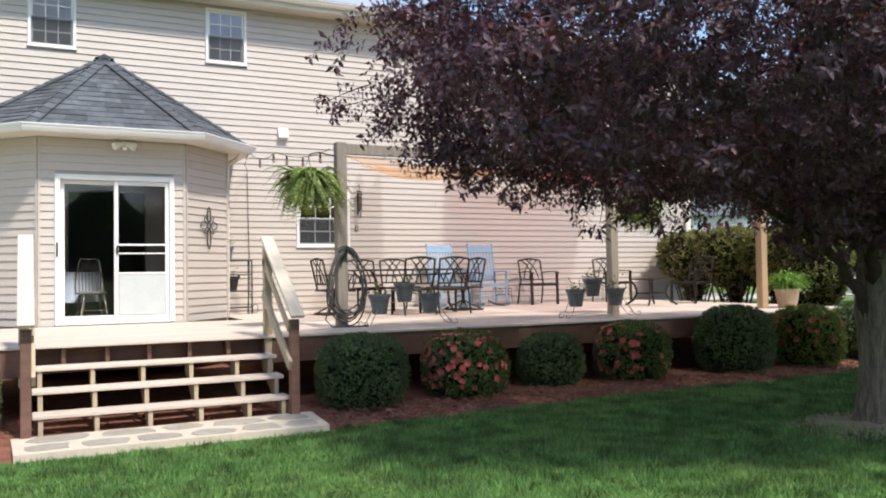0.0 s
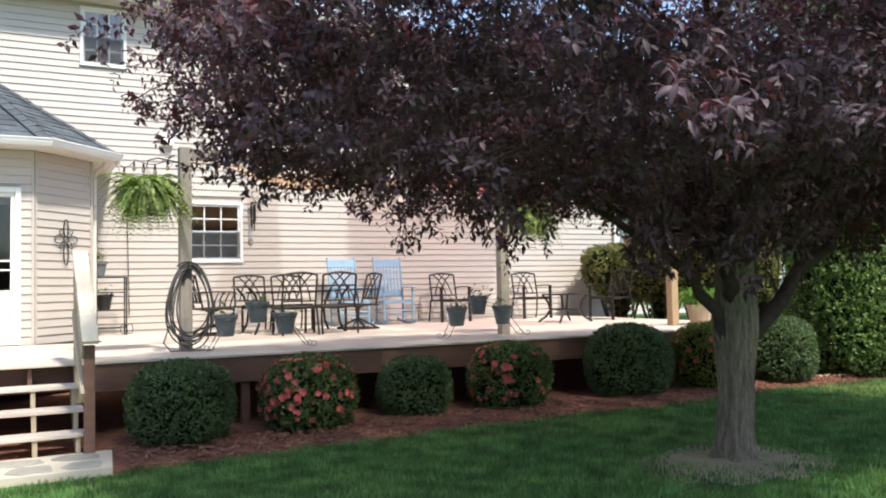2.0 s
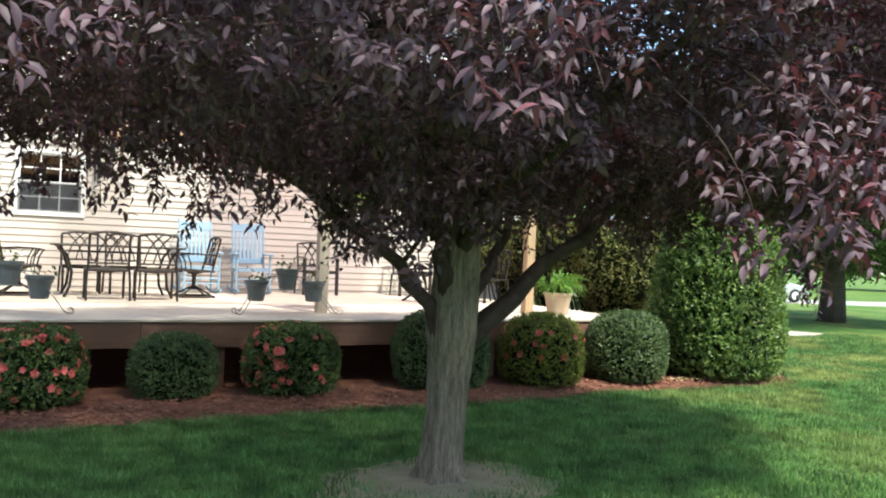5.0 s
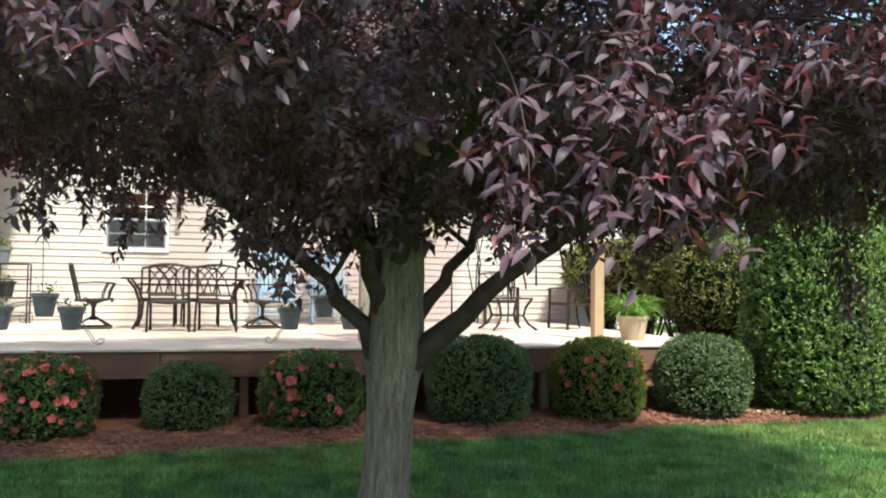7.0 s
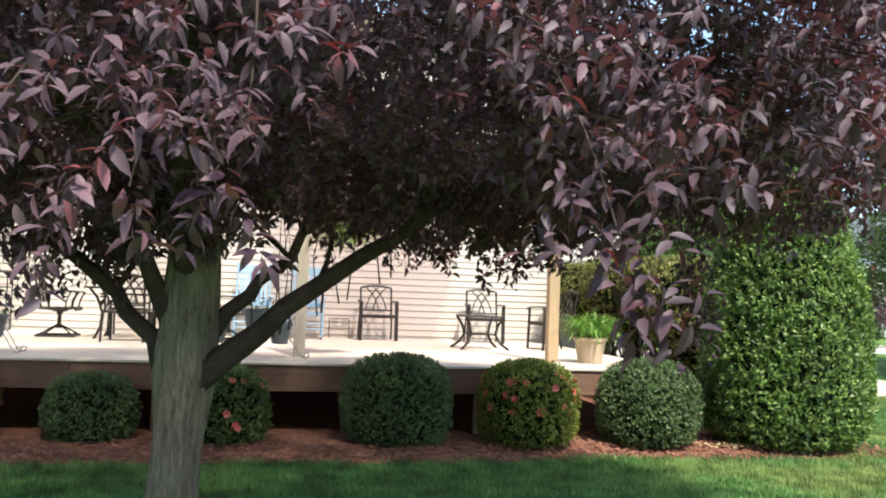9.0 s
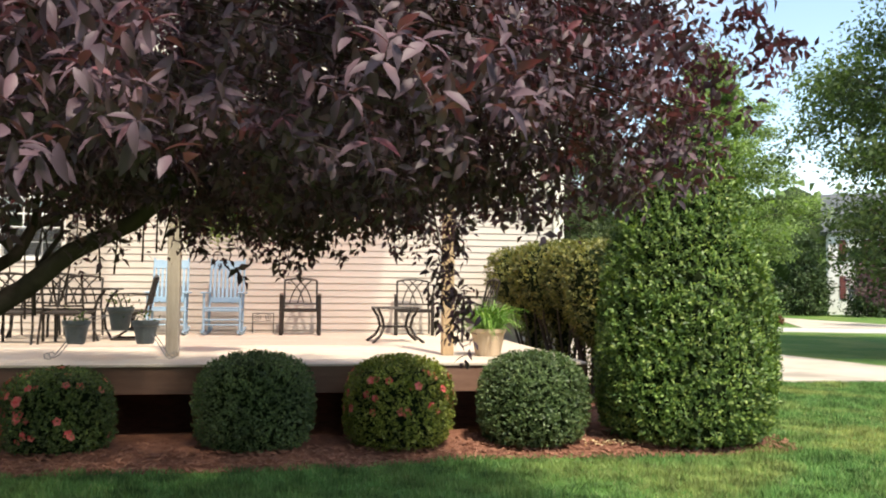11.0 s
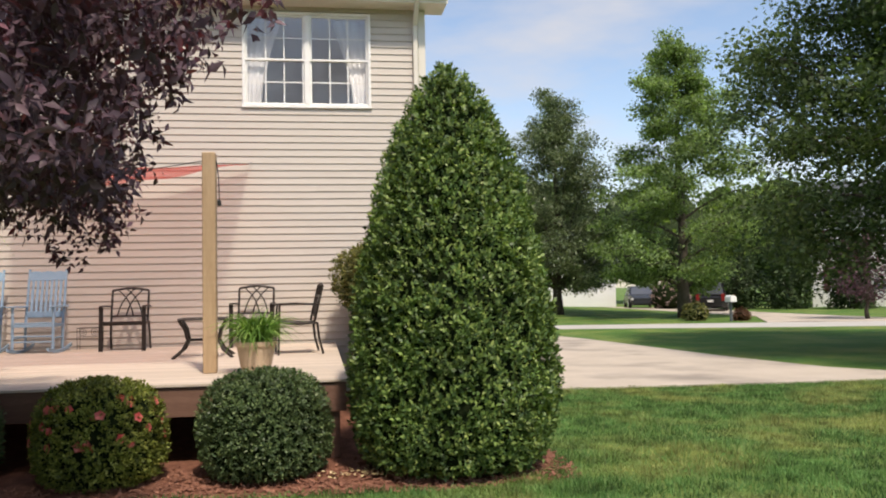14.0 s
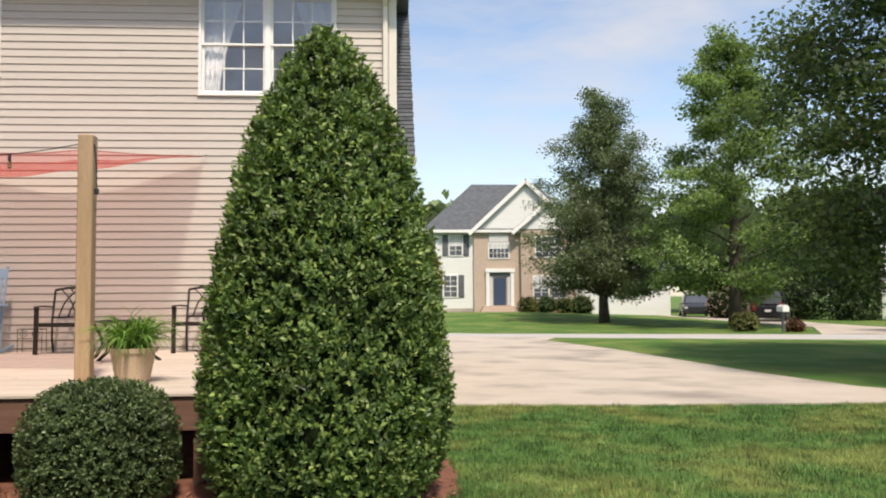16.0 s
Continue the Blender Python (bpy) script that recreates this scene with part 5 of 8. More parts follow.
shrub("azalea_bush", "clipped yellow-green azalea with a few red blossoms", "shrub", 10.48, 8.62, globe(1.05, 0.85), 1, 0.92, M_AZALEA_Y, 0.031, 21000, 6, "azaleas by the deck", 34, lambda x, z: 0.9 if 0.35 < z < 0.72 else 0.0, amp=0.06)
shrub("boxwood_globe", "clipped boxwood globe beside the tall holly", "shrub", 11.83, 8.64, globe(1.10, 0.885), 1, 0.92, M_BOX, 0.029, 25000, 7, "clipped shrubs by the deck")
shrub("boxwood_globe", "clipped boxwood globe on the far side of the stairs", "shrub", -0.62, 8.5, globe(1.12, 0.79), 1, 0.95, M_BOX, 0.036, 9000, 8, "clipped shrubs by the deck")

CONE = [(0.55, 0.02), (0.86, 0.10), (0.97, 0.35), (1.00, 0.70), (0.97, 1.10), (0.90, 1.55), (0.79, 2.05), (0.66, 2.50), (0.50, 2.95), (0.34, 3.28), (0.17, 3.52), (0.02, 3.64)]
shrub("holly_cone", "tall cone-shaped holly with glossy green leaves", "shrub", 13.49, 8.73, [(a * (0.89 if b < 1.2 else 0.92 if b < 2.2 else 0.95), b * 0.985) for a, b in CONE], 1, 1, M_HOLLY, 0.050, 80000, 9, amp=0.05, up=0.75, shag=0.075, aspect=0.48, sprig=8)

# hedge between the deck and the driveway
HEDGE_BARE = [(0.10, 0.05), (0.16, 0.8), (0.30, 1.15), (0.58, 1.40), (0.76, 1.65), (0.80, 1.88), (0.77, 2.10), (0.68, 2.26), (0.46, 2.33), (0.02, 2.36)]
HEDGE = [(0.10, 0.05), (0.20, 0.55), (0.46, 0.90), (0.66, 1.2), (0.77, 1.5), (0.80, 1.85), (0.78, 2.10), (0.71, 2.26), (0.50, 2.33), (0.02, 2.36)]
for i, (hx, hy, sc) in enumerate(((13.35, 14.0, 0.98), (13.52, 12.95, 1.0), (13.70, 11.95, 0.98), (13.72, 11.15, 0.95))):
    sh = shrub("hedge_shrub", "tall clipped hedge shrub, olive green and leggy below", "hedge", hx, hy, [(a * sc, b * sc * 0.95) for a, b in (HEDGE if i == 3 else HEDGE_BARE)], 1.0, 0.95, M_HEDGE, 0.05, 15000, 30 + i, "hedge by the driveway", amp=0.07, shag=0.07)
    rr = random.Random(60 + i)
    for k in range(11):
        a = 2 * math.pi * k / 11 + rr.uniform(-0.2, 0.2)
        b, o = rr.uniform(0.10, 0.22), rr.uniform(0.35, 0.62)
        put("stem", Shape().tube([(b * math.cos(a), b * math.sin(a), -0.03), (0.26 * math.cos(a + 0.1), 0.26 * math.sin(a + 0.1), 0.6), (0.40 * math.cos(a), 0.40 * math.sin(a), 1.05), (o * math.cos(a), o * math.sin(a), 1.5)], [0.026, 0.02, 0.016, 0.008], 6), M_BARK2, sh)


# ---------------------------------------------------------------- plum tree
def crooked(p, q, n, wob, rr):
    p, q = Vector(p), Vector(q)
    out = []
    for i in range(n + 1):
        f = i / n
        w = wob * math.sin(math.pi * f)
        out.append(p.lerp(q, f) + Vector((rr.uniform(-w, w), rr.uniform(-w, w), rr.uniform(-w, w) * 0.6)))
    return out


tree = thing("plum_tree", "purple-leaf plum tree with a dark spreading crown", "tree", (TREE_X, TREE_Y, 0))
rr = random.Random(8)
trk = Shape()
prof_t = [(0.0, 0.205), (0.05, 0.182), (0.14, 0.156), (0.3, 0.143), (0.55, 0.137), (0.75, 0.143), (0.92, 0.160), (1.05, 0.178), (1.2, 0.176), (1.4, 0.160), (1.65, 0.150), (1.9, 0.140), (2.3, 0.115), (2.9, 0.08), (3.6, 0.05), (4.6, 0.02)]
nseg = 84
trunk_z = [0.03 * i for i in range(78)] + [2.5, 2.9, 3.6, 4.6]
for z in trunk_z:
    r_ = float(np.interp(z, [p[0] for p in prof_t], [p[1] for p in prof_t]))
    lean = 0.13 * z - 0.028 * z * z
    root = max(0.0, 1 - z / 0.22) ** 2
    for j in range(nseg):
        a = 2 * math.pi * j / nseg
        ca, sa = math.cos(a), math.sin(a)
        warp = 0.5 * noise.noise(Vector((ca * 2, sa * 2, z * 2.0)))
        furrow = abs(noise.noise(Vector((ca * 6.5 + warp, sa * 6.5 + warp, z * 1.9))))
        fine = noise.noise(Vector((ca * 13, sa * 13, z * 9 + 4)))
        lobe = (0.04 + 0.30 * root) * math.sin(5 * a + 1) + 0.05 * math.sin(3 * a + 0.6 + 0.5 * z) + 0.05 * noise.noise(Vector((ca * 1.5, sa * 1.5, z * 2.5)))
        rr_ = r_ * (1 + lobe) + 0.034 * min(furrow, 0.42) * min(1, r_ / 0.12) - 0.008 + 0.004 * fine
        trk.v.append((lean * 0.55 + rr_ * ca, rr_ * sa, z - 0.02))
for i in range(len(trunk_z) - 1):
    for j in range(nseg):
        trk.f.append((i * nseg + j, i * nseg + (j + 1) % nseg, (i + 1) * nseg + (j + 1) % nseg, (i + 1) * nseg + j))
put("trunk", trk, M_BARK, tree, "furrowed grey-brown trunk", smooth=True)
TREE_LIMB_ROWS = [((0.06, 0, 0.95), (1.15, -0.1, 1.86), (2.9, 0.2, 2.8), 0.078), ((-0.02, 0, 1.02), (-0.50, 0.15, 1.72), (-2.3, 0.5, 2.75), 0.062), ((0.0, -0.04, 1.35), (-0.42, -0.2, 2.05), (-1.7, -0.7, 3.1), 0.062),
         ((0.12, 0.05, 1.22), (0.62, 0.25, 1.80), (1.6, 1.5, 2.8), 0.055), ((0.05, -0.02, 1.55), (0.1, -0.7, 2.15), (0.3, -2.4, 2.9), 0.065),
         ((0.1, 0.05, 1.6), (-0.3, 0.9, 2.3), (-1.0, 2.4, 3.2), 0.065), ((0.1, 0, 1.9), (-0.7, -0.6, 2.6), (-2.0, -1.8, 3.4), 0.06),
         ((0.1, 0, 2.0), (0.8, -0.5, 2.8), (2.3, -1.7, 3.6), 0.06), ((0.1, 0, 2.4), (0.5, 0.3, 3.4), (1.2, 0.8, 4.8), 0.055), ((0.05, 0, 2.4), (-0.5, 0.1, 3.4), (-1.3, -0.2, 4.8), 0.055)]
for p, q, s, r0 in TREE_LIMB_ROWS:
    p_, q_, s_ = Vector(p), Vector(q), Vector(s)
    a = []
    for i in range(12):
        f = i / 11
        c = p_.lerp(q_ + (q_ - (p_ + s_) / 2) * 0.5, f).lerp((q_ + (q_ - (p_ + s_) / 2) * 0.5).lerp(s_, f), f)
        w = 0.09 * math.sin(math.pi * min(f * 1.2, 1))
        a.append(c + Vector((rr.uniform(-w, w), rr.uniform(-w, w), rr.uniform(-w, w) * 0.6)))
    k = len(a)
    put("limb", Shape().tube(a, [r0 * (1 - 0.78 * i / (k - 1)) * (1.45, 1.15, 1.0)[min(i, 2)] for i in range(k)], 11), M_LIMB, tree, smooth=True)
    for i in range(4, k, 1):
        for _ in range(2):
            d = Vector((rr.uniform(-1, 1), rr.uniform(-1, 1), rr.uniform(-0.25, 0.75))).normalized()
            e = a[i] + d * rr.uniform(0.6, 1.5)
            if math.hypot(e.x, e.y) > 3.2 or e.y < -2.5 or e.z < 2.15:
                continue
            b = crooked(a[i], e, 5, 0.08, rr)
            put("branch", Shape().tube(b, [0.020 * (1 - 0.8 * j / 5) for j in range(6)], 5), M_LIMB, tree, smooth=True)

r = np.random.default_rng(77)


def fbm(p, f):
    """Cheap smooth noise on arrays."""
    x, y, z = p[:, 0] * f, p[:, 1] * f, p[:, 2] * f
    return (np.sin(1.7 * x + 1.3 * y + 0.4) * np.sin(1.1 * y - 1.9 * z + 1.1) + 0.6 * np.sin(3.1 * x - 2.3 * z + 2.0) * np.sin(2.7 * y + 2.9 * x) + 0.35 * np.sin(5.3 * y + 4.7 * z) * np.sin(5.9 * x + 0.7)) / 1.6


CROWN_R = 4.2


def crown_points(n):
    """Twig places in the crown: dense near its skin and its underside, thin inside."""
    out = []
    while sum(len(o) for o in out) < n:
        q = r.uniform(-1, 1, (n * 4, 3))
        p = q * np.array([5.2, 4.9, 2.7]) + np.array([0.2, 0.0, 4.2])
        ang = np.arctan2(p[:, 1], p[:, 0] - 0.2)
        rad = np.hypot(p[:, 0] - 0.2, p[:, 1])
        cr_ = CROWN_R * (1 + 0.05 * np.sin(3 * ang + 0.6) + 0.04 * np.sin(7 * ang + 2.0))
        cr_ = cr_ * (1 - 0.05 * np.exp(-((ang - 0.2) / 0.35) ** 2) + 0.10 * np.exp(-((np.abs(ang) - 2.95) / 0.45) ** 2))
        cr_ = cr_ * (1 - 0.16 * np.clip(-np.sin(ang), 0, 1) ** 1.5) * (1 - 0.14 * np.clip(np.sin(ang), 0, 1) ** 1.5)
        low = 2.06 + 0.26 * fbm(p * np.array([1, 1, 0]), 0.9) + 0.20 * fbm(p * np.array([1, 1, 0]), 2.6) + 0.10 * (rad / 4.2) + 0.06 * np.clip(-p[:, 0] / 2, 0, 1) + 0.06 * np.clip(p[:, 1] + 0.3, 0, 3) * (p[:, 0] < 1.2) + 0.06 * np.clip((-p[:, 0] - 0.6) / 0.4, 0, 1)
        top = 6.6
        zz = (p[:, 2] - low) / (top - low)
        shape = cr_ * np.clip(1.0 - (0.04 + 0.40 * np.clip(-np.sin(ang), 0, 1) ** 1.5) * (1 - np.clip(np.cos(ang) * 1.05, 0, 1) ** 2) * np.clip(0.36 - zz, 0, 1) / 0.36 - 0.92 * np.clip(zz - 0.22, 0, 1) ** 2.0, 0.02, 1)
        shape = shape * (1 - np.clip(np.cos(ang), 0, 1) ** 2 * 0.06 * np.clip((zz - 0.22) / 0.3, 0, 1))
        shape = shape * (1 + 0.16 * fbm(p * np.array([1, 1, 1.9]), 1.4) + 0.08 * fbm(p * np.array([1, 1, 1.6]), 3.3))
        d_side, d_low = shape - rad, p[:, 2] - low
        ok = (d_side > 0) & (d_low > 0) & (p[:, 1] > -3.1)
        skin = np.minimum(d_side, d_low)
        pr_ = np.where(skin < 0.8, 1.0, 0.22) * np.where(p[:, 2] > 4.4, np.where(p[:, 1] < 0.5, 0.5, 0.32), 1.0) * np.where((p[:, 0] > 1.2) & (p[:, 2] > 3.4) & (p[:, 1] > -0.5), 0.75, 1.0)
        gap = (fbm(p * np.array([0.75, 0.75, 2.0]), 1.9) + 0.6 * fbm(p * np.array([1, 1, 1.7]), 4.2) > np.where((p[:, 0] > 2.0) & (p[:, 2] < 3.4), -0.45, -0.20))
        out.append(p[ok & gap & (r.random(len(p)) < pr_)])
    return np.concatenate(out)[:n]


def sprays(c, per, size, droop):
    """Leaves along short twigs at the places c, most of them radiating from the twig's tip."""
    off = c - np.array([0.2, 0, 0])
    hor = unit(np.stack([off[:, 0], off[:, 1], np.zeros(len(c))], 1))
    d = unit(hor * 0.7 + r.normal(0, 0.55, c.shape) + np.array([0, 0, -droop]))
    u0 = unit(np.cross(d, r.normal(0, 1, c.shape)))
    w0 = np.cross(d, u0)
    big = np.clip(r.normal(1.0, 0.16, len(c)), 0.6, 1.4)
    B, A, F, S = [], [], [], []
    for k in range(per):
        f = ((k + 0.5) / per) ** 0.6
        a = 2.4 * k + r.uniform(-0.3, 0.3, len(c))
        sd = u0 * np.cos(a)[:, None] + w0 * np.sin(a)[:, None]
        pos = c + d * (f - 0.6) * 0.30 + np.array([0, 0, -0.03]) * f * f + r.normal(0, 0.008, c.shape)
        ax = unit(d * (0.25 + 0.30 * f) + sd * 0.95 + np.array([0, 0, -0.16]))
        B.append(pos)
        A.append(ax)
        F.append(unit(d * 0.7 + np.array([0, 0, 0.7]) + r.normal(0, 0.22, c.shape)))
        S.append(size * big * r.uniform(0.75, 1.2, len(c)))
    return [np.concatenate(v) for v in (B, A, F, S)]


twigs_at = crown_points(17800)
# boughs that reach out of the crown's outline or hang below it, and thin growth beside the trunk
bough_rows, bough_lines = [], []
rim_ = twigs_at[(np.hypot(twigs_at[:, 0] - 0.2, twigs_at[:, 1]) > 3.0) & (twigs_at[:, 2] < 5.0) & (twigs_at[:, 2] > 2.3) & (twigs_at[:, 1] > -2.0) & ((twigs_at[:, 0] < 2.6) | (twigs_at[:, 1] > 2.2))]
low_ = twigs_at[(twigs_at[:, 2] < 2.4) & (twigs_at[:, 1] > -0.6) & (twigs_at[:, 1] < 1.2) & (twigs_at[:, 0] < 2.6) & (twigs_at[:, 0] > -0.8)]
for src_, nb_, out_, dz_ in ((rim_, 110, 0.62, -0.10), (low_, 36, 0.22, -0.26)):
    for c_ in src_[r.integers(0, len(src_), nb_)]:
        h_ = unit(np.array([c_[0] - 0.2, c_[1], 0.0]) + r.normal(0, 1.2, 3) * np.array([1, 1, 0]))
        ln_ = r.uniform(0.6, 1.25)
        k_ = np.linspace(0, 1, 9)[:, None]
        line_ = c_ + h_ * out_ * ln_ * k_ + np.array([0, 0, dz_]) * ln_ * k_ ** 1.5
        bough_lines.append(line_)
        bough_rows.append(line_[2:] + r.normal(0, 0.045, (7, 3)))
for _ in range(38):
    c_ = np.array([r.uniform(-0.80, -0.15), r.uniform(-0.9, 0.5), r.uniform(1.62, 2.10)])
    bough_rows.append(c_ + r.normal(0, 0.07, (3, 3)))
    bough_lines.append(np.array([c_ + [0.15, 0.0, 0.45], c_ + [0.04, 0, 0.2], c_]))
for _ in range(30):
    c_ = np.array([r.uniform(0.15, 1.5), r.uniform(-0.6, 0.6), r.uniform(1.80, 2.15)])
    bough_rows.append(c_ + r.normal(0, 0.07, (3, 3)))
# upright shoots on the low limb
for _ in range(16):
    f_ = r.uniform(0.12, 0.6)
    b_ = np.array([0.10 + 2.6 * f_, r.normal(0, 0.05), 1.0 + 1.45 * f_])
    bough_lines.append(np.array([b_, b_ + [r.normal(0, 0.05), r.normal(0, 0.05), 0.35], b_ + [r.normal(0, 0.10), r.normal(0, 0.1), r.uniform(0.6, 0.95)]]))
twigs_at = np.concatenate([twigs_at] + bough_rows)
twigs_at = twigs_at[twigs_at[:, 0] + 0.41 * twigs_at[:, 1] < 4.65]
bough_lines = [b_ for b_ in bough_lines if b_[-1][0] + 0.41 * b_[-1][1] < 4.65]
near_ = (twigs_at[:, 1] < -1.0) & (twigs_at[:, 2] < 4.1)
for part_, per_, gr_ in ((twigs_at[near_], 14, 2), (twigs_at[~near_], 12, 1)):
    B, A, F, S = sprays(part_, per_, 0.057 if gr_ == 2 else 0.066, 0.10)
    put("crown", leaf_mesh("crown", B, A, F, S, S * (0.41 if gr_ == 2 else 0.48), M_PURPLE, fold=0.14, droop=0.38, grade=gr_), None, tree, "dense dark purple leaves")
tw_ = Shape()
for b_ in bough_lines:
    tw_.tube([Vector(p_) for p_ in b_], [0.007 - 0.005 * i / (len(b_) - 1) for i in range(len(b_))], 4, caps=False)
for c_ in twigs_at[near_][::2]:
    h_ = Vector((c_[0] - 0.3, c_[1], 0)).normalized()
    p_ = Vector(c_)
    tw_.tube([p_ - h_ * 0.28 + Vector((0, 0, 0.10)), p_ - h_ * 0.05 + Vector((0, 0, 0.02)), p_ + h_ * 0.16 + Vector((0, 0, -0.05))], [0.004, 0.003, 0.0015], 3, caps=False)
tagged(put("twig_mass", tw_, M_LIMB, tree), kind="stuff")


def bough_leaves(line, whorls, size, spread, seed):
    """Drooping whorls of leaves along a bough, more of them towards its tip."""
    q = np.random.default_rng(seed)
    line = np.asarray(line, float)
    u = np.sqrt(q.uniform(0.08, 1.0, whorls)) * (len(line) - 1)
    i = np.minimum(u.astype(int), len(line) - 2)
    f = (u - i)[:, None]
    c = line[i] * (1 - f) + line[i + 1] * f + q.normal(0, spread, (whorls, 3)) * np.array([1, 1, 0.8])
    d = unit(unit(line[i + 1] - line[i]) * 0.6 + q.normal(0, 0.40, c.shape) + np.array([0, -0.25, -0.12]))
    u0 = unit(np.cross(d, q.normal(0, 1, c.shape)))
    w0 = np.cross(d, u0)
    big = q.uniform(0.8, 1.15, whorls)
    B, A, F, S = [], [], [], []
    for k in range(8):
        a = 2.4 * k + q.uniform(-0.3, 0.3, whorls)
        sd = u0 * np.cos(a)[:, None] + w0 * np.sin(a)[:, None]
        B.append(c + d * 0.022 * k)
        A.append(unit(d * 0.40 + sd * 0.95 + np.array([0, 0, -0.08])))
        F.append(unit(d * 0.5 + sd * 0.3 + np.array([0, 0, 0.8]) + q.normal(0, 0.15, c.shape)))
        S.append(size * big * q.uniform(0.75, 1.15, whorls))
    return [np.concatenate(v) for v in (B, A, F, S)]


# boughs that hang from the open side of the crown, and a thin twig far below it
BOUGHS = [((0.30, -1.9, 2.75), (0.28, -2.75, 2.35), (0.22, -2.92, 1.78), 46, 0.13), ((-0.10, -1.9, 2.6), (-0.12, -2.7, 2.2), (-0.22, -2.9, 1.72), 24, 0.10), ((0.45, -2.0, 2.9), (0.52, -2.7, 2.4), (0.50, -2.9, 1.95), 26, 0.12),
          ((1.35, -2.0, 2.7), (1.45, -2.85, 2.25), (1.52, -3.05, 1.55), 30, 0.09), ((1.6, -1.9, 2.8), (1.75, -2.7, 2.4), (1.80, -2.9, 2.0), 28, 0.12), ((2.3, -1.8, 2.8), (2.5, -2.5, 2.4), (2.6, -2.7, 2.05), 26, 0.12),
          ((-1.1, -2.0, 2.9), (-1.3, -2.7, 2.6), (-1.4, -2.95, 2.2), 28, 0.12), ((-2.2, -1.6, 2.8), (-2.5, -2.3, 2.5), (-2.7, -2.6, 2.15), 26, 0.12)]
q = random.Random(21)
for k in range(14):
    a = -2.85 + 2.10 * (k + q.uniform(-0.4, 0.4)) / 13
    R_ = 4.1 * (1 - 0.22 * max(-math.sin(a), 0) ** 1.5) * q.uniform(0.80, 0.95)
    z0 = q.uniform(2.35, 3.9)
    R_ *= (1 - 0.045 * max(z0 - 3.0, 0))
    d = Vector((math.cos(a), math.sin(a), 0))
    tip = Vector((0.2, 0, z0 - q.uniform(0.05, 0.35))) + d * R_
    BOUGHS.append((tuple(Vector((0.2, 0, z0 + 0.18)) + d * (R_ - 0.95)), tuple(Vector((0.2, 0, z0 + 0.12)) + d * (R_ - 0.35)), tuple(tip), q.randint(16, 28), 0.11))
for k in range(18):
    x, y = -2.9 + 2.7 * (k + q.uniform(0, 1)) / 18, q.uniform(-1.3, 1.6)
    z0, dx = q.uniform(2.15, 2.35), q.uniform(-0.12, 0.12)
    BOUGHS.append(((x, y, z0), (x + dx * 0.5, y, z0 - 0.2), (x + dx, y, z0 - q.uniform(0.25, 0.48)), q.randint(5, 8), 0.05))
BOUGHS.extend((((2.90, -0.5, 2.3), (2.92, -0.5, 1.85), (3.10, -0.5, 1.42), 26, 0.07), ((2.98, -0.5, 1.70), (2.96, -0.5, 1.62), (2.92, -0.5, 1.52), 4, 0.04)))
for k, (p0, p1, p2, whorls, spread) in enumerate(BOUGHS):
    line = [Vector(p0).lerp(Vector(p1), f).lerp(Vector(p1).lerp(Vector(p2), f), f) for f in np.linspace(0, 1, 9)]
    bough = put("bough", Shape().tube(line, [0.006 - 0.0005 * i for i in range(9)], 5), M_LIMB, tree)
    B, A, F, S = bough_leaves([tuple(p) for p in line], whorls, 0.075 if k < 8 else 0.066, spread, 500 + k)
    put("leaves", leaf_mesh("leaves", B, A, F, S, S * 0.40, M_PURPLE, fold=0.16, droop=0.42, grade=2), None, bough)


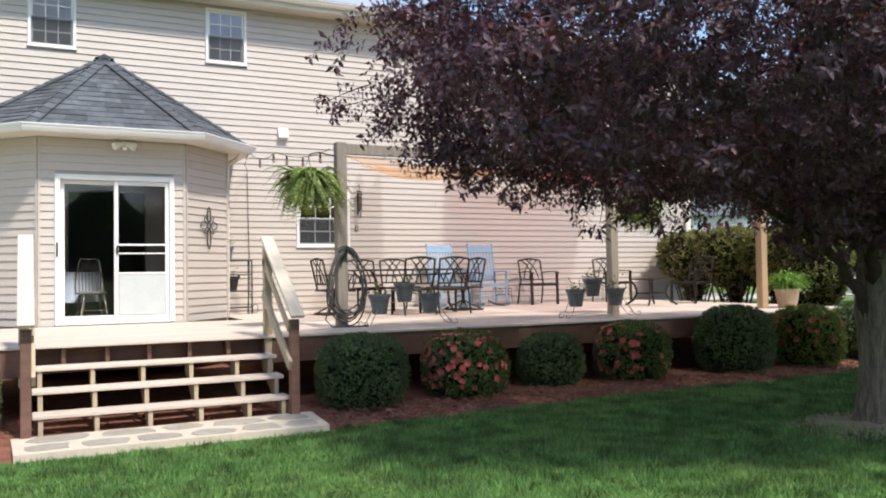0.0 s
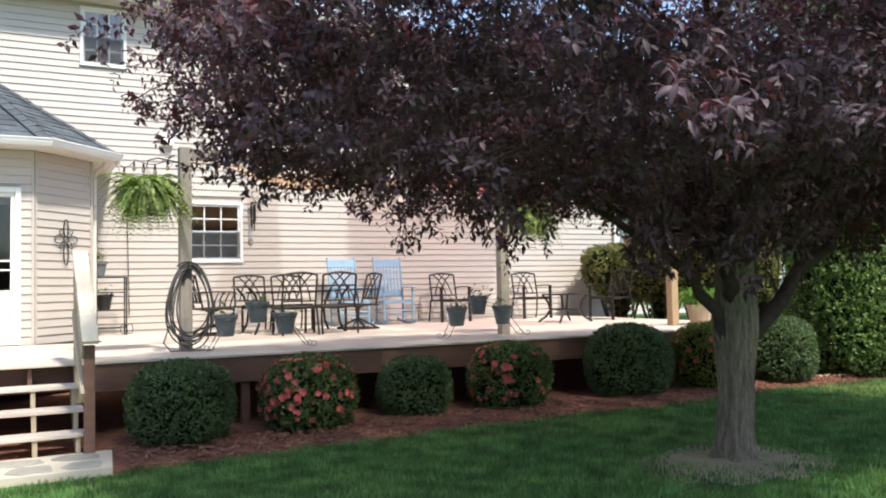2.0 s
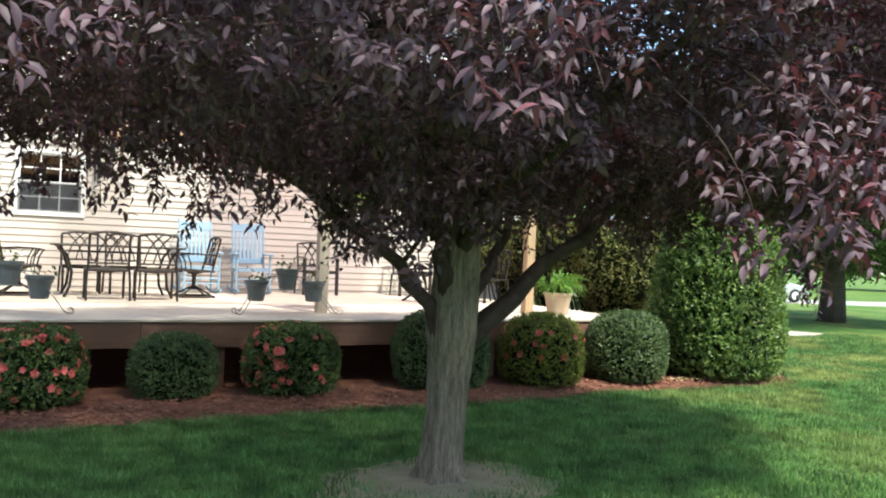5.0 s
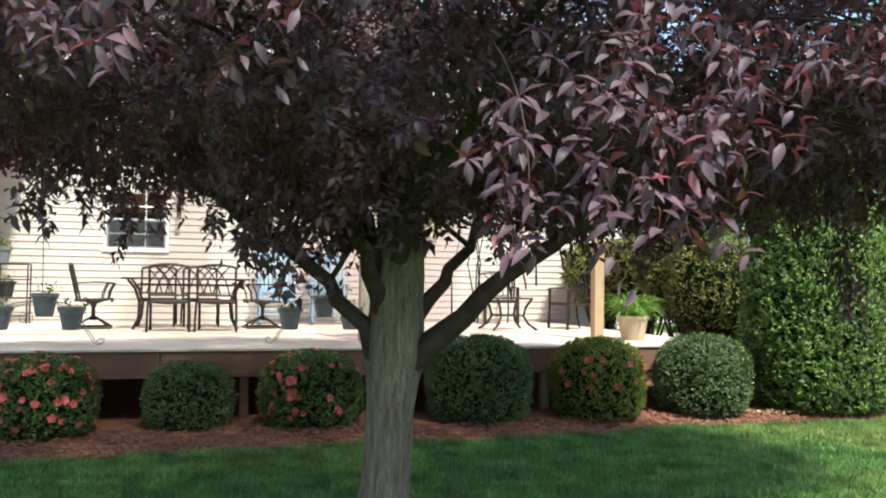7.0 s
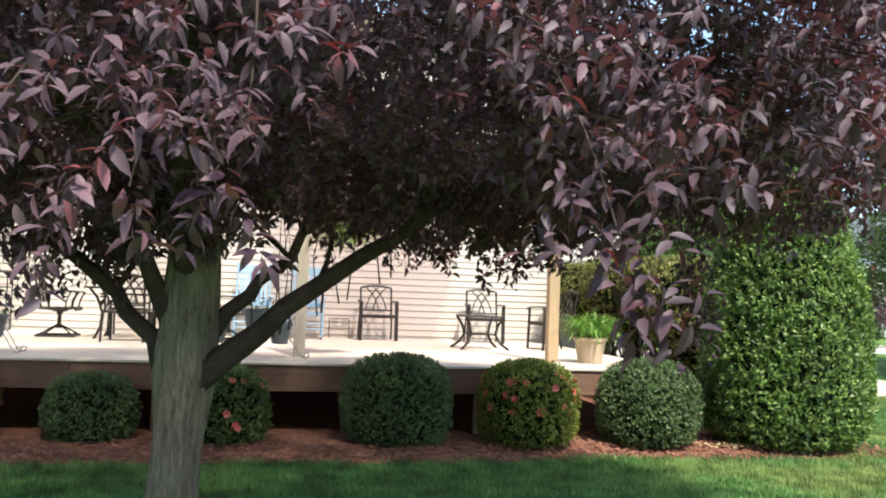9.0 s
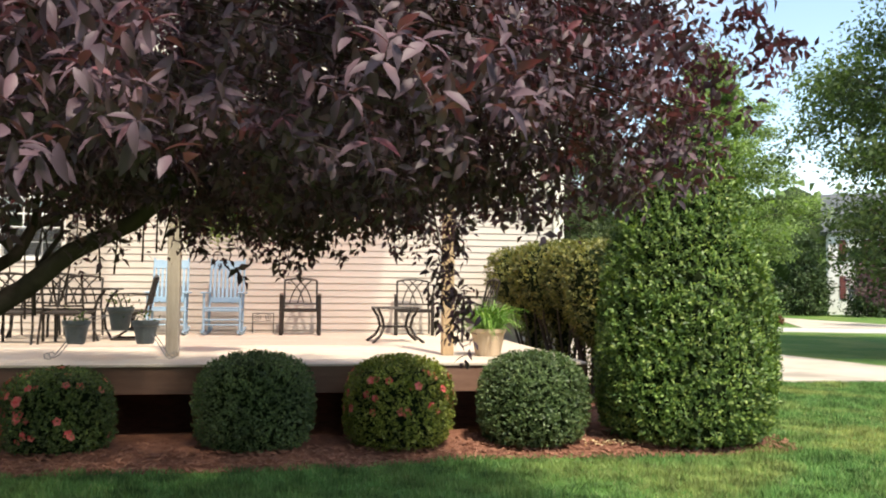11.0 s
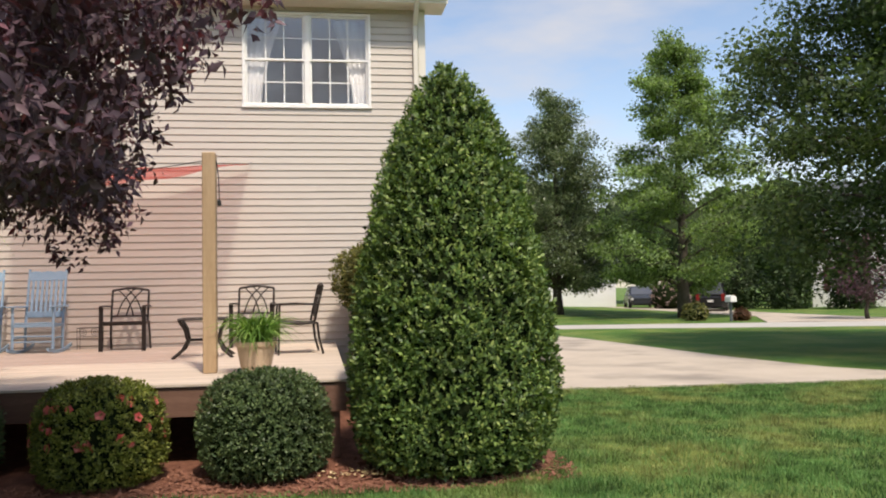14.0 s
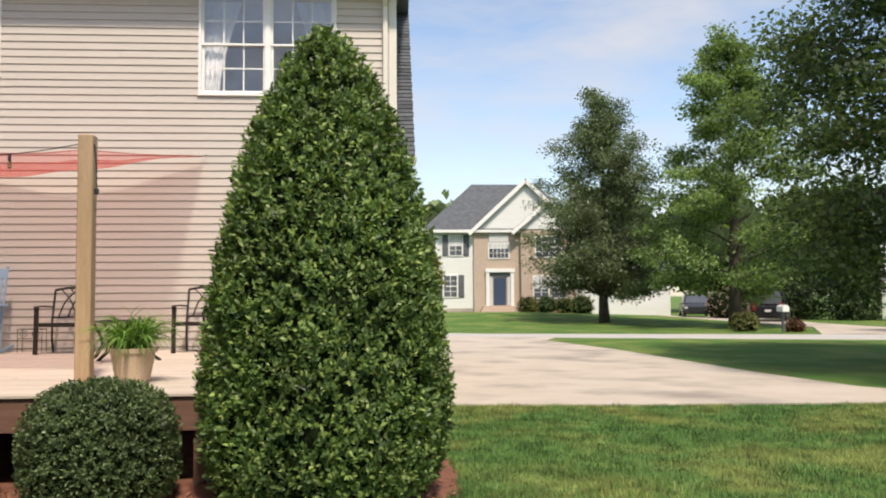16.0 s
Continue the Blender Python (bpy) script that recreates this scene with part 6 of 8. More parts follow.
# ---------------------------------------------------------------- trees in the distance
def far_tree(name, label, x, y, h, prof, leaf, size, count, seed, trunk_r, clear, clump=0.35, sx=1.0, sy=1.0, spread=0.55, lean=0.0, group="", z=None, fill=0.22):
    """A broadleaf tree: tapered trunk, limbs, and many small leaf clumps with gaps. prof: (height share, radius)."""
    q = np.random.default_rng(seed)
    rr_ = random.Random(seed)
    th = thing(name, label, "tree", (x, y, ground_z(x, y) if z is None else z), group=group)
    k = 9
    pts = [(lean * (i / k) ** 1.5 + rr_.uniform(-0.06, 0.06), rr_.uniform(-0.06, 0.06), h * 0.93 * i / k - 0.05) for i in range(k + 1)]
    put("trunk", Shape().tube(pts, [trunk_r * (1.2 if i == 0 else 1.0) * (1 - 0.93 * i / k) + 0.01 for i in range(k + 1)], 10), M_BARK2, th, smooth=True)
    pz = np.array([p[0] * h for p in prof])
    pr_ = np.array([p[1] for p in prof])
    C = []
    nl = 44
    for i in range(nl):
        f = clear + (0.97 - clear) * (i / (nl - 1)) ** 0.85
        a = i * 2.4 + rr_.uniform(-0.5, 0.5)
        R_ = float(np.interp(f * h, pz, pr_)) * rr_.uniform(0.72, 1.10)
        z0 = max(f * h * 0.95 - R_ * spread, clear * h * 0.8)
        zt = f * h * rr_.uniform(0.97, 1.02)
        root = Vector((lean * f, 0, z0))
        tip = Vector((R_ * math.cos(a) * sx, R_ * math.sin(a) * sy, zt))
        b = [root.lerp(tip, k / 5) + Vector((rr_.uniform(-0.1, 0.1), rr_.uniform(-0.1, 0.1), 0.14 * R_ * math.sin(math.pi * k / 5) * (0.5 if spread > 0.6 else 1.0))) for k in range(6)]
        thick = max(trunk_r * 0.42 * (1 - f), 0.022)
        put("limb", Shape().tube(b, [thick * (1 - 0.85 * k / 5) for k in range(6)], 5), M_BARK2, th)
        C += [tuple(b[5]), tuple(b[4].lerp(b[5], 0.5)), tuple(b[4]), tuple(b[3])]
        if R_ > 1.2:
            C += [tuple(b[2]), tuple(b[2].lerp(b[3], 0.5))]
        for k in range(int(3 + 5 * R_ / pr_.max())):
            g_ = rr_.uniform(0.35, 1.0)
            p0 = root.lerp(tip, g_)
            sd = Vector((-math.sin(a), math.cos(a), rr_.uniform(-0.25, 0.45))) * rr_.choice((-1, 1)) + Vector((math.cos(a), math.sin(a), 0)) * rr_.uniform(0.2, 0.9)
            q0 = p0 + sd.normalized() * R_ * rr_.uniform(0.18, 0.42)
            if R_ > 1.0 and h > 6:
                put("branch", Shape().tube([p0, p0.lerp(q0, 0.5) + Vector((0, 0, 0.05)), q0], [thick * 0.4, thick * 0.25, 0.006], 4), M_BARK2, th)
            C += [tuple(q0), tuple(p0.lerp(q0, 0.6))]
    C = np.array(C)
    pick = q.integers(0, len(C), count)
    sig = clump * (0.7 + 0.6 * q.random(len(C)))[pick]
    g_ = unit(q.normal(0, 1, (count, 3))) * (q.random((count, 1)) ** 0.45) * 1.75
    inner = np.where(q.random(count) < fill, q.uniform(0.35, 0.9, count), 1.0)[:, None]
    p = C[pick] * np.concatenate([inner, inner, np.ones_like(inner)], 1) + g_ * sig[:, None] * np.array([1, 1, 0.62])
    p[:, 2] = np.maximum(p[:, 2], clear * h * 0.55)
    hor = unit(np.stack([p[:, 0], p[:, 1], np.zeros(len(p))], 1))
    ax = unit(hor * 0.6 + q.normal(0, 0.7, p.shape) + np.array([0, 0, -0.1]))
    S_ = size * q.uniform(0.6, 1.3, len(p))
    put("crown", leaf_mesh("crown", p, ax, unit(np.array([0, 0, 0.7]) + q.normal(0, 0.6, p.shape)), S_, S_ * 0.62, leaf), None, th)
    return th


PEAR = [(0.10, 1.6), (0.17, 3.5), (0.27, 4.2), (0.40, 3.9), (0.56, 3.3), (0.72, 2.7), (0.86, 1.9), (0.96, 0.95), (1.0, 0.25)]
OAK = [(0.10, 1.0), (0.16, 3.9), (0.26, 4.6), (0.38, 4.3), (0.52, 3.6), (0.68, 2.7), (0.82, 1.8), (0.93, 0.9), (1.0, 0.15)]
BIG = [(0.12, 2.4), (0.18, 5.0), (0.30, 5.7), (0.52, 5.7), (0.68, 5.0), (0.82, 3.8), (0.94, 2.2), (1.0, 0.3)]
far_tree("pear_tree", "grey-green ornamental pear tree on the far lawn", 25.55, 46.7, 12.7, PEAR, M_PEAR, 0.135, 84000, 41, 0.26, 0.135, 0.36, spread=1.5, fill=0.5)
far_tree("pin_oak", "bright green pin oak on the far lawn", 30.3, 40.9, 14.4, OAK, M_OAK, 0.16, 58000, 42, 0.30, 0.12, 0.40, spread=0.22)
far_tree("shade_oak", "large spreading shade oak by the street", 27.6, 17.6, 13.5, BIG, M_SHADEOAK, 0.13, 150000, 43, 0.36, 0.15, 0.52, spread=0.35, z=0.0)
for i, (x, y, h, rad) in enumerate(((41.4, 50.2, 5.2, 1.5), (44.0, 47.5, 4.4, 1.3), (39.2, 52.5, 4.6, 1.6), (38.3, 57.5, 4.2, 1.6))):
    far_tree("arborvitae", "dark green conical evergreen across the street", x, y, h, [(0.0, rad * 0.75), (0.08, rad), (0.35, rad * 0.9), (0.7, rad * 0.5), (1.0, 0.05)], M_EVERGREEN, 0.2, 6500, 50 + i, 0.12, 0.02, 0.3, group="evergreens across the street")

# woods that close the view; rows below y 8 are unseen, sized for reflections
W_ROWS = [(-60, 88), (-30, 92), (0, 95), (8, 84), (42, 80), (52, 76), (62, 66), (72, 54), (80, 42), (84, 28), (86, 12), (84, -6), (80, -26), (58, -48), (30, -60), (0, -62), (-30, -56), (-52, -36), (-60, -8), (-64, 24), (-66, 56)]
q = np.random.default_rng(99)
PB = []
for i, (a, b) in enumerate(zip(W_ROWS, W_ROWS[1:] + W_ROWS[:1])):
    for _ in range(8):
        f = q.random()
        cx, cy = a[0] + (b[0] - a[0]) * f + q.normal(0, 2.5), a[1] + (b[1] - a[1]) * f + q.normal(0, 2.5)
        hh, rw = (q.uniform(6, 11), q.uniform(4.0, 6.0)) if cy < -20 else (q.uniform(13, 18), q.uniform(4.5, 6.5)) if cy < 8 else (q.uniform(7, 13), q.uniform(3, 4.6))
        n_ = 190
        u = unit(q.normal(0, 1, (n_, 3))) * (q.random((n_, 1)) ** 0.33)
        PB.append(np.array([cx, cy, hh * 0.55]) + u * np.array([rw, rw, hh * 0.48]))
PB = np.concatenate(PB)
# Solid bodies added to fill gaps between the leaves; their colour is painted shade.
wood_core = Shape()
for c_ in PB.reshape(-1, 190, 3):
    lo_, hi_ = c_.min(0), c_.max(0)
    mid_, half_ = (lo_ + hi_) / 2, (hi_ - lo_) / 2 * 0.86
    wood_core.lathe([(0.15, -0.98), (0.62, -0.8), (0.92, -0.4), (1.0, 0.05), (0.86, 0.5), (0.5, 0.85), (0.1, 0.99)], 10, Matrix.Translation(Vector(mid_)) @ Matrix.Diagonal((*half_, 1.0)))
S_ = q.uniform(0.6, 1.1, len(PB))
tagged(put("far_woods", leaf_mesh("far_woods", PB, q.normal(0, 1, PB.shape), q.normal(0, 1, PB.shape), S_, S_ * 0.75, M_OAK), None), "belt of green trees round the neighbourhood", "woods", kind="stuff")
tagged(put("far_woods_shade", wood_core, M_WOODS, smooth=True), "dark green bodies added as the shade inside the tree belt", "woods", kind="stuff")

# grass blades on the near lawn
q = np.random.default_rng(12)
n_ = 300000
gx_ = np.concatenate([q.uniform(-2.5, 15.0, n_), q.uniform(13.0, 24.0, 170000)])
gy_ = np.concatenate([1.6 + 7.9 * q.random(n_) ** 0.85, 4.5 + 9.6 * q.random(170000)])
n_ = len(gx_)
first_ = np.arange(n_) < 300000
thin_ = q.random(n_)
lim = np.interp(gx_, edge_x[:90], edge_y[:90])
ok = (gy_ < lim + 0.05) | (gx_ > np.interp(gy_, [8.08, 8.42, 9.0, 10.2, 12.0, 14.2], [13.8, 14.3, 14.56, 14.56, 14.45, 14.3]) - 0.04)
ok &= gy_ < np.interp(gx_, [14.3, 17.0, 20.0, 22.0, 22.7], [14.3, 13.95, 13.7, 13.75, 14.1]) - 0.02
ok &= ~((gx_ > -0.02) & (gx_ < 2.8) & (gy_ > 7.4))
# the blades thin out towards the mown lawn beyond
ok &= thin_ < np.clip((gy_ - np.where(first_, 1.6, 4.5)) / 1.2, 0, 1)
ok &= thin_ < np.clip(np.where(first_, np.minimum(gx_ + 2.5, (15.0 - gx_) * 1.2), np.minimum((gx_ - 13.0) * 1.2, 24.0 - gx_)) / 1.8, 0, 1)
ok &= np.hypot((gx_ - TREE_X) / 1.25, gy_ - TREE_Y) > 0.14 + 0.80 * q.random(n_) ** 1.3
gx_, gy_ = gx_[ok], gy_[ok]
n_ = len(gx_)
g3_ = np.stack([gx_, gy_, 0 * gx_], 1)
hgt = q.uniform(0.028, 0.066, n_) * np.clip(0.95 + 0.40 * fbm(g3_, 2.2) + 0.35 * fbm(g3_ + 7, 5.5), 0.35, 1.7)
a_ = q.uniform(0, 2 * np.pi, n_)
bl = np.empty((n_, 3, 3), np.float32)
wd = 0.0055
bl[:, 0] = np.stack([gx_ - wd * np.cos(a_), gy_ - wd * np.sin(a_), np.zeros(n_)], 1)
bl[:, 1] = np.stack([gx_ + wd * np.cos(a_), gy_ + wd * np.sin(a_), np.zeros(n_)], 1)
bl[:, 2] = np.stack([gx_ + q.normal(0, 0.018, n_), gy_ + q.normal(0, 0.018, n_), hgt], 1)
me = bpy.data.meshes.new("grass_blades")
me.vertices.add(n_ * 3)
me.vertices.foreach_set("co", bl.reshape(-1))
me.loops.add(n_ * 3)
me.loops.foreach_set("vertex_index", np.arange(n_ * 3, dtype=np.int32))
me.polygons.add(n_)
me.polygons.foreach_set("loop_start", (np.arange(n_) * 3).astype(np.int32))
me.materials.append(M_BLADE)
me.update(calc_edges=True)
tagged(put("grass_blades", me, None), "short green grass blades of the lawn", "grass", kind="stuff")

q = np.random.default_rng(15)
sz_ = q.uniform(0.03, 0.05, len(FALLEN_AT))
tagged(put("fallen_leaves", leaf_mesh("fallen_leaves", FALLEN_AT, q.normal(0, 1, FALLEN_AT.shape) * np.array([1, 1, 0.15]), q.normal(0, 0.3, FALLEN_AT.shape) + np.array([0, 0, 1]), sz_, sz_ * 0.5, M_FALLEN), None), "dry yellow leaves fallen on the mulch", "fallen leaves", kind="stuff")

# ---------------------------------------------------------------- patio furniture
M_SLING = mat("brown_sling", (0.030, 0.024, 0.020), (0.055, 0.045, 0.038), 30, 0.8, 0.2, fine=200, bump_dist=0.001)
M_BLUE = mat("blue_paint", (0.215, 0.335, 0.445), (0.285, 0.41, 0.52), 5, 0.5, 0.1, fine=40, bump_dist=0.002)
M_POTG = mat("grey_green_plastic", (0.12, 0.132, 0.135), (0.19, 0.202, 0.205), 8, 0.5, 0.1, fine=60, bump_dist=0.002)
M_WIRE = mat("galvanised_wire", (0.20, 0.19, 0.18), (0.30, 0.29, 0.27), 20, 0.45, 0.1, metal=0.6, fine=90, bump_dist=0.001)
M_TERRA = mat("tan_planter", (0.42, 0.31, 0.21), (0.56, 0.43, 0.31), 5, 0.75, 0.2, fine=60, bump_dist=0.004)
M_HOSE = mat("dark_hose", (0.045, 0.043, 0.040), (0.085, 0.080, 0.074), 12, 0.5, 0.1, fine=80, bump_dist=0.002)
M_FERN = leaf_mat("fern_leaf", [(0.0, (0.085, 0.130, 0.032)), (0.6, (0.18, 0.245, 0.068)), (1.0, (0.36, 0.41, 0.14))], 0.5, 0.35, 0.3, (1.2, 1.4, 0.5), 4.0)
M_DAYLILY = leaf_mat("strap_leaf", [(0.0, (0.08, 0.17, 0.03)), (0.6, (0.15, 0.29, 0.06)), (1.0, (0.32, 0.45, 0.13))], 0.45, 0.3, 0.4, (1.2, 1.4, 0.6), 5.0)
M_TABLE = glass_mat("table_glass", (0.80, 0.84, 0.82), 0.08)


def bend(p, q, sag, n=7):
    """A bowed line in the plane of the chair's back: p to q, bowing sideways by sag."""
    p, q = Vector(p), Vector(q)
    d = (q - p)
    s = Vector((d.z, 0, -d.x)).normalized() if abs(d.z) + abs(d.x) > 0 else Vector((1, 0, 0))
    return [p.lerp(q, i / n) + s * sag * math.sin(math.pi * i / n) for i in range(n + 1)]


def lattice_back(th, w, z0, z1, y0, y1):
    """Arched cast-metal back with crossing curved bars."""
    def at(x, z):
        f = (z - z0) / (z1 - z0)
        return (x, y0 + (y1 - y0) * f, z)
    for sx in (-1, 1):
        put("back_post", Shape().tube([at(sx * w, z0 - 0.08), at(sx * w, (z0 + z1) / 2), at(sx * w, z1)], 0.017, 8), M_IRON, th)
    top = [at(-w + 2 * w * k / 10, z1 + 0.035 * math.sin(math.pi * k / 10)) for k in range(11)]
    put("top_rail", Shape().tube(top, 0.018, 8), M_IRON, th)
    put("lower_rail", Shape().tube([at(-w, z0), at(w, z0)], 0.014, 8), M_IRON, th)
    for sx in (-1, 1):
        for a, b, sag in (((sx * w * 0.72, z1 + 0.02), (-sx * w * 0.20, z0), 0.045), ((sx * w * 0.25, z1 + 0.03), (-sx * w * 0.68, z0), 0.05)):
            pts = bend(at(*a), at(*b), sag * sx)
            pts = [at(p.x, p.z) for p in pts]
            put("lattice_bar", Shape().tube(pts, 0.0115, 6), M_IRON, th)


def patio_chair(label, arms=True, swivel=False, w=0.285, name="patio_chair"):
    th = thing(name, label, "chair")
    lattice_back(th, w - 0.02, 0.50, 0.885, 0.22, 0.31)
    seat = Shape()
    nx_, ny_ = 6, 6
    for j in range(ny_ + 1):
        for i in range(nx_ + 1):
            fx, fy = i / nx_, j / ny_
            seat.v.append((-w + 0.02 + (2 * w - 0.04) * fx, -0.24 + 0.46 * fy, 0.425 - 0.03 * math.sin(math.pi * fx) * math.sin(math.pi * fy) - 0.02 * fy))
    for j in range(ny_):
        for i in range(nx_):
            k = j * (nx_ + 1) + i
            seat.f.append((k, k + 1, k + nx_ + 2, k + nx_ + 1))
    n0 = len(seat.v)
    seat.v += [(x, y, z - 0.018) for x, y, z in seat.v[:n0]]
    seat.f += [tuple(n0 + i for i in f[::-1]) for f in seat.f[:nx_ * ny_]]
    put("seat", seat, M_SLING, th, smooth=True)
    put("seat_frame", Shape().tube([(-w + 0.01, -0.25, 0.42), (w - 0.01, -0.25, 0.42), (w - 0.01, 0.23, 0.40), (-w + 0.01, 0.23, 0.40)], 0.014, 8, closed=True), M_IRON, th)
    put("apron", Shape().bbox((-w + 0.01, -0.262, 0.375), (w - 0.01, -0.240, 0.435), 0.008), M_IRON, th)
    if swivel:
        put("column", Shape().lathe([(0.10, 0.36), (0.11, 0.39), (0.05, 0.35), (0.028, 0.30), (0.028, 0.16), (0.05, 0.12)][::-1], 12), M_IRON, th)
        for sx in (-1, 1):
            for sy in (-1, 1):
                put("brace", Shape().tube([(0.02 * sx, 0.02 * sy, 0.17), (0.12 * sx, 0.12 * sy, 0.10), (0.25 * sx, 0.24 * sy, 0.02)], 0.013, 7), M_IRON, th)
        put("base_frame", Shape().tube([(-0.26, -0.25, 0.018), (0.26, -0.25, 0.018), (0.26, 0.25, 0.018), (-0.26, 0.25, 0.018)], 0.017, 8, closed=True), M_IRON, th)
    else:
        fx_ = w + 0.015 if arms else w - 0.02
        for sx in (-1, 1):
            top = 0.64 if arms else 0.415
            put("leg", Shape().beam((sx * fx_, -0.27, 0.0), (sx * fx_, -0.25, top), 0.062 if arms else 0.036, 0.026, 0.005, up=(0, 1, 0)), M_IRON, th)
            put("leg", Shape().tube([(sx * (w - 0.01), 0.235, 0.42), (sx * (w + 0.0), 0.26, 0.2), (sx * (w + 0.0), 0.31, 0.0)], 0.016, 8), M_IRON, th)
    if arms:
        for sx in (-1, 1):
            a = [(sx * (w + 0.015), -0.29, 0.635), (sx * (w + 0.02), -0.22, 0.655), (sx * (w + 0.015), 0.0, 0.660), (sx * (w - 0.0), 0.245, 0.645)]
            put("armrest", Shape().ribbon(a, 0.055, 0.020), M_IRON, th)
            if swivel:
                put("arm_support", Shape().tube([(sx * (w + 0.015), -0.27, 0.635), (sx * (w + 0.03), -0.22, 0.54), (sx * (w - 0.01), -0.20, 0.42)], 0.012, 7), M_IRON, th)
                put("arm_support", Shape().tube([(sx * (w + 0.015), -0.19, 0.65), (sx * (w + 0.0), -0.13, 0.52), (sx * (w - 0.01), -0.12, 0.42)], 0.010, 7), M_IRON, th)
    return th


base_chair = patio_chair("dark bronze metal patio armchair with lattice back")
tagged(base_chair, group="armchairs on the deck")
base_chair.matrix_basis = pose(9.47, 14.30, DECK_Z, 0, 0, 0)
copy_thing(base_chair, pose(11.33, 14.30, DECK_Z, 0, 0, -4))
copy_thing(base_chair, pose(12.02, 12.62, DECK_Z, 0, 0, -84))
side_chair = patio_chair("dark bronze metal dining chair with lattice back", arms=False, w=0.275, name="dining_chair")
tagged(side_chair, group="chairs round the patio table")
side_chair.matrix_basis = pose(5.78, 12.28, DECK_Z, 0, 0, 180)
copy_thing(side_chair, pose(6.42, 12.30, DECK_Z, 0, 0, 176))
copy_thing(side_chair, pose(5.56, 13.78, DECK_Z, 0, 0, 0))
copy_thing(side_chair, pose(6.20, 13.76, DECK_Z, 0, 0, 3))
sw = patio_chair("dark bronze swivel patio armchair with lattice back", swivel=True, name="swivel_chair")
tagged(sw, group="chairs round the patio table")
sw.matrix_basis = pose(4.72, 13.05, DECK_Z, 0, 0, 93)
copy_thing(sw, pose(7.10, 13.05, DECK_Z, 0, 0, -86))

pt = thing("patio_table", "rectangular dark metal patio table with glass top", "table", (6.0, 13.05, DECK_Z))
put("rim", Shape().tube([(-0.83, -0.46, 0.725), (-0.87, -0.42, 0.725), (-0.87, 0.42, 0.725), (-0.83, 0.46, 0.725), (0.83, 0.46, 0.725), (0.87, 0.42, 0.725), (0.87, -0.42, 0.725), (0.83, -0.46, 0.725)], 0.016, 8, closed=True), M_IRON, pt)
put("glass_top", Shape().bbox((-0.86, -0.45, 0.722), (0.86, 0.45, 0.730), 0.002), M_TABLE, pt, "clear glass top")
for sx in (-1, 1):
    for sy in (-1, 1):
        put("leg", Shape().tube([(sx * 0.80, sy * 0.40, 0.71), (sx * 0.70, sy * 0.36, 0.58), (sx * 0.63, sy * 0.34, 0.36), (sx * 0.65, sy * 0.35, 0.15), (sx * 0.72, sy * 0.38, 0.0)], 0.02, 8), M_IRON, pt)
put("apron", Shape().tube([(-0.67, -0.35, 0.64), (0.67, -0.35, 0.64)], 0.012, 6).tube([(-0.67, 0.35, 0.64), (0.67, 0.35, 0.64)], 0.012, 6), M_IRON, pt)

et = thing("side_table", "small dark metal side table with curved legs", "table", (10.83, 12.45, DECK_Z), 4)
put("rim", Shape().tube([(-0.30, -0.27, 0.49), (-0.30, 0.27, 0.49), (0.30, 0.27, 0.49), (0.30, -0.27, 0.49)], 0.014, 8, closed=True), M_IRON, et)
put("glass_top", Shape().bbox((-0.30, -0.27, 0.485), (0.30, 0.27, 0.492), 0.002), M_TABLE, et, "clear glass top")
for sx in (-1, 1):
    for sy in (-1, 1):
        put("leg", Shape().tube([(sx * 0.29, sy * 0.26, 0.48), (sx * 0.22, sy * 0.20, 0.36), (sx * 0.19, sy * 0.18, 0.22), (sx * 0.25, sy * 0.22, 0.10), (sx * 0.37, sy * 0.30, 0.0)], 0.021, 8), M_IRON, et)
put("stretcher", Shape().tube([(-0.19, -0.18, 0.22), (0.19, -0.18, 0.22), (0.19, 0.18, 0.22), (-0.19, 0.18, 0.22)], 0.010, 6, closed=True), M_IRON, et)


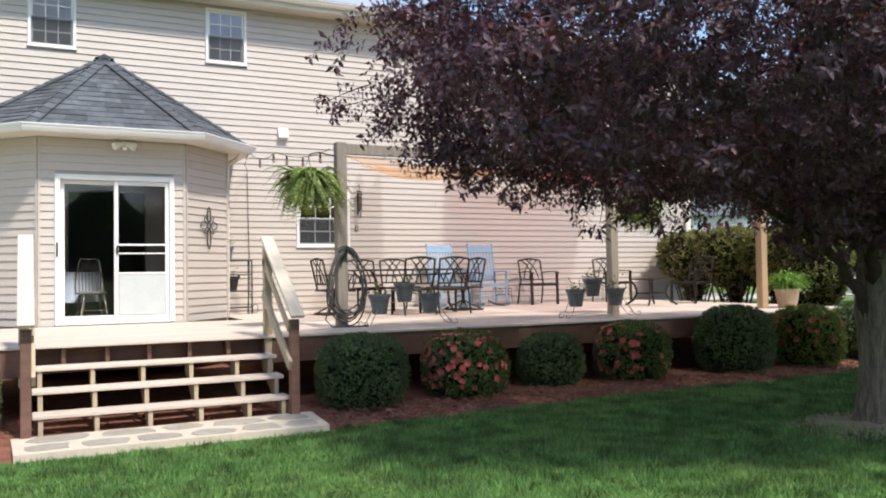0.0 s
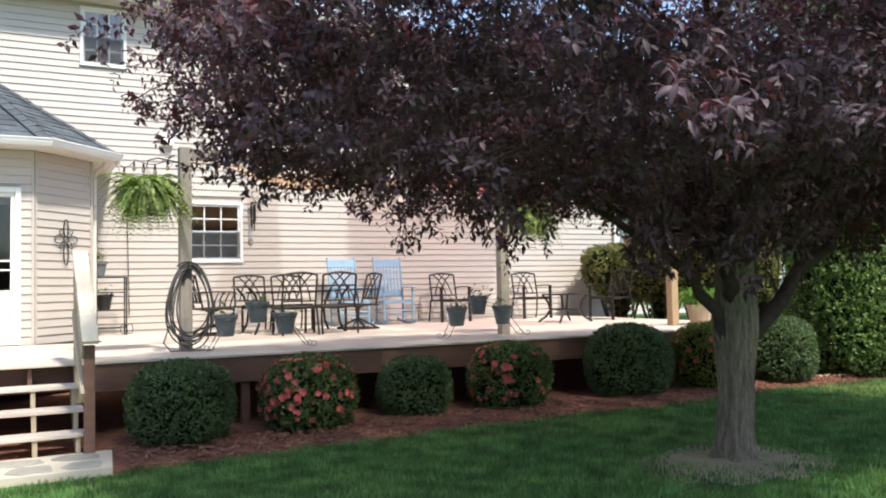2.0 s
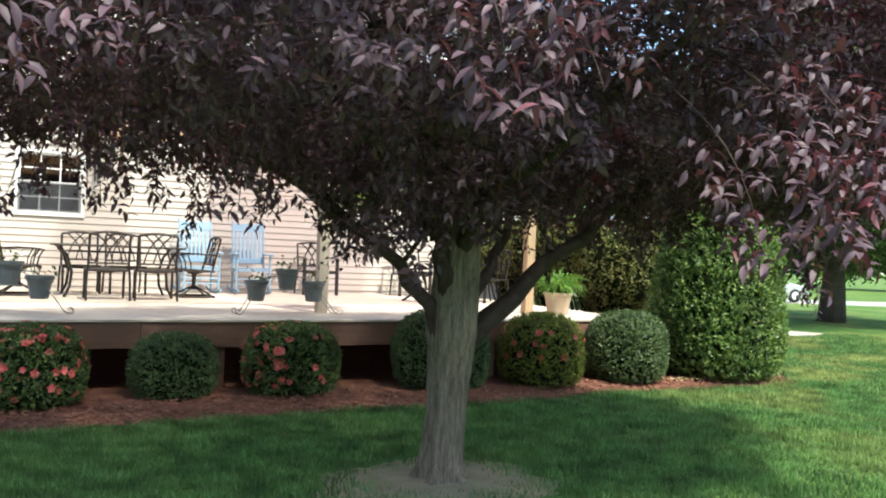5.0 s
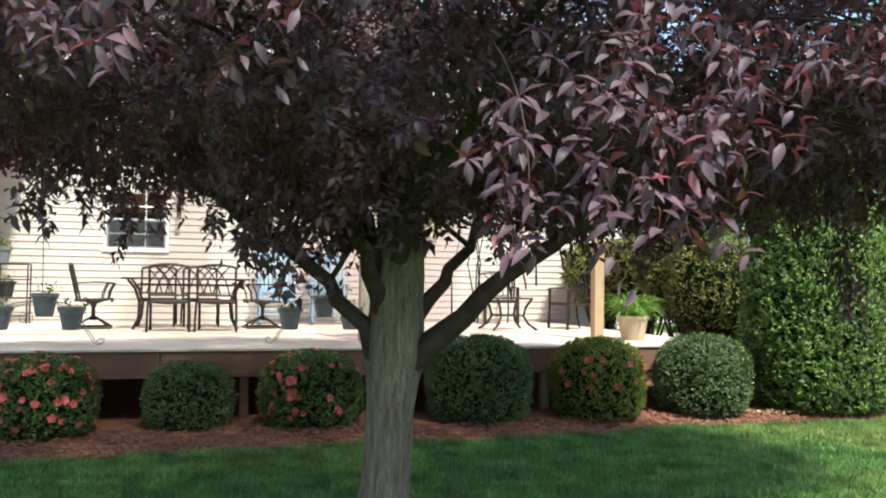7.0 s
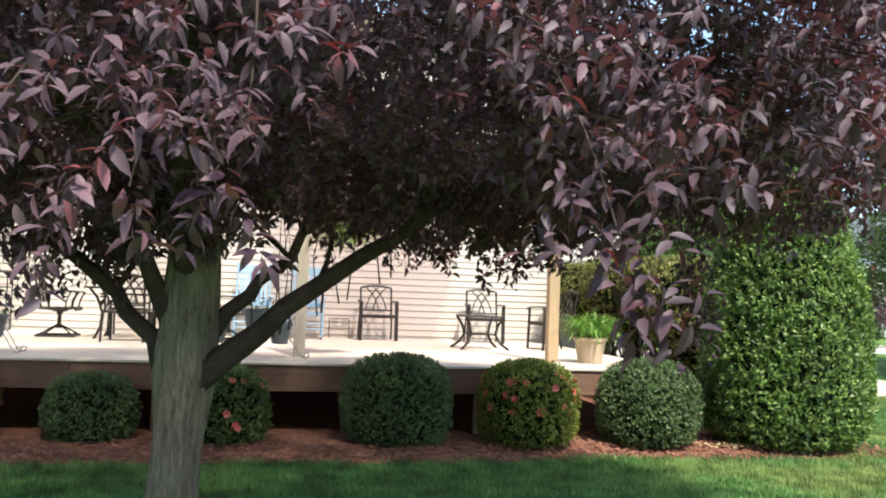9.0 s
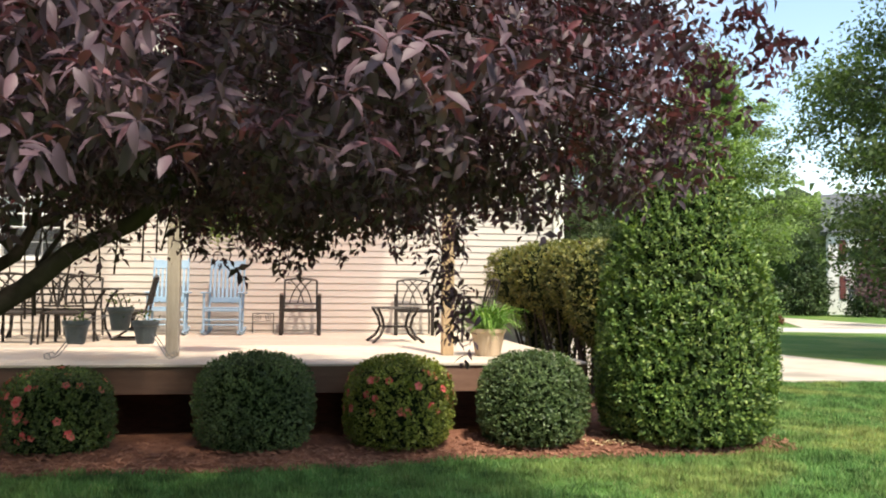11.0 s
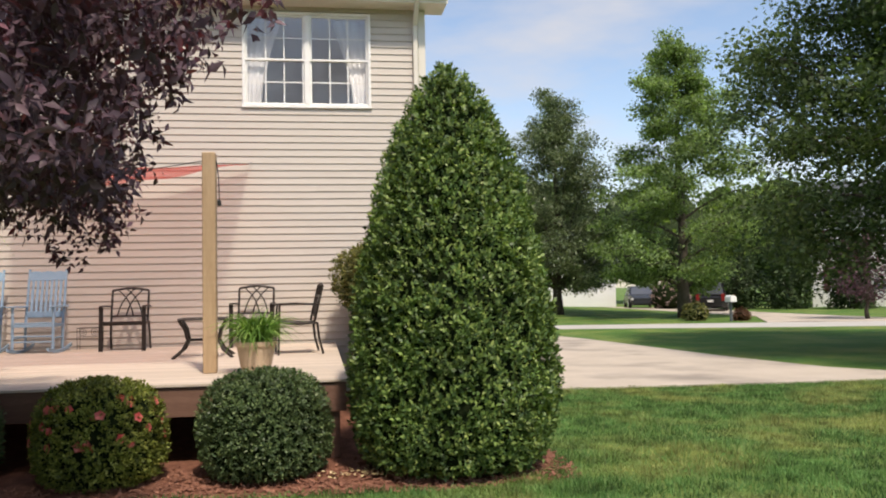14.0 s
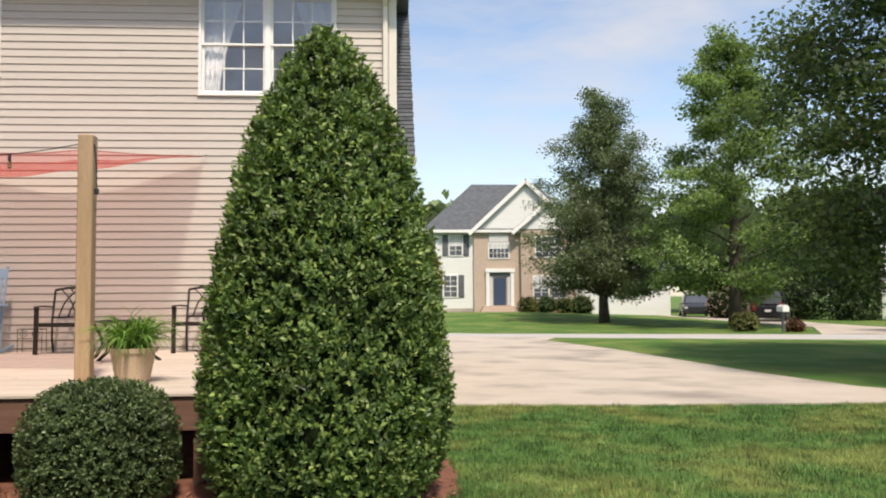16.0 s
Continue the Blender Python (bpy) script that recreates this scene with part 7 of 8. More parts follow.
def rocker(label):
    th = thing("rocking_chair", label, "rocking chair", group="blue rocking chairs")
    W = 0.265

    def bk(x, z):
        return (x, 0.17 + (z - 0.40) * 0.20, z)
    for sx in (-1, 1):
        put("back_post", Shape().tube([(sx * W, 0.155, 0.05), (sx * W, 0.17, 0.40), bk(sx * W, 0.8), bk(sx * W, 1.20), bk(sx * W, 1.225)], [0.019, 0.021, 0.019, 0.017, 0.022], 10), M_BLUE, th)
        put("front_leg", Shape().tube([(sx * (W + 0.015), -0.27, 0.06), (sx * (W + 0.015), -0.26, 0.45), (sx * (W + 0.015), -0.26, 0.66)], 0.021, 10), M_BLUE, th)
        put("armrest", Shape().bbox((sx * (W + 0.02) - 0.05, -0.33, 0.66), (sx * (W + 0.02) + 0.05, 0.24, 0.685), 0.01), M_BLUE, th)
        rk = [(sx * (W + 0.01), -0.46 + 0.96 * k / 12, 0.022 + 0.12 * (k / 12 - 0.46) ** 2 * 2.0) for k in range(13)]
        put("runner", Shape().ribbon(rk, 0.03, 0.045), M_BLUE, th)
        put("side_stretcher", Shape().tube([(sx * (W + 0.01), -0.26, 0.22), (sx * W, 0.165, 0.22)], 0.012, 8), M_BLUE, th)
    for zz in (0.25, 0.17):
        put("front_stretcher", Shape().tube([(-W, -0.265, zz), (W, -0.265, zz)], 0.012, 8), M_BLUE, th)
    tr = Shape()
    n = 12
    for k in range(n + 1):
        x = -W + 2 * W * k / n
        zt = 1.185 + 0.015 * abs(math.sin(math.pi * k / 4))
        for yy in (-0.011, 0.011):
            a, b = bk(x, 1.06), bk(x, zt)
            tr.v += [(a[0], a[1] + yy, a[2]), (b[0], b[1] + yy, b[2])]
    for k in range(n):
        i, j = 4 * k, 4 * (k + 1)
        tr.f += [(i, j, j + 1, i + 1), (i + 3, j + 3, j + 2, i + 2), (i + 1, j + 1, j + 3, i + 3), (i, i + 2, j + 2, j)]
    tr.f += [(0, 1, 3, 2), (4 * n, 4 * n + 2, 4 * n + 3, 4 * n + 1)]
    put("top_rail", tr, M_BLUE, th)
    put("back_rail", Shape().beam(bk(-W, 0.555), bk(W, 0.555), 0.022, 0.09, 0.004), M_BLUE, th)
    for k in range(7):
        x = -W + 0.066 + k * (2 * W - 0.132) / 6
        put("slat", Shape().beam(bk(x, 0.58), bk(x, 1.08), 0.040, 0.013, 0.003, up=(0, 1, 0)), M_BLUE, th)
    for k in range(7):
        y = -0.29 + 0.073 * k
        put("seat_slat", Shape().bbox((-W - 0.005, y, 0.43 - 0.006 * k), (W + 0.005, y + 0.064, 0.45 - 0.006 * k), 0.004), M_BLUE, th)
    put("seat_rail", Shape().bbox((-W - 0.02, -0.29, 0.38), (-W + 0.01, 0.17, 0.425), 0.004), M_BLUE, th)
    put("seat_rail", Shape().bbox((W - 0.01, -0.29, 0.38), (W + 0.02, 0.17, 0.425), 0.004), M_BLUE, th)
    put("seat_rail", Shape().bbox((-W + 0.012, -0.29, 0.38), (W - 0.012, -0.265, 0.425), 0.004), M_BLUE, th)
    return th


rk_ = rocker("light blue painted wooden slat-back rocking chair")
rk_.matrix_basis = pose(7.40, 14.26, DECK_Z, 0, 0, 2)
copy_thing(rk_, pose(8.27, 14.24, DECK_Z, 0, 0, -3))


# ---------------------------------------------------------------- planters, hose, racks
def small_plant(th, x, y, z, seed, leaf, n=70, size=0.055, spread=0.07, rise=0.08):
    q = np.random.default_rng(seed)
    p = np.stack([q.normal(0, spread, n), q.normal(0, spread, n), np.abs(q.normal(0, rise, n))], 1) + np.array([x, y, z])
    s = size * q.uniform(0.6, 1.3, n)
    tagged(put("plant", leaf_mesh("plant", p, q.normal(0, 0.7, p.shape) + np.array([0, 0, 0.6]), q.normal(0, 0.6, p.shape) + np.array([0, 0, 0.7]), s, s * 0.5, leaf), None, th), kind="stuff")


POT = [(0.085, 0.0), (0.092, 0.015), (0.125, 0.20), (0.142, 0.205), (0.145, 0.245), (0.130, 0.245), (0.118, 0.20)]


def pot_stand(x, y, seed, leaf):
    th = thing("pot_stand", "wire stand with scrolled feet and three grey pots", "plant stand", (x, y, DECK_Z), group="tiered pot stands")
    spots = [(-0.38, -0.05, 0.16), (0.03, 0.10, 0.30), (0.32, -0.05, 0.16)]
    for i, (px, py, pz) in enumerate(spots):
        pt_ = put("pot", Shape().lathe(POT, 20, pose(px, py, pz)), M_POTG, th, smooth=False)
        put("ring", Shape().tube([(px + 0.132 * math.cos(2 * math.pi * k / 18), py + 0.132 * math.sin(2 * math.pi * k / 18), pz + 0.19) for k in range(18)], 0.006, 6, closed=True), M_WIRE, th)
        small_plant(pt_, px, py, pz + 0.23, seed + i, leaf, n=22 if seed < 210 else 30)
    for sx in (-1, 1):
        for yy in (-0.16, 0.02):
            x0 = sx * 0.46
            leg = [(sx * 0.34, yy + 0.06, 0.33), (x0, yy + 0.02, 0.18), (sx * 0.56, yy - 0.03, 0.035), (sx * 0.60, yy - 0.04, 0.012), (sx * 0.645, yy - 0.04, 0.022), (sx * 0.65, yy - 0.04, 0.062), (sx * 0.615, yy - 0.04, 0.075), (sx * 0.60, yy - 0.04, 0.05)]
            put("leg", Shape().tube(leg, 0.006, 6), M_WIRE, th)
    put("arch", Shape().tube([(-0.46, 0.0, 0.33), (-0.25, 0.03, 0.44), (0, 0.04, 0.47), (0.25, 0.03, 0.44), (0.46, 0.0, 0.33)], 0.006, 6), M_WIRE, th)
    put("cross_wire", Shape().tube([(-0.40, 0.08, 0.34), (0, 0.22, 0.49), (0.36, 0.08, 0.34)], 0.005, 6).tube([(-0.29, -0.05, 0.30), (0.29, -0.05, 0.30)], 0.005, 6), M_WIRE, th)
    return th


pot_stand(4.55, 9.80, 201, M_AZALEA)
pot_stand(7.55, 9.80, 221, M_AZALEA)

pl = thing("planter", "tan tapered planter with arching green strap leaves", "planter", (11.665, 10.0, DECK_Z))
put("pot", Shape().lathe([(0.140, 0.0), (0.146, 0.01), (0.195, 0.27), (0.212, 0.275), (0.214, 0.315), (0.195, 0.315), (0.186, 0.27)], 28), M_TERRA, pl, smooth=False)
put("soil", Shape().lathe([(0.17, 0.25), (0.182, 0.28), (0.02, 0.285)], 16), M_SOIL, pl)


def straps(n, seed, length, lift, base_r, z, width):
    """Arching strap leaves as thin bent strips."""
    q = random.Random(seed)
    s = Shape()
    for _ in range(n):
        a = q.uniform(0, 2 * math.pi)
        L_ = length * q.uniform(0.6, 1.15)
        up, out = lift * q.uniform(0.7, 1.2), q.uniform(0.35, 1.0)
        d, sd = Vector((math.cos(a), math.sin(a), 0)), Vector((-math.sin(a), math.cos(a), 0))
        p = Vector((q.uniform(-base_r, base_r), q.uniform(-base_r, base_r), z))
        i0, k = len(s.v), 6
        for i in range(k + 1):
            f = i / k
            c = p + d * L_ * out * (f ** 1.15) + Vector((0, 0, L_ * (up * f - (0.65 + 0.55 * out) * f * f * 1.05)))
            w = width * (1 - f ** 2.2) + 0.0008
            s.v += [tuple(c - sd * w), tuple(c + Vector((0, 0, -w * 0.7))), tuple(c + sd * w)]
        for i in range(k):
            b = i0 + 3 * i
            s.f += [(b, b + 1, b + 4, b + 3), (b + 1, b + 2, b + 5, b + 4)]
    return s


put("leaves", straps(400, 5, 0.48, 1.42, 0.12, 0.28, 0.009), M_DAYLILY, pl)


def fern(x, y, z, seed, bracket):
    th = thing("hanging_fern", "lush green fern in a hanging basket on a post", "hanging plant", (x, y, z), group="hanging ferns")
    put("basket", Shape().lathe([(0.08, -0.17), (0.11, -0.16), (0.15, -0.02), (0.155, 0.0), (0.14, 0.0)], 18), M_POTG, th)
    for k in range(3):
        a = 2.1 * k + 0.4
        put("hanger_wire", Shape().tube([(0.15 * math.cos(a), 0.15 * math.sin(a), 0.0), (0, 0, 0.42)], 0.003, 5), M_BLACK, th)
    put("bracket", Shape().tube([(0, 0, 0.42), (0.02 * bracket, 0, 0.47), (0.12 * bracket, 0, 0.50), (abs(0.37) * bracket, 0, 0.46)], 0.008, 6), M_BLACK, th)
    q = np.random.default_rng(seed)
    PB_, PA, PN, PS = [], [], [], []
    for _ in range(300):
        a = q.uniform(0, 2 * np.pi)
        L_ = q.uniform(0.46, 0.70)
        up, out = q.uniform(0.75, 1.70), q.uniform(0.20, 1.05)
        d = np.array([np.cos(a), np.sin(a), 0])
        prev = None
        for i in range(24):
            f = (i + 1) / 24
            c = np.array([0, 0, 0.0]) + d * L_ * out * f + np.array([0, 0, L_ * (up * f - 1.5 * f * f)])
            tdir = d * out + np.array([0, 0, up - 3.0 * f])
            tdir = tdir / np.linalg.norm(tdir)
            sd = np.cross(tdir, np.array([0, 0, 1.0]))
            sd = sd / max(np.linalg.norm(sd), 1e-6)
            for sg in (-1, 1):
                PB_.append(c)
                PA.append(sd * sg + tdir * 0.7 + np.array([0, 0, -0.1]))
                PN.append(np.cross(sd, tdir) + q.normal(0, 0.2, 3))
                PS.append(0.062 * math.sin(math.pi * min(0.25 + 0.75 * f, 1.0)) ** 0.8 + 0.008)
    put("fronds", leaf_mesh("fronds", PB_, PA, PN, PS, np.array(PS) * 0.50, M_FERN), None, th)
    return th


fern(3.37, 10.10, 2.52, 61, 1)
fern(8.62, 10.10, 2.38, 62, -1)

hz = thing("garden_hose", "coiled dark garden hose hung on the timber post", "hose", (POST_A, 10.10, DECK_Z))
q_ = random.Random(3)
for k in range(8):
    cx, wd_, lo = 0.05 + q_.uniform(-0.05, 0.06), q_.uniform(0.16, 0.25), q_.uniform(0.0, 0.24)
    top = 1.02 - 0.01 * k
    loop_ = []
    for i in range(28):
        a = 2 * math.pi * i / 28
        zc, hh = (top + lo) / 2, (top - lo) / 2
        loop_.append((cx + wd_ * math.sin(a) * (1 - 0.25 * math.cos(a)), -0.10 - 0.016 * (k % 4) + 0.015 * math.sin(3 * a + k), zc + hh * math.cos(a)))
    put("coil", Shape().tube(loop_, 0.0095, 7, closed=True), M_HOSE, hz)
put("hose_end", Shape().tube([(-0.2, -0.12, 0.3), (-0.27, -0.16, 0.1), (-0.2, -0.2, 0.013), (0.0, -0.3, 0.013), (0.25, -0.28, 0.013), (0.3, -0.12, 0.02)], 0.0095, 7), M_HOSE, hz)
put("hanger", Shape().tube([(0, -0.07, 0.92), (0, -0.20, 0.95), (0.0, -0.22, 1.02)], 0.010, 6).tube([(-0.12 + 0.02 * k, -0.15, 0.97 + 0.05 * math.sin(k * math.pi / 12)) for k in range(13)], 0.010, 6), M_BLACK, hz)

rc_ = thing("plant_rack", "black wire plant rack with potted flowers", "plant rack", (3.42, 14.35, DECK_Z))
for sx in (-1, 1):
    for sy in (-1, 1):
        put("post", Shape().tube([(sx * 0.22, sy * 0.13, 0.0), (sx * 0.22, sy * 0.13, 0.92)], 0.012, 6), M_BLACK, rc_)
for z in (0.12, 0.40, 0.68, 0.92):
    s = Shape().tube([(-0.22, -0.13, z), (0.22, -0.13, z), (0.22, 0.13, z), (-0.22, 0.13, z)], 0.011, 6, closed=True)
    for k in range(5):
        s.tube([(-0.16 + 0.08 * k, -0.13, z), (-0.16 + 0.08 * k, 0.13, z)], 0.003, 5)
    put("shelf", s, M_BLACK, rc_)
for sx in (0.17, 0.27):
    put("scroll", Shape().tube([(sx + 0.045 * math.cos(2 * math.pi * k / 14), -0.15, 0.10 + 0.08 * math.sin(2 * math.pi * k / 14)) for k in range(14)], 0.006, 6, closed=True), M_BLACK, rc_)
fp = thing("flower_pot", "dark pot of purple and yellow pansies on the rack", "potted plant", (3.24, 14.40, DECK_Z + 0.93))
put("pot", Shape().lathe(POT, 16), M_POTG, fp)
small_plant(fp, 0, 0, 0.24, 301, M_FERN, n=90, size=0.05)
M_PANSY = leaf_mat("pansy", [(0.0, (0.16, 0.06, 0.34)), (0.5, (0.20, 0.08, 0.40)), (0.55, (0.8, 0.6, 0.05)), (1.0, (0.85, 0.65, 0.08))], 0.6, 0.3, 0.3)
small_plant(fp, 0, 0, 0.28, 302, M_PANSY, n=36, size=0.045)
pp = thing("nursery_pot", "dark nursery pot standing on the rack shelf", "pot", (3.32, 14.35, DECK_Z + 0.407))
put("pot", Shape().lathe(POT, 16), M_BLACK, pp)
small_plant(pp, 0, 0, 0.2, 303, M_BOX, n=60, size=0.05)

wr = thing("wire_basket_stand", "small rusty wire stand with scrollwork by the wall", "plant stand", (8.86, 14.68, DECK_Z))
for sx in (-1, 1):
    for sy in (-1, 1):
        put("leg", Shape().tube([(sx * 0.17, sy * 0.08, 0), (sx * 0.17, sy * 0.08, 0.33)], 0.005, 5), M_BLACK, wr)
s = Shape().tube([(-0.17, -0.08, 0.33), (0.17, -0.08, 0.33), (0.17, 0.08, 0.33), (-0.17, 0.08, 0.33)], 0.006, 5, closed=True).tube([(-0.17, -0.08, 0.20), (0.17, -0.08, 0.20)], 0.005, 5)
for cx in (-0.085, 0.085):
    s.tube([(cx + 0.05 * math.cos(2 * math.pi * k / 14), -0.08, 0.265 + 0.05 * math.sin(2 * math.pi * k / 14)) for k in range(14)], 0.005, 5, closed=True)
    s.tube([(cx + 0.02 * math.cos(2 * math.pi * k / 10), -0.08, 0.265 + 0.02 * math.sin(2 * math.pi * k / 10)) for k in range(10)], 0.005, 5, closed=True)
put("scrollwork", s, M_BLACK, wr)


# ---------------------------------------------------------------- shade sails and string lights
def cloth_mat(name, c, clear=0.66):
    m = bpy.data.materials.new(name)
    m.use_nodes = True
    N, L = m.node_tree.nodes, m.node_tree.links
    b, out = N["Principled BSDF"], N["Material Output"]
    co = N.new("ShaderNodeTexCoord")
    no = N.new("ShaderNodeTexNoise")
    no.inputs["Scale"].default_value, no.inputs["Detail"].default_value = 6, 5
    L.new(co.outputs["Object"], no.inputs["Vector"])
    r_ = N.new("ShaderNodeValToRGB")
    r_.color_ramp.elements[0].color = (*[v * 0.85 for v in c], 1)
    r_.color_ramp.elements[1].color = (*[min(v * 1.1, 1) for v in c], 1)
    L.new(no.outputs["Fac"], r_.inputs["Fac"])
    L.new(r_.outputs["Color"], b.inputs["Base Color"])
    b.inputs["Roughness"].default_value = 0.85
    b.inputs["Specular IOR Level"].default_value = 0.2
    t_ = N.new("ShaderNodeBsdfTranslucent")
    p_ = N.new("ShaderNodeBsdfTransparent")
    L.new(r_.outputs["Color"], t_.inputs["Color"])
    p_.inputs["Color"].default_value = (*[0.84 + 0.16 * v for v in c], 1)
    m1, m2 = N.new("ShaderNodeMixShader"), N.new("ShaderNodeMixShader")
    m1.inputs["Fac"].default_value, m2.inputs["Fac"].default_value = 0.6, clear
    L.new(b.outputs["BSDF"], m1.inputs[1])
    L.new(t_.outputs["BSDF"], m1.inputs[2])
    L.new(m1.outputs["Shader"], m2.inputs[1])
    L.new(p_.outputs["BSDF"], m2.inputs[2])
    L.new(m2.outputs["Shader"], out.inputs["Surface"])
    return m


M_RED = cloth_mat("red_shade_cloth", (0.66, 0.10, 0.08))
M_TAN = cloth_mat("orange_tan_shade_cloth", (0.74, 0.40, 0.16), 0.72)


def sail(corners, material, label, sag=0.19, pull=0.10):
    """A shade sail between four corners, with drawn-in edges and a slight belly."""
    c = [Vector(p) for p in corners]
    mid_ = sum(c, Vector()) / 4
    th = thing("shade_sail", label, "shade sail", group="shade sails")
    n = 16
    s = Shape()
    for j in range(n + 1):
        v = j / n
        for i in range(n + 1):
            u = i / n
            p = c[0].lerp(c[1], u).lerp(c[3].lerp(c[2], u), v)
            e = pull * (math.sin(math.pi * u) * (abs(2 * v - 1) ** 3) + math.sin(math.pi * v) * (abs(2 * u - 1) ** 3))
            p = p.lerp(mid_, min(e, 0.5))
            p.z -= sag * math.sin(math.pi * u) * math.sin(math.pi * v) + 0.05 * math.sin(math.pi * u) * (1 - v) - 0.022 * math.sin(19 * u + 4 * v) * math.sin(math.pi * u)
            s.v.append(tuple(p))
    for j in range(n):
        for i in range(n):
            k = j * (n + 1) + i
            s.f.append((k, k + 1, k + n + 2, k + n + 1))
    put("cloth", s, material, th, smooth=True)
    hem = [s.v[i] for i in range(n + 1)] + [s.v[(j + 1) * (n + 1) - 1] for j in range(1, n + 1)] + [s.v[n * (n + 1) + i] for i in range(n - 1, -1, -1)] + [s.v[j * (n + 1)] for j in range(n - 1, 0, -1)]
    put("hem_cord", Shape().tube(hem, 0.006, 5, closed=True), M_BLACK if material is None else material, th)
    return th


sail_r = sail([(POST_B + 0.08, 10.14, 2.90), (POST_C - 0.06, 10.18, 2.95), (11.22, 14.80, 3.66), (7.7, 14.82, 3.50)], M_RED, "red shade sail stretched between posts and wall")
put("corner_ring", Shape().tube([(11.20, 14.78, 3.655), (11.27, 14.87, 3.70)], 0.006, 5), M_WIRE, sail_r)
sail([(POST_A + 0.08, 10.16, 3.00), (POST_B - 0.08, 10.16, 2.92), (6.3, 14.82, 3.50), (5.9, 14.82, 3.50)], M_TAN, "orange-tan shade sail stretched from the posts to the wall")

M_BULB = glass_mat("amber_bulb", (0.55, 0.42, 0.28), 0.05)


def string_lights(pts, sag, spacing, label):
    th = thing("string_lights", label, "string lights", group="string lights")
    path = []
    for a, b in zip(pts, pts[1:]):
        a, b = Vector(a), Vector(b)
        k = 14
        path += [a.lerp(b, i / k) - Vector((0, 0, sag * math.sin(math.pi * i / k))) for i in range(k if b is not pts[-1] else k + 1)]
    put("cable", Shape().tube(path, 0.005, 5), M_BLACK, th)
    dist = 0.0
    for a, b in zip(path, path[1:]):
        dist += (b - a).length
        if dist > spacing:
            dist = 0.0
            so2 = put("socket", Shape().tube([b, b + Vector((0, 0, -0.045)), b + Vector((0, 0, -0.07))], [0.010, 0.017, 0.015], 8), M_BLACK, th)
            put("bulb", Shape().lathe([(0.011, -0.066), (0.024, -0.095), (0.026, -0.11), (0.014, -0.132), (0.002, -0.136)][::-1], 10, pose(b.x, b.y, b.z)), M_BULB, so2)
    return th


string_lights([(3.40, 13.36, 3.44), (3.52, 12.2, 3.30), (POST_A - 0.07, 10.12, 3.10)], 0.10, 0.52, "black outdoor string lights hung from the bay to the post")
string_lights([(POST_C - 0.07, 10.06, 2.98), (9.7, 10.06, 2.92), (POST_B + 0.07, 10.06, 2.96)], 0.07, 0.62, "black outdoor string lights along the red sail")
cd = thing("light_cord", "thin black power cord hung on the siding", "cord", (3.36, WALL_Y - 0.03, DECK_Z))
put("cord", Shape().tube([(0.02, -1.5, 2.62), (0.25, -0.3, 2.6), (0.36, -0.02, 2.55), (0.38, -0.01, 1.4), (0.40, -0.01, 0.3)], 0.006, 5), M_BLACK, cd)
cd2 = thing("light_cord", "black cord end with plug hung from the pine post", "cord", (POST_C, 10.10, DECK_Z))
put("cord", Shape().tube([(0.075, -0.05, 2.18), (0.10, -0.06, 2.0), (0.105, -0.06, 1.78)], 0.006, 5), M_BLACK, cd2)
put("plug", Shape().lathe([(0.008, -0.04), (0.02, -0.035), (0.022, 0.01), (0.008, 0.03)], 8, pose(0.105, -0.06, 1.75)), M_BLACK, cd2)

# ---------------------------------------------------------------- houses, vehicles and shrubs across the street
M_WHITESID = mat("white_siding", (0.68, 0.68, 0.65), (0.76, 0.76, 0.73), 1.0, 0.5, 0.1, stretch=(0.3, 0.3, 4), fine=8)
M_BRICK = mat("tan_brick", (0.40, 0.30, 0.23), (0.56, 0.44, 0.36), 2.0, 0.9, 0.3, stretch=(4, 4, 12), fine=6)
M_SHUT = mat("dark_shutter", (0.07, 0.08, 0.09), (0.11, 0.12, 0.13), 4, 0.6, 0.1)
M_SHUTR = mat("maroon_shutter", (0.10, 0.025, 0.022), (0.15, 0.04, 0.035), 4, 0.6, 0.1)
M_NAVY = mat("navy_door", (0.035, 0.055, 0.10), (0.05, 0.075, 0.13), 4, 0.4, 0.1)
M_FARGLASS = mat("dark_far_glass", (0.06, 0.07, 0.085), (0.12, 0.13, 0.15), 0.6, 0.08, 0.0)
M_BLIND = mat("white_blind", (0.5, 0.5, 0.49), (0.6, 0.6, 0.58), 3, 0.7, 0.1)


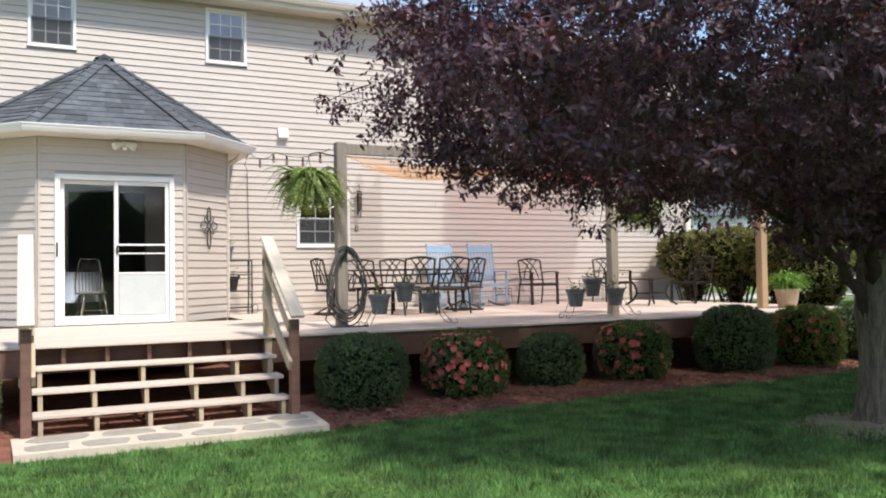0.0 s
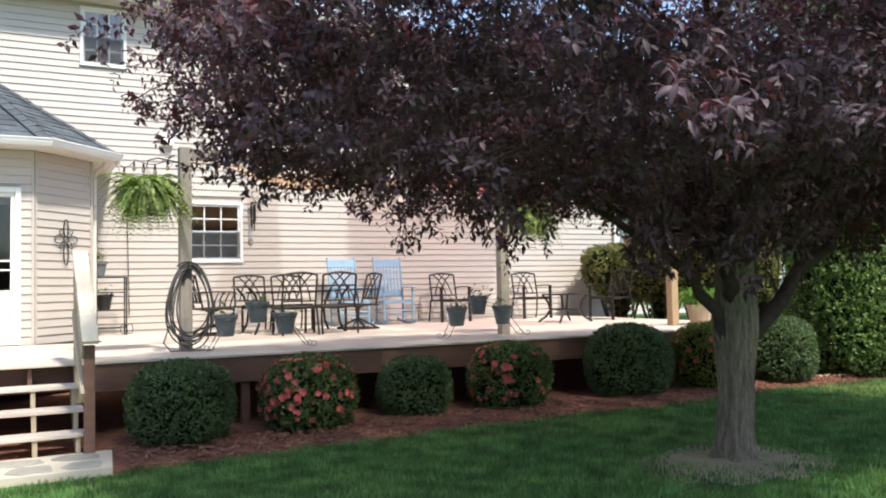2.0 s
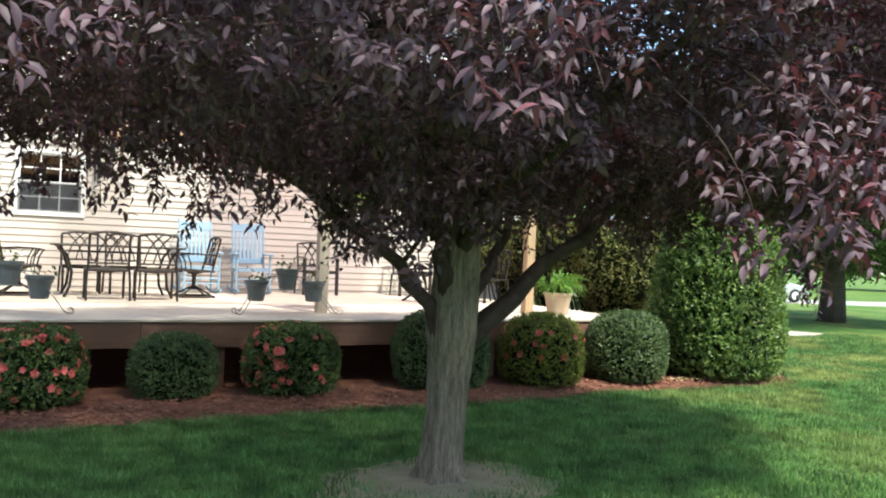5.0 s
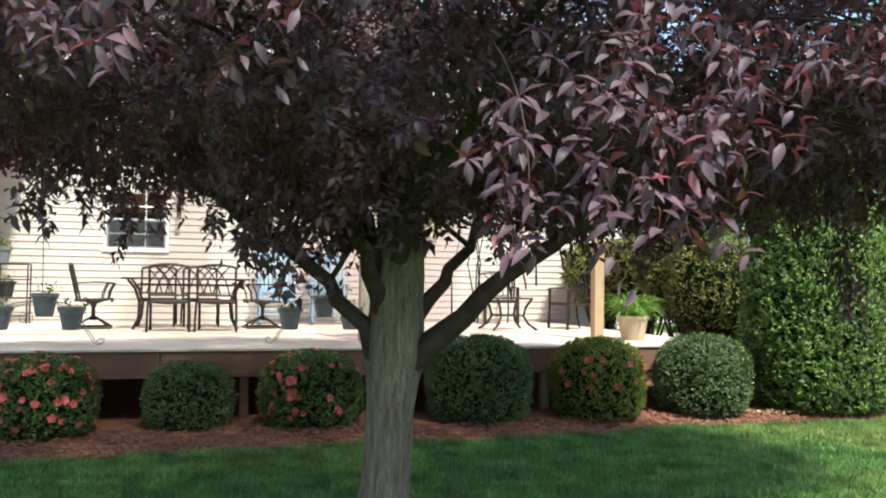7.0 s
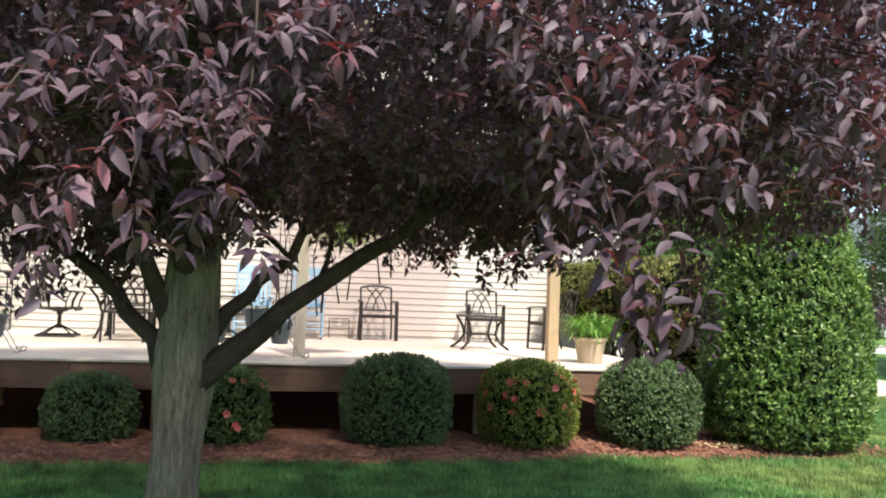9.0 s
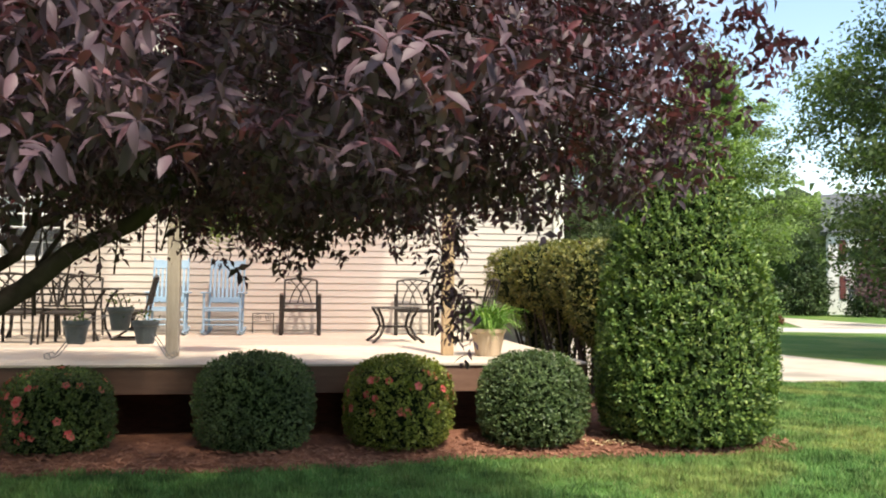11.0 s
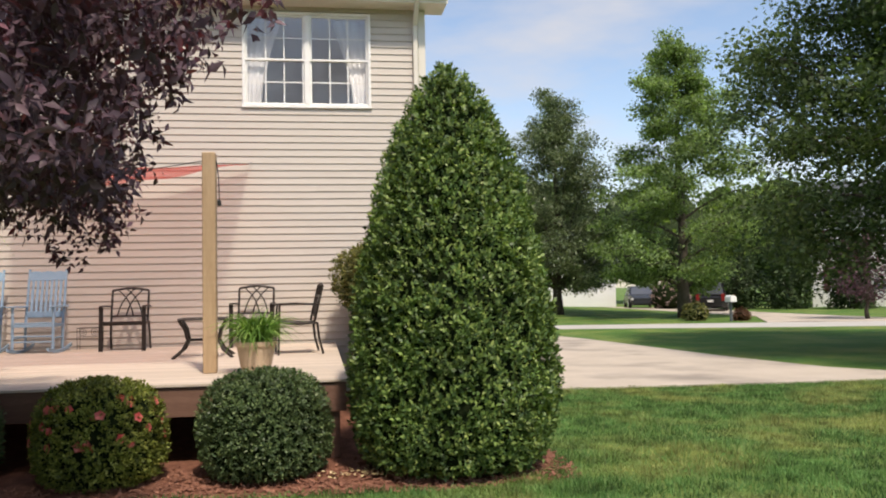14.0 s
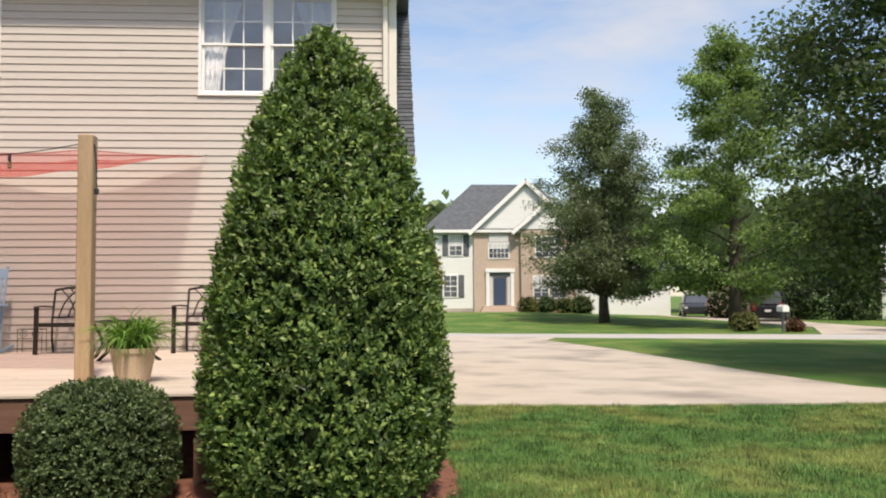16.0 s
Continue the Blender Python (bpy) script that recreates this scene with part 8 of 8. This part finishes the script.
def far_window(house, x0, x1, z0, z1, y, cols=2, rows=4, shutters=None, blind=0.0):
    w = put("window", Shape().bbox((x0 - 0.09, y - 0.06, z0 - 0.09), (x1 + 0.09, y - 0.01, z1 + 0.09), 0.01), M_TRIM, house)
    put("pane", Shape().box((x0, y - 0.075, z0), (x1, y - 0.062, z1)), M_FARGLASS, w)
    if blind:
        put("blind", Shape().box((x0 + 0.02, y - 0.081, z1 - (z1 - z0) * blind), (x1 - 0.02, y - 0.077, z1)), M_BLIND, w)
    s = Shape()
    for c in range(1, cols):
        xx = x0 + (x1 - x0) * c / cols
        s.box((xx - 0.018, y - 0.092, z0), (xx + 0.018, y - 0.083, z1))
    for r_ in range(1, rows):
        zz = z0 + (z1 - z0) * r_ / rows
        t_ = 0.035 if r_ * 2 == rows else 0.016
        s.box((x0, y - 0.091, zz - t_), (x1, y - 0.0825, zz + t_))
    put("muntin", s, M_TRIM, w)
    if shutters:
        for a, b in ((x0 - 0.50, x0 - 0.12), (x1 + 0.12, x1 + 0.50)):
            sh_ = Shape().bbox((a, y - 0.06, z0 - 0.06), (b, y - 0.012, z1 + 0.06), 0.01)
            sh_ = put("shutter", sh_, shutters, house)
            lv = Shape()
            zs_ = [z0 + (z1 - z0) * k / 16 for k in range(17)]
            lv.v = [(xx, y - (0.082 if k % 2 else 0.064), zz) for k, zz in enumerate(zs_) for xx in (a + 0.05, b - 0.05)]
            lv.f = [(2 * k, 2 * k + 1, 2 * k + 3, 2 * k + 2) for k in range(16)]
            put("louvre", lv, shutters, sh_)


def gable(house, x0, x1, z0, zp, y, material, y_back, over=0.35):
    """A front gable: triangular wall, white rake boards, two roof slopes that run back."""
    xm = (x0 + x1) / 2
    put("gable_wall", Shape().add([(x0, y, z0), (x1, y, z0), (xm, y, zp), (x0, y + 0.2, z0), (x1, y + 0.2, z0), (xm, y + 0.2, zp)], [(0, 1, 2), (5, 4, 3), (0, 2, 5, 3), (1, 4, 5, 2)]), material, house)
    for sx, xa in ((-1, x0), (1, x1)):
        a, b = Vector((xa + sx * over, y - 0.3, z0 - over * (zp - z0) / ((x1 - x0) / 2))), Vector((xm, y - 0.3, zp))
        put("rake_board", Shape().beam(a, b, 0.08, 0.26, 0.01), M_TRIM, house)
        p = [a + Vector((0, 0, 0.16)), b + Vector((0, 0, 0.16)), Vector((xm, y_back, zp + 0.16)), Vector((a.x, y_back, a.z + 0.16))]
        p += [v - Vector((0, 0, 0.12)) for v in p]
        put("roof_slope", Shape().add(p, [(0, 1, 2, 3), (7, 6, 5, 4), (0, 4, 5, 1), (1, 5, 6, 2), (2, 6, 7, 3), (3, 7, 4, 0)]), M_SHINGLE_B, house)


HY = 58.8
ho = thing("neighbour_house", "two-storey white and brick house across the street", "house", (0, 0, 0))
put("wall", Shape().box((16.7, HY, 0.2), (19.75, HY + 9, 6.0)), M_WHITESID, ho, "white lap siding")
put("brick_wall", Shape().box((19.75, HY - 0.25, 0.2), (26.6, HY + 9, 6.0)), M_BRICK, ho, "tan brick front")
put("garage_wall", Shape().box((26.6, HY - 0.6, 0.0), (33.1, HY + 8, 3.3)), M_WHITESID, ho, "white sided garage wing")
put("foundation", Shape().box((16.65, HY - 0.04, 0.0), (19.7, HY + 0.0, 0.75)), M_CONC, ho)
hr = Shape().add([(16.2, HY - 0.45, 6.0), (27.0, HY - 0.45, 6.0), (27.0, HY + 9.4, 6.0), (16.2, HY + 9.4, 6.0), (20.1, HY + 4.4, 9.75), (25.0, HY + 4.4, 9.75)], [(0, 1, 5, 4), (1, 2, 5), (2, 3, 4, 5), (3, 0, 4), (3, 2, 1, 0)])
put("roof", hr, M_SHINGLE_B, ho, "grey shingle hip roof")
put("fascia", Shape().bbox((16.18, HY - 0.52, 5.84), (27.0, HY - 0.46, 6.03), 0.01), M_TRIM, ho)
gable(ho, 19.75, 26.8, 6.05, 9.35, HY - 0.28, M_WHITESID, HY + 4.4)
gable(ho, 22.6, 27.0, 6.05, 7.95, HY - 0.75, M_WHITESID, HY + 1.5)
put("brick_wall", Shape().box((22.9, HY - 0.70, 0.2), (26.62, HY - 0.26, 6.0)), M_BRICK, ho)
put("garage_roof", Shape().add([(26.4, HY - 1.0, 3.25), (33.5, HY - 1.0, 3.25), (33.5, HY + 8.3, 3.25), (26.4, HY + 8.3, 3.25), (26.4, HY + 3.7, 6.4), (31.0, HY + 3.7, 6.4)], [(0, 1, 5, 4), (1, 2, 5), (2, 3, 4, 5), (3, 0, 4), (3, 2, 1, 0)]), M_SHINGLE_B, ho)
far_window(ho, 18.15, 18.95, 4.35, 5.65, HY, shutters=M_SHUT, blind=0.5)
far_window(ho, 17.75, 18.6, 1.55, 2.95, HY, shutters=M_SHUT)
far_window(ho, 16.95, 17.2, 4.35, 5.65, HY)
far_window(ho, 20.8, 22.1, 4.15, 5.1, HY - 0.25, cols=5, rows=3, blind=0.35)
put("arched_light", Shape().box((20.8, HY - 0.33, 5.2), (22.1, HY - 0.26, 5.75)), M_BLIND, ho)
far_window(ho, 23.75, 24.7, 1.45, 2.85, HY - 0.70, blind=0.6)
far_window(ho, 24.95, 25.9, 1.45, 2.85, HY - 0.70, blind=0.6)
far_window(ho, 30.1, 31.1, 1.75, 2.55, HY - 0.6, cols=2, rows=2, shutters=M_SHUT)
far_window(ho, 23.9, 25.6, 4.2, 5.5, HY - 0.70, cols=4)
put("door_surround", Shape().bbox((20.55, HY - 0.42, 0.85), (20.78, HY - 0.25, 3.15), 0.01).bbox((22.22, HY - 0.42, 0.85), (22.45, HY - 0.25, 3.15), 0.01).bbox((20.5, HY - 0.46, 3.15), (22.5, HY - 0.25, 3.4), 0.02), M_TRIM, ho)
put("front_door", Shape().bbox((21.08, HY - 0.34, 0.95), (21.92, HY - 0.27, 2.80), 0.01), M_NAVY, ho, "navy blue front door")
for a in (20.80, 22.0):
    put("sidelight", Shape().box((a, HY - 0.33, 0.95), (a + 0.2, HY - 0.28, 2.85)), M_BLIND, ho)
put("transom", Shape().box((20.8, HY - 0.33, 2.9), (22.2, HY - 0.28, 3.13)), M_FARGLASS, ho)
for k in range(4):
    put("step", Shape().bbox((20.3 - 0.12 * k, HY - 0.6 - 0.3 * (k + 1), 0.3), (22.7 + 0.12 * k, HY - 0.3 - 0.3 * k if k else HY - 0.26, 0.92 - 0.15 * k), 0.02), M_BRICK, ho, "red-brown brick step")

h2 = thing("far_house", "white two-storey house with maroon shutters", "house", (44.6, 52.6, 0), -33)
put("wall", Shape().box((0, 0, -0.1), (13, 8, 5.6)), M_WHITESID, h2)
put("roof", Shape().add([(-0.4, -0.4, 5.6), (13.4, -0.4, 5.6), (13.4, 8.4, 5.6), (-0.4, 8.4, 5.6), (-0.4, 4, 8.6), (13.4, 4, 8.6)], [(0, 1, 5, 4), (2, 3, 4, 5), (0, 4, 3), (1, 2, 5), (3, 2, 1, 0)]), M_SHINGLE_B, h2)
for x in (1.2, 3.6, 6.0, 8.6, 11.0):
    far_window(h2, x, x + 0.85, 1.1, 2.55, 0.0, shutters=M_SHUTR, blind=0.5)
    far_window(h2, x, x + 0.85, 3.7, 5.0, 0.0, shutters=M_SHUTR, blind=0.5)

M_CARB = mat("dark_blue_grey_paint", (0.030, 0.034, 0.042), (0.045, 0.050, 0.060), 2, 0.25, 0.0, metal=0.4)
M_CARK = mat("black_paint", (0.014, 0.014, 0.015), (0.024, 0.024, 0.026), 2, 0.25, 0.0, metal=0.2)
M_CARW = mat("silver_paint", (0.50, 0.50, 0.50), (0.58, 0.58, 0.58), 2, 0.3, 0.0, metal=0.3)
M_RUBBER = mat("tyre_rubber", (0.015, 0.015, 0.015), (0.03, 0.03, 0.03), 10, 0.85, 0.2)
M_TAIL = mat("red_lamp", (0.16, 0.015, 0.015), (0.22, 0.02, 0.02), 8, 0.2, 0.0)
M_HEADL = mat("clear_lamp", (0.6, 0.6, 0.6), (0.7, 0.7, 0.7), 8, 0.15, 0.0)


def vehicle(name, label, x, y, rz_, paint, ln=4.6, wd_=1.8, ht=1.45, van=False):
    """A parked car: lofted body and cabin, glass, lamps, four wheels. The front is +x."""
    th = thing(name, label, "car", (x, y, ground_z(x, y) + 0.03), rz_)
    hb = 0.62 * ht if not van else 0.56 * ht
    secs = [(-0.5, 0.72, 0.30, 0.82), (-0.47, 0.92, 0.22, 0.97), (-0.3, 1.0, 0.18, 1.0), (0.0, 1.0, 0.18, 1.0), (0.28, 1.0, 0.18, 0.97), (0.44, 0.92, 0.22, 0.86), (0.5, 0.76, 0.30, 0.74)]
    s = Shape()
    for fx, fw, z0, ft in secs:
        w, t = wd_ / 2 * fw, hb * ft
        for yy, zz in ((-w * 0.92, z0), (-w, z0 + 0.2), (-w * 0.98, t - 0.08), (-w * 0.86, t), (w * 0.86, t), (w * 0.98, t - 0.08), (w, z0 + 0.2), (w * 0.92, z0)):
            s.v.append((fx * ln, yy, zz))
    for i in range(len(secs) - 1):
        for j in range(8):
            a, b = i * 8 + j, i * 8 + (j + 1) % 8
            s.f.append((a, b, b + 8, a + 8))
    s.f += [tuple(range(8))[::-1], tuple(range(len(s.v) - 8, len(s.v)))]
    put("body", s, paint, th, smooth=False)
    c0, c1, r0, r1 = (-0.40, 0.22, -0.30, 0.06) if not van else (-0.485, 0.30, -0.45, 0.12)
    w0, w1 = wd_ * 0.44, wd_ * 0.36
    z0, z1 = hb * 0.96, ht
    cab = [(c0 * ln, -w0, z0), (c1 * ln, -w0, z0), (c1 * ln, w0, z0), (c0 * ln, w0, z0), (r0 * ln, -w1, z1), (r1 * ln, -w1, z1), (r1 * ln, w1, z1), (r0 * ln, w1, z1)]
    put("cabin", Shape().add(cab, [(4, 5, 6, 7), (0, 1, 5, 4), (1, 2, 6, 5), (2, 3, 7, 6), (3, 0, 4, 7)]), paint, th)

    def inset(ids, f0=0.12, push=0.012):
        p = [Vector(cab[i]) for i in ids]
        c = sum(p, Vector()) / 4
        n = (p[1] - p[0]).cross(p[3] - p[0]).normalized()
        q = [v.lerp(c, f0) + n * push for v in p]
        return Shape().add(q, [(0, 1, 2, 3)])
    for ids, nm in (((1, 2, 6, 5), "windscreen"), ((3, 0, 4, 7), "rear_window"), ((0, 1, 5, 4), "side_window"), ((2, 3, 7, 6), "side_window")):
        put(nm, inset(ids), M_FARGLASS, th)
    for sx in (-0.31, 0.31):
        for sy in (-1, 1):
            wh = put("wheel", Shape().lathe([(0.20, -0.10), (0.31, -0.09), (0.33, 0.0), (0.31, 0.09), (0.20, 0.10)], 18, pose(sx * ln, sy * (wd_ / 2 - 0.09), 0.33, 90)), M_RUBBER, th)
            put("rim", Shape().lathe([(0.20, -0.112), (0.18, -0.115), (0.05, -0.10)] if sy > 0 else [(0.05, 0.10), (0.18, 0.115), (0.20, 0.112)], 14, pose(sx * ln, sy * (wd_ / 2 - 0.09), 0.33, 90)), M_HEADL, wh)
    for sy in (-1, 1):
        put("headlight", Shape().bbox((ln * 0.455, sy * wd_ * 0.36 - 0.17, hb * 0.60), (ln * 0.49, sy * wd_ * 0.36 + 0.17, hb * 0.74), 0.02), M_HEADL, th)
        put("tail_light", Shape().bbox((-ln * 0.502, sy * wd_ * 0.37 - 0.10, hb * 0.62), (-ln * 0.475, sy * wd_ * 0.37 + 0.10, hb * (0.9 if not van else 1.05)), 0.02), M_TAIL, th)
    put("plate", Shape().bbox((-ln * 0.512, -0.16, hb * 0.55), (-ln * 0.495, 0.16, hb * 0.68), 0.004), M_HEADL, th)
    return th


vehicle("sedan", "dark grey sedan parked on the far driveway", 34.0, 56.0, -105, M_CARB, 4.7, 1.84, 1.46)
vehicle("minivan", "black minivan parked on the far driveway", 36.0, 49.5, 62, M_CARK, 4.7, 1.9, 1.75, van=True)
vehicle("street_car", "silver car parked along the street", 36.6, 28.6, -17, M_CARW, 4.4, 1.78, 1.5)

mb = thing("mailbox", "white mailbox on a dark wooden post", "mailbox", (30.0, 35.5, ground_z(30, 35.5)))
put("post", Shape().bbox((-0.05, -0.05, -0.1), (0.05, 0.05, 0.85), 0.008), M_SHUT, mb)
bx = Shape()
prof_m = [(-0.14, 0.0), (0.14, 0.0), (0.14, 0.16)] + [(0.14 * math.cos(math.pi * k / 8), 0.16 + 0.12 * math.sin(math.pi * k / 8)) for k in range(1, 8)] + [(-0.14, 0.16)]
bx.v = [(x, -0.28, 0.85 + z) for x, z in prof_m] + [(x, 0.25, 0.85 + z) for x, z in prof_m]
n = len(prof_m)
bx.f = [tuple(range(n)), tuple(range(n, 2 * n))[::-1]] + [(i, n + i, n + (i + 1) % n, (i + 1) % n) for i in range(n)]
put("box", bx, M_TRIM, mb)
put("flag", Shape().bbox((0.142, -0.1, 0.98), (0.15, -0.06, 1.2), 0.002), M_TAIL, mb)

LOW = [(0.30, 0.02), (0.50, 0.15), (0.52, 0.4), (0.42, 0.62), (0.22, 0.74), (0.02, 0.78)]
M_PINKB = leaf_mat("pink_blossom", [(0.0, (0.30, 0.20, 0.16)), (0.6, (0.48, 0.34, 0.30)), (1.0, (0.62, 0.48, 0.46))], 0.6, 0.3, 0.3)
M_REDBUSH = leaf_mat("barberry_leaf", [(0.0, (0.09, 0.045, 0.025)), (1.0, (0.22, 0.11, 0.06))], 0.5, 0.3, 0.3)
for x, y, sc, lf, lab, nm in ((29.0, 36.9, 1.0, M_HEDGE, "loose green shrub by the mailbox", "shrub"), (30.7, 35.9, 0.6, M_REDBUSH, "small reddish barberry by the mailbox", "barberry"),
                      (35.0, 53.4, 2.4, M_PINKB, "large pale pink flowering bush", "flowering_bush"), (23.2, 57.2, 1.3, M_HEDGE, "low green foundation shrub", "shrub"), (24.4, 57.0, 1.35, M_BOX, "low green foundation shrub", "shrub"),
                      (25.6, 56.9, 1.3, M_HEDGE, "low green foundation shrub", "shrub"), (26.6, 56.6, 1.5, M_AZALEA, "low green foundation shrub", "shrub"),
                      (46.5, 50.2, 1.4, M_BOX, "low clipped shrub before the far house", "shrub"), (48.6, 48.8, 1.4, M_BOX, "low clipped shrub before the far house", "shrub"), (50.8, 47.4, 1.4, M_BOX, "low clipped shrub before the far house", "shrub")):
    shrub(nm, lab, "shrub", x, y, [(a * sc, b * sc) for a, b in LOW], 1, 1, lf, 0.11, 1500, int(x * 7 + y), group="shrubs across the street", z0=ground_z(x, y), shag=0.08, amp=0.1)
SAP = [(0.28, 0.6), (0.38, 1.5), (0.55, 1.9), (0.75, 1.6), (0.92, 0.9), (1.0, 0.1)]
far_tree("young_tree", "small dark-leaved young tree on the far lawn", 35.6, 34.2, 3.8, SAP, M_PURPLE, 0.13, 3600, 71, 0.08, 0.25, 0.22)

# ---------------------------------------------------------------- deck boards, laid last
rnd = random.Random(21)
BW, GAP = 0.140, 0.006
board_mesh = {}
y = DY0 - 0.025
while y < WALL_Y - 0.16:
    segs = [(DX0, DX1 + 0.02)]
    if y + BW > BAY_Y - 0.02:
        segs = [(DX0, -0.52), (3.14, DX1 + 0.02)]
    for a, b in segs:
        p = a
        first = rnd.uniform(1.4, 4.8)
        while p < b - 0.01:
            q = min(p + first, b)
            if b - q < 0.5:
                q = b
            first = 4.8
            key = round(q - p, 3)
            if key not in board_mesh:
                board_mesh[key] = Shape().bbox((0, 0, -0.027), (q - p - 0.003, BW - GAP, 0), 0.004).mesh("deck_board")
            ob = put("deck_board", board_mesh[key], M_DECK, deck)
            ob.location = (p, y, DECK_Z + rnd.uniform(-0.0012, 0.0012))
            p = q
    y += BW
